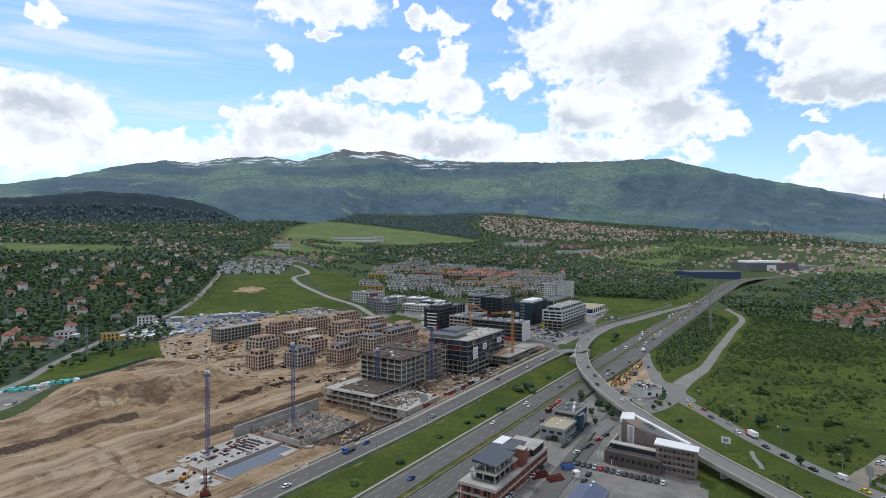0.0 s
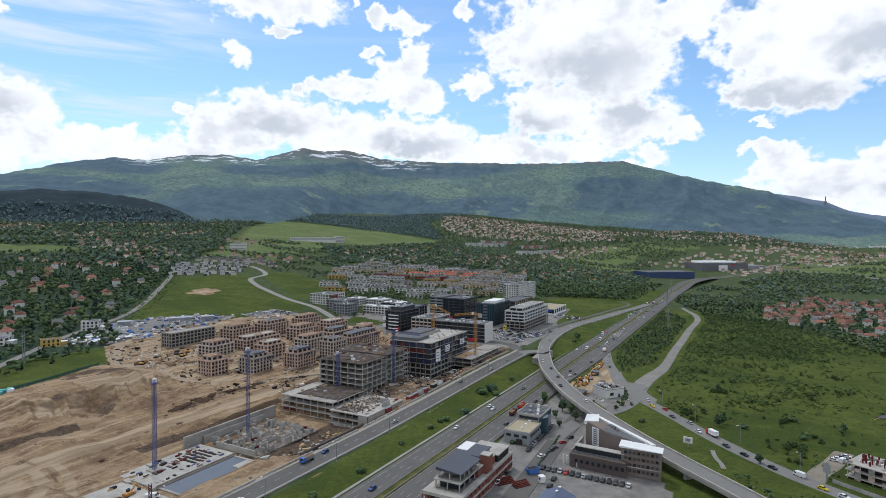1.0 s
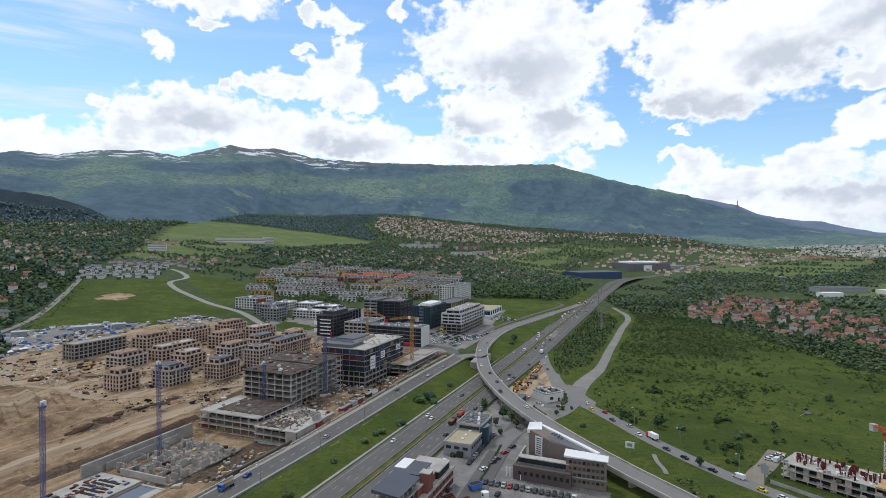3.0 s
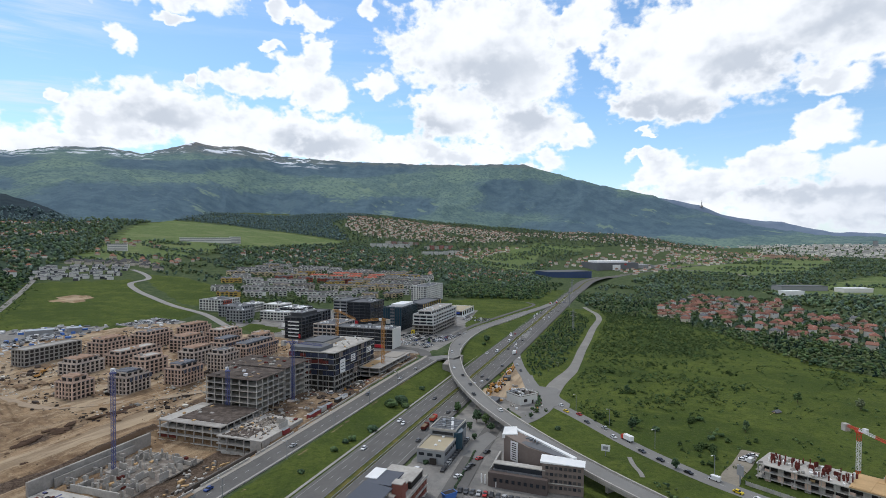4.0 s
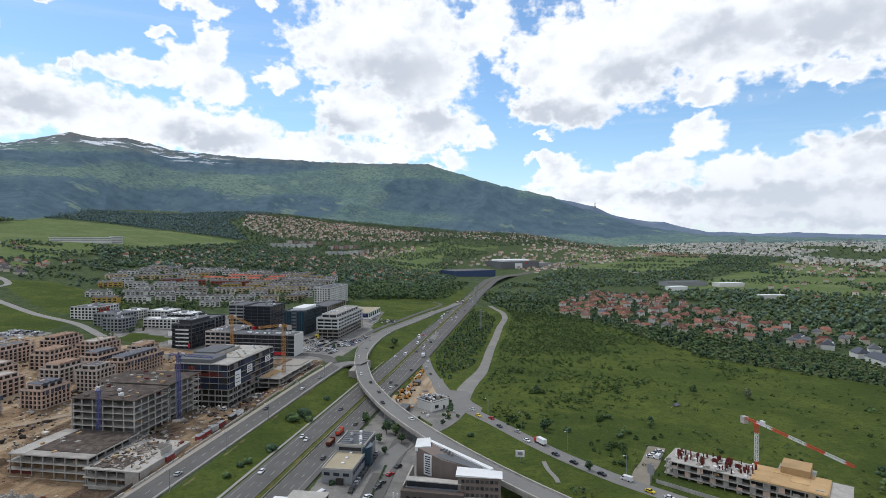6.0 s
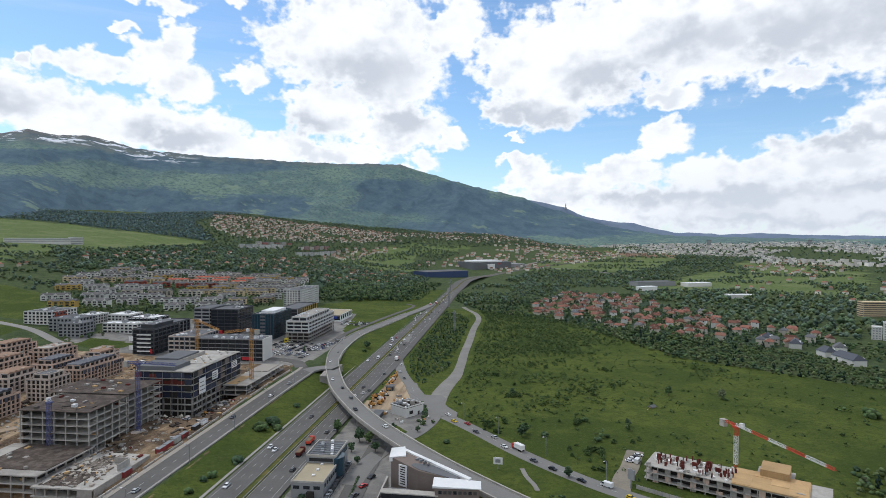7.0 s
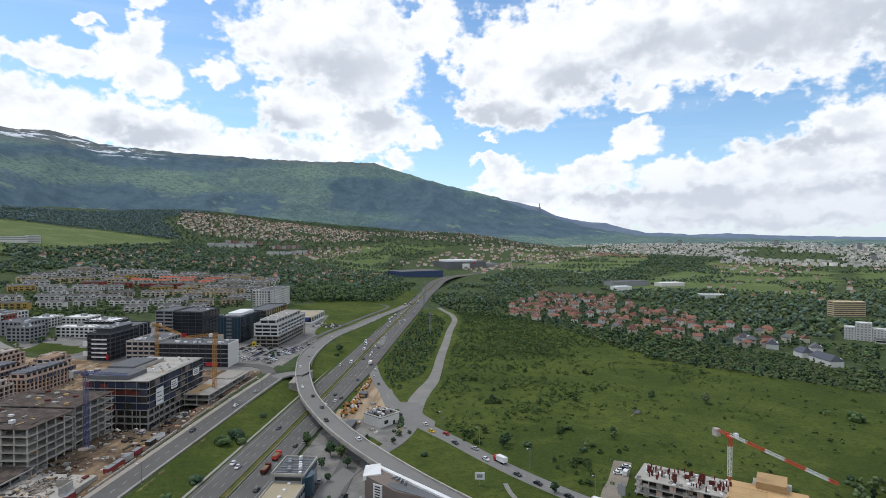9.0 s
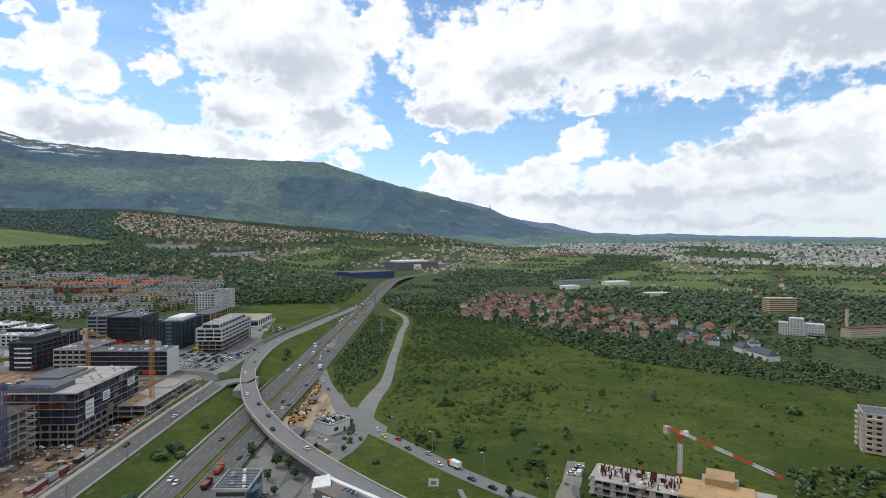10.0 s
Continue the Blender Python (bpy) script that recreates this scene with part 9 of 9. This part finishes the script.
def lorry(label, cab, box, long_=5.6, tipper=False):
    th = thing("lorry", label, "lorry", 0, 0, 0)
    bar("chassis", th, -4.2, 3.4, -0.5, 0.5, 0.6, 0.95, inside_dark)
    part("cab", extrude([(1.7, 0.6), (3.6, 0.6), (3.7, 1.4), (3.4, 2.7), (1.8, 2.8)], -1.2, 1.2, cab, "cab"), th)
    part("windscreen", box_mesh(0.06, 2.0, 0.8, glass_dark, "windscreen"), th, 3.58, -1.0, 1.7)
    bar("load_box", th, -4.3, 1.5, -1.25, 1.25, 1.0, 2.2 if tipper else 3.4, box)
    if tipper:
        bar("load", th, -4.0, 1.2, -1.05, 1.05, 2.2, 2.5, earth_pile)
    for x in (-3.2, -2.0, 2.6):
        for y in (-1.0, 1.0):
            part("wheel", BIG_WHEEL, th, x, y, 0.5)
    return th


CARS = [car(*p) for p in PAINTS]
VANS = [van(*PAINTS[0]), van(*PAINTS[1])]
LORRIES = [lorry("lorry with red cab and white box", metal_red, roof_white), lorry("red tipper lorry on the highway", metal_red, metal_red, tipper=True), lorry("brown tipper lorry on the highway", rust, rust, tipper=True), lorry("blue lorry with grey load box", tarp_blue, metal_grey, tipper=True)]
placed = set()


def park(ob, x, y, z, tn, group):
    m = pose(x, y, z, 0, 0, tn)
    if ob.name in placed:
        got = copy_thing(ob, m)
    else:
        ob.matrix_world = m
        placed.add(ob.name)
        got = ob
    got["group"] = group
    return got


def on_line(line, z, at, offset):
    seg = np.r_[0, np.cumsum(np.linalg.norm(np.diff(line[:, :2], axis=0), axis=1))]
    nrm = sides(line)
    i = int(np.clip(np.searchsorted(seg, at), 1, len(line) - 1))
    q = (at - seg[i - 1]) / (seg[i] - seg[i - 1])
    c = line[i - 1] * (1 - q) + line[i] * q
    m = nrm[i - 1] * (1 - q) + nrm[i] * q
    t = line[i] - line[i - 1]
    return c[0] + m[0] * offset, c[1] + m[1] * offset, float(z[i - 1] * (1 - q) + z[i] * q), math.degrees(math.atan2(t[1], t[0]))


rng = random.Random(77)
seg_axis = np.r_[0, np.cumsum(np.linalg.norm(np.diff(AXIS[:, :2], axis=0), axis=1))]
s_of = lambda s_: float(np.interp(s_, ax_s, seg_axis))
# highway traffic: place along, lane, kind
TRAFFIC = [(-205, -7.2, CARS[4]), (-118, -11, CARS[0]), (-75, -7, CARS[0]), (-71, -11, CARS[0]), (-20, -7, CARS[3]), (-62, 7, LORRIES[1]), (-78, 7.6, LORRIES[2]), (-98, 11, CARS[3]), (-46, 11, CARS[3]), (-40, 14, CARS[1]),
           (28, 7.5, CARS[0]), (36, 11.5, CARS[0]), (44, 13.5, CARS[3]), (52, 7.5, CARS[3]), (-250, 11, CARS[2]), (-300, 7, CARS[0])]
for k in range(46):
    TRAFFIC.append((rng.uniform(70, 780), rng.choice([4, 7.5, 11, 14, -4, -7.5, -11]), rng.choices(CARS + VANS + [LORRIES[0]], [6, 4, 6, 6, 2, 1, 0, 0, 4, 1, 1])[0]))
for s_, off, ob in TRAFFIC:
    x, y, z, tn = on_line(AXIS, ROAD_Z, s_of(s_), off)
    park(ob, x, y, z + 0.02, tn if off > 0 else tn + 180, "highway traffic")
def along(line, z, rows, group):
    for at, off, ob in rows:
        x, y, z_, tn = on_line(line, z, at, off)
        park(ob, x, y, z_ + 0.02, tn + (180 if off < 0 else 0), group)


len_e = lambda yy: float(np.interp(-yy, -EAST[:, 1], np.r_[0, np.cumsum(np.linalg.norm(np.diff(EAST[:, :2], axis=0), axis=1))]))
along(EAST, ez, [(len_e(yy), o, ob) for yy, o, ob in ((395, 2, CARS[2]), (372, -2, CARS[0]), (360, 2, CARS[6]), (352, -2, CARS[5]), (338, 2, CARS[3]), (326, -2, CARS[1]), (312, 2, CARS[0]), (306, -2, LORRIES[0]), (290, 2, CARS[3]), (278, 2, CARS[2]), (262, 2, CARS[2]), (252, -2, VANS[0]),
                                                  (240, 2, CARS[6]), (232, 2, CARS[0]), (222, -2, CARS[3]))], "cars on the field road")
st_len = np.r_[0, np.cumsum(np.linalg.norm(np.diff(ST[:, :2], axis=0), axis=1))]
along(ST, st_z, [(float(np.interp(yy, ST[:, 1], st_len)), o, ob) for yy, o, ob in ((236, 2.2, CARS[0]), (273, -2.6, LORRIES[3]), (284, -2.6, CARS[4]), (440, 2.2, CARS[0]), (405, -2.4, CARS[3]), (465, 2.2, CARS[1]), (330, 2.2, CARS[1]))], "cars on the street")
fl_len = np.r_[0, np.cumsum(np.linalg.norm(np.diff(FLY[:, :2], axis=0), axis=1))]
along(FLY, FLY_Z, [(float(np.interp(yy, FLY[:, 1], fl_len)), o, ob) for yy, o, ob in ((430, 2, CARS[2]), (455, -2, CARS[0]), (404, 2, CARS[3]), (380, -2, CARS[2]), (345, 2, CARS[0]), (520, -2, CARS[0]), (560, 2, CARS[3]), (600, -2, CARS[2]), (660, 2, CARS[0]))], "cars on the flyover")
along(SLIP, land(SLIP[:, 0], SLIP[:, 1]) + 0.2, [(a, o, CARS[rng.choice([0, 2, 3, 1])]) for a, o in ((40, 1.6), (70, -1.6), (95, 1.8), (118, -1.5), (140, 1.6), (165, -1.6), (190, 1.6), (212, 1.2))], "cars on the slip road")

# parked rows
def row(x0, y0, x1, y1, n, tn, group, skip=0.12, weights=(5, 5, 6, 6, 1, 1, 0, 0)):
    for i in range(n):
        if rng.random() < skip:
            continue
        q = i / max(1, n - 1)
        x, y = x0 + (x1 - x0) * q, y0 + (y1 - y0) * q
        ob = rng.choices(CARS, weights)[0]
        park(ob, x, y, ground_z(x, y) + 0.12, tn + rng.uniform(-3, 3) + rng.choice([0, 180]), group)


row(64, 264, 97, 244.5, 15, 60, "cars parked before the brown building", 0.0, (3, 3, 6, 6, 1, 1, 0, 0))
row(67, 278, 92, 307, 9, 30, "cars parked along the lot edge", 0.35)
row(62, 286, 84, 322, 13, TURN, "cars parked beside the grey showroom", 0.15)
row(20, 216, 52, 268, 12, TURN, "cars parked along the lane", 0.45)
row(44, 210, 66, 252, 7, TURN, "cars parked along the lane", 0.4)
for j, d_ in enumerate((-63, -71, -79, -87, -95, -104, -112)):
    a = xy(118 + 3 * j, d_)
    b = xy(186 + 2 * j, d_ + 3)
    row(*a, *b, 24, TURN + 90, "cars in the office car park", 0.48)
for j, d_ in enumerate((-60, -66)):
    row(*xy(150, d_), *xy(214, d_ + 6), 20, TURN + 60, "cars in the office car park", 0.5)
for j in range(4):
    row(*xy(330 + 9 * j, -92), *xy(330 + 9 * j, -60), 9, TURN, "cars at the showroom", 0.25)
for j in range(4):
    row(-300 + 10 * j, 560 + 16 * j, -222 + 6 * j, 588 + 26 * j, 17, 70, "cars in the dusty yard", 0.3)
row(-190, 695, -140, 715, 16, 60, "cars in the meadow lot", 0.2)
row(-180, 705, -150, 722, 9, 60, "cars in the meadow lot", 0.2)
row(212, 270, 222, 274, 4, -40, "cars beside the unfinished apartments", 0.0)
park(VANS[0], 215, 268, ground_z(215, 268) + 0.12, 30, "cars beside the unfinished apartments")
park(VANS[0], 49.5, 287, ground_z(49, 287) + 0.12, 40, "cars parked beside the grey showroom")
park(VANS[0], *xy(-249, -88), ground_z(*xy(-249, -88)) + 1.0, 20, "site vehicles")
for k, (s_, d_) in enumerate(((-28, -66), (-34, -70), (-14, -64), (-44, -72))):
    x, y = xy(s_, d_)
    park(CARS[(2, 0, 3, 1)[k]], x, y, ground_z(x, y) + 0.05, 50 * k, "site vehicles")


# ---- yellow machines, skips, small stuff ----
def excavator(x, y, tn, label="yellow excavator with folded arm", group="site machines"):
    th = thing("excavator", label, "excavator", x, y, ground_z(x, y), tn, group)
    for y_ in (-1.4, 0.8):
        bar("track", th, -1.8, 1.8, y_, y_ + 0.6, 0, 0.8, rubber)
    bar("body", th, -2.0, 1.2, -1.2, 1.2, 0.9, 2.0, metal_yellow), bar("cab", th, 0.0, 1.4, 0.2, 1.25, 2.0, 3.0, glass_dark)
    part("arm", mesh_of("arm", *join([beam((1.0, -0.3, 1.6), (3.6, -0.3, 3.9), 0.45), beam((3.6, -0.3, 3.9), (5.6, -0.3, 1.4), 0.35)]), metal_yellow), th)
    bar("bucket", th, 5.2, 6.2, -0.8, 0.3, 0.6, 1.5, inside_dark)
    return th


rng = random.Random(91)
for i in range(34):
    q = rng.random()
    s_, d_ = 4 + 92 * q, 21.5 + (1 - q) * rng.uniform(0, 9) + 3 * q
    x, y = xy(s_, d_)
    k = i % 4
    if k == 0:
        excavator(x, y, rng.uniform(0, 360), group="yard machines")
    else:
        th = thing("road_machine", "parked yellow road machine in the yard" if k != 2 else "white tank beside yellow machines", "machine", x, y, ground_z(x, y), rng.uniform(0, 180), "yard machines")
        m_ = metal_yellow if k != 2 else metal_white
        bar("body", th, -1.6, 1.6, -0.8, 0.8, 0.5, 1.6, m_), bar("cab", th, -0.6, 0.6, -0.7, 0.7, 1.6, 2.5, m_), bar("axle", th, -1.3, 1.3, -0.95, 0.95, 0.1, 0.6, rubber)
for i in range(30):
    x, y = 128 + rng.uniform(-8, 30), 372 + rng.uniform(-6, 60)
    s_, d_ = sd(x, y)
    if not inside(x, y, YARD):
        continue
    th = thing("scrap_pile", "pile of scrap and sacks on the yard floor", "scrap", x, y, ground_z(x, y), rng.uniform(0, 180), "yard scrap")
    for k in range(3):
        a, b = rng.uniform(-1.5, 1), rng.uniform(-1.5, 1)
        bar("piece", th, a, a + rng.uniform(0.6, 2), b, b + rng.uniform(0.5, 1.4), 0, rng.uniform(0.4, 1.5), rng.choice([metal_white, concrete_pale, metal_yellow, rust, concrete]))
for x, y, tn in ((*xy(-20, -72), 20), (*xy(-252, -100), 70), (-210, 470, 10), (-190, 500, 80), (*xy(-70, -300), 30)):
    excavator(x, y, tn)
x, y = xy(-265, -66)
th = thing("drilling_rig", "rust-red drilling rig mast beside an earth heap", "drilling rig", x, y, ground_z(x, y), 30)
part("mast", lattice("mast", 11, 0.9, 1.5, 0.22, rust), th, 0, 0, 0.6, tilt=(0, -90))
bar("body", th, -2, 1.5, -1, 1, 0.5, 2.2, rust), bar("track", th, -2, 2, -1.3, 1.3, 0, 0.6, rubber)
x, y = 58, 259
th = thing("waste_skip", "blue steel waste skip in the car park", "skip", x, y, ground_z(x, y) + 0.1, 20)
part("body", extrude([(-2.4, 0.2), (2.4, 0.2), (3.1, 2.4), (-3.1, 2.4)], -1.5, 1.5, tarp_blue, "body"), th)
bar("rim", th, -3.2, 3.2, -1.6, 1.6, 2.4, 2.55, tarp_blue), bar("load", th, -2.7, 2.7, -1.3, 1.3, 2.0, 2.62, inside_dark)
x, y = 60, 250
th = thing("guard_hut", "small white guard hut with dark window", "hut", x, y, ground_z(x, y) + 0.1, 20)
bar("wall", th, -1.2, 1.2, -1.2, 1.2, 0, 2.6, roof_white), bar("roof", th, -1.35, 1.35, -1.35, 1.35, 2.6, 2.75, roof_white), bar("window", th, -1.26, -1.2, -0.6, 0.6, 1.0, 2.0, glass_dark)
for k, (x, y, l_) in enumerate(((40, 246, 9), (47, 243, 8))):
    th = thing("scrap_rack", "long rack of rusty steel frames", "scrap rack", x, y, ground_z(x, y), 25)
    for q in range(5):
        bar("beam", th, 0, l_, q * 0.8, q * 0.8 + 0.35, 0.3 * q, 0.3 * q + 0.5, rust)
    bar("foot", th, 0.5, 0.9, 0, 3.6, 0, 0.4, inside_dark), bar("foot", th, l_ - 1, l_ - 0.6, 0, 3.6, 0, 0.4, inside_dark)
# fence of dark bollards between lot and lane
for i in range(44):
    q = i / 43
    x, y = 62 + 22 * q, 266 + 41 * q
    th = thing("bollard", "dark hedge bush in a row along the lot edge", "hedge", x, y, ground_z(x, y), 0, "lot hedge")
    v, f = crown(4, 300 + i, "bush")
    part("leaves", mesh_of("leaves", v * np.array([1.5, 1.5, 1.5]), f, leaf_dark, True), th)
    bar("stem", th, -0.08, 0.08, -0.08, 0.08, 0, 0.7, bark)
# teal-wrapped bundles and tents on the left lot
for i in range(30):
    q = i / 29
    x, y = -284 + 42 * q + rng.uniform(-2, 2), 362 + 8 * q + rng.uniform(-3, 3)
    m_ = tarp_teal if (i < 12 or 17 < i < 28) else roof_white
    th = thing("wrapped_bundle", "bundle wrapped in %s sheet on the lot" % ("teal" if m_ is tarp_teal else "white"), "bundle", x, y, ground_z(x, y), rng.uniform(0, 90), "wrapped bundles")
    bar("sheet", th, -1.5, 1.5, -1.2, 1.2, 0, rng.uniform(1.4, 2.6), m_), bar("pallet", th, -1.6, 1.6, -1.3, 1.3, 0, 0.15, timber)
for i in range(46):
    x, y = rng.uniform(-312, -262), rng.uniform(522, 566)
    if not inside(x, y, YARD_LEFT):
        continue
    m_ = rng.choice([tarp_blue, roof_white, metal_grey, roof_white, tarp_blue, concrete_pale])
    th = thing("market_stall", "stall or container with %s roof in the dusty yard" % ("blue" if m_ is tarp_blue else "pale"), "stall", x, y, ground_z(x, y), rng.uniform(-10, 10) + 60, "yard stalls")
    bar("body", th, -3, 3, -1.6, 1.6, 0, 2.4, metal_grey), part("roof", roof_mesh("roof", 6.4, 3.6, 1.0, m_, 0.2, 0.3), th, -3.2, -1.8, 2.4)
metal_shed_roof = mat("metal_shed_roof", (0.33, 0.36, 0.39), 0.6, 0.2, 0.2, 1.0)
for x, y, tn, L in ((-258, 642, 25, 22), (-300, 615, 25, 12), (-228, 657, 25, 12)):
    th = thing("yard_shed", "low grey shed with flat metal roof", "shed", x, y, ground_z(x, y), tn, "yard sheds")
    bar("wall", th, 0, L, 0, 9, -1, 4.5, grey_wall), bar("roof", th, -0.4, L + 0.4, -0.4, 9.4, 4.5, 4.8, metal_shed_roof), bar("door", th, 3, 7, -0.08, -0.02, 0, 3.4, metal_grey)

# street lamps, billboard, gantry, pylons
def street_lamp(x, y, h, tn, z=None):
    th = thing("street_lamp", "tall grey street lamp beside the road", "street lamp", x, y, ground_z(x, y) if z is None else z, tn, "street lamps")
    part("pole", mesh_of("pole", *join([beam((0, 0, 0), (0, 0, h), 0.22)]), metal_grey), th)
    part("arm", mesh_of("arm", *join([beam((0, 0, h), (1.8, 0, h + 0.3), 0.14)]), metal_grey), th)
    bar("lamp_head", th, 1.5, 2.4, -0.2, 0.2, h + 0.15, h + 0.4, metal_white)
    return th


for x, y in ((168, 362), (173, 330), (178, 293), (184, 256)):
    street_lamp(x, y, 10, 190)
for s_ in (-235, -190, -145, -100, -55, -10, 35):
    street_lamp(*xy(s_, -37.5), 9, TURN + 90)
x, y = 147, 289
th = thing("billboard", "white billboard on a post in the meadow", "billboard", x, y, ground_z(x, y), -35)
bar("panel", th, -2.2, 2.2, -0.15, 0.15, 2.4, 5.6, roof_white), bar("post", th, -0.2, 0.2, -0.12, 0.12, 0, 2.4, metal_grey), bar("faded_print", th, -1.2, 1.2, -0.2, -0.16, 3.2, 4.8, grey_wall)
x, y = 190, 247
th = thing("sign_mast", "dark leaning sign mast at the road junction", "sign", x, y, ground_z(x, y), 10)
bar("post", th, -0.25, 0.25, -0.25, 0.25, 0, 9, metal_grey), bar("panel", th, -0.3, 0.3, -1.6, 1.6, 4, 8.5, grey_wall)
for x, y, h in ((316, 660, 26), (430, 900, 26), (-300, 470, 24), (560, 1150, 28)):
    th = thing("power_pylon", "grey lattice power pylon", "pylon", x, y, ground_z(x, y), 20, "power pylons")
    part("mast", lattice("mast", h, 1.6, 2.4, 0.2, metal_grey), th, 0, 0, 0, tilt=(0, -90))
    for z_ in (h - 3, h - 8):
        bar("cross_arm", th, -0.2, 0.2, -5, 5, z_, z_ + 0.4, metal_grey)
# small fence and mud by the right-hand site, hut in the field
for i in range(16):
    x, y = 192 + 1.2 * i, 246 - 2.6 * i
    th = thing("site_fence", "pale sheet-metal site fence panel", "fence", x, y, ground_z(x, y) - 0.2, -65, "site fence")
    bar("sheet", th, 0, 2.9, -0.04, 0.04, 0, 2.0, concrete_pale), bar("post", th, -0.06, 0.06, -0.08, 0.08, 0, 2.2, metal_grey)
x, y = 294, 333
th = thing("field_hut", "low grey shack with long plank roof in the grass", "hut", x, y, ground_z(x, y), 10)
part("roof", roof_mesh("roof", 4.5, 3.0, 1.2, roof_grey, 0.3, 0.4), th, 0, 0, 0.7)
bar("wall", th, 0.2, 4.3, 0.2, 2.8, 0, 0.6, brown_wall), part("pole", mesh_of("pole", *join([beam((-6, 0, 0.2), (0, 1, 0.9), 0.15)]), timber), th)

# green mesh fence between the green plot and the sand site
fence_green = mat("fence_green", (0.065, 0.125, 0.095), 0.8, 0.3, 0.2, 1.0)
line = curve([xy(-222, -271), xy(-200, -285), xy(-183, -295), xy(-160, -306), xy(-140, -312)], 1.0)
for i in range(0, len(line) - 5, 5):
    (x, y), (x1, y1) = line[i][:2], line[i + 5][:2]
    far_ = math.hypot(x1 - x, y1 - y)
    th = thing("mesh_fence", "green mesh site fence panel beside the sand", "fence", x, y, ground_z(x, y) - 0.2, math.degrees(math.atan2(y1 - y, x1 - x)), "green site fence")
    bar("mesh", th, 0, round(far_, 1), -0.04, 0.04, 0.2, 2.0, fence_green), bar("post", th, -0.06, 0.06, -0.08, 0.08, 0, 2.2, metal_grey)

# lattice mast on the far ridge
mr = radians(38.4)
mx, my = 8 + 4740 * math.sin(mr), 45 + 4740 * math.cos(mr)
th = thing("radio_mast", "slim grey radio mast on the far ridge", "mast", mx, my, 110 + 4740 * math.tan(radians(3.05)))
bar("base", th, -6, 6, -6, 6, -8, 6, concrete), bar("shaft", th, -2.2, 2.2, -2.2, 2.2, 6, 34, metal_grey), bar("antenna", th, -0.9, 0.9, -0.9, 0.9, 34, 44, metal_grey)


# parked machines, pallets and junk in the dusty yards
def junk(label, poly, n, seed, material, size):
    rng_ = np.random.default_rng(seed)
    p = np.array(poly)
    x, y = rng_.uniform(p[:, 0].min(), p[:, 0].max(), n * 4), rng_.uniform(p[:, 1].min(), p[:, 1].max(), n * 4)
    k = inside(x, y, poly) & (grain(x, y, 22.0, seed, 2) > -0.25)
    x, y = x[k][:n], y[k][:n]
    v = (CUBE_V[None] - np.array([0.5, 0.5, 0.05])) * rng_.uniform(size[0], size[1], (len(x), 1, 3)) * np.array([1.6, 0.9, 0.55])
    v[:, 4:, :2] *= rng_.uniform(0.6, 1.0, (len(x), 1, 1))
    a = rng_.choice([0.35, 1.92], len(x)) + rng_.normal(0, 0.12, len(x))
    c, q = np.cos(a)[:, None], np.sin(a)[:, None]
    v = np.stack([v[:, :, 0] * c - v[:, :, 1] * q, v[:, :, 0] * q + v[:, :, 1] * c, v[:, :, 2]], -1) + np.stack([x, y, land(x, y)], -1)[:, None]
    faces = (CUBE_F[None] + 8 * np.arange(len(x))[:, None, None]).reshape(-1, 4)
    tagged(new("yard_junk", mesh_of("yard_junk", v.reshape(-1, 3), faces, material)), label, "junk", "", "stuff")


junk("grey and white vehicles and pallets crowding the dusty yard", YARD_LEFT, 230, 71, mat("junk_grey", (0.34, 0.34, 0.34), 0.7, 0.2, 0.3, 1.5, islands=0.85), (1.8, 4.0))
junk("blue containers and tarpaulins in the dusty yard", YARD_LEFT, 34, 72, tarp_blue, (2.0, 4.2))
junk("pallets and scrap beside the lane", LOT_LEFT, 70, 73, MATS["junk_grey"], (1.2, 3.0))
junk("vehicles and pallets on the meadow lot", LOT_MEADOW, 70, 74, MATS["junk_grey"], (1.6, 3.6))
junk("building material stacked between the brick blocks", [xy(-110, -345), xy(100, -370), xy(95, -205), xy(-110, -235)], 240, 75, mat("junk_brown", (0.22, 0.17, 0.125), 0.85, 0.3, 0.3, 1.5, islands=0.8), (0.8, 2.6))
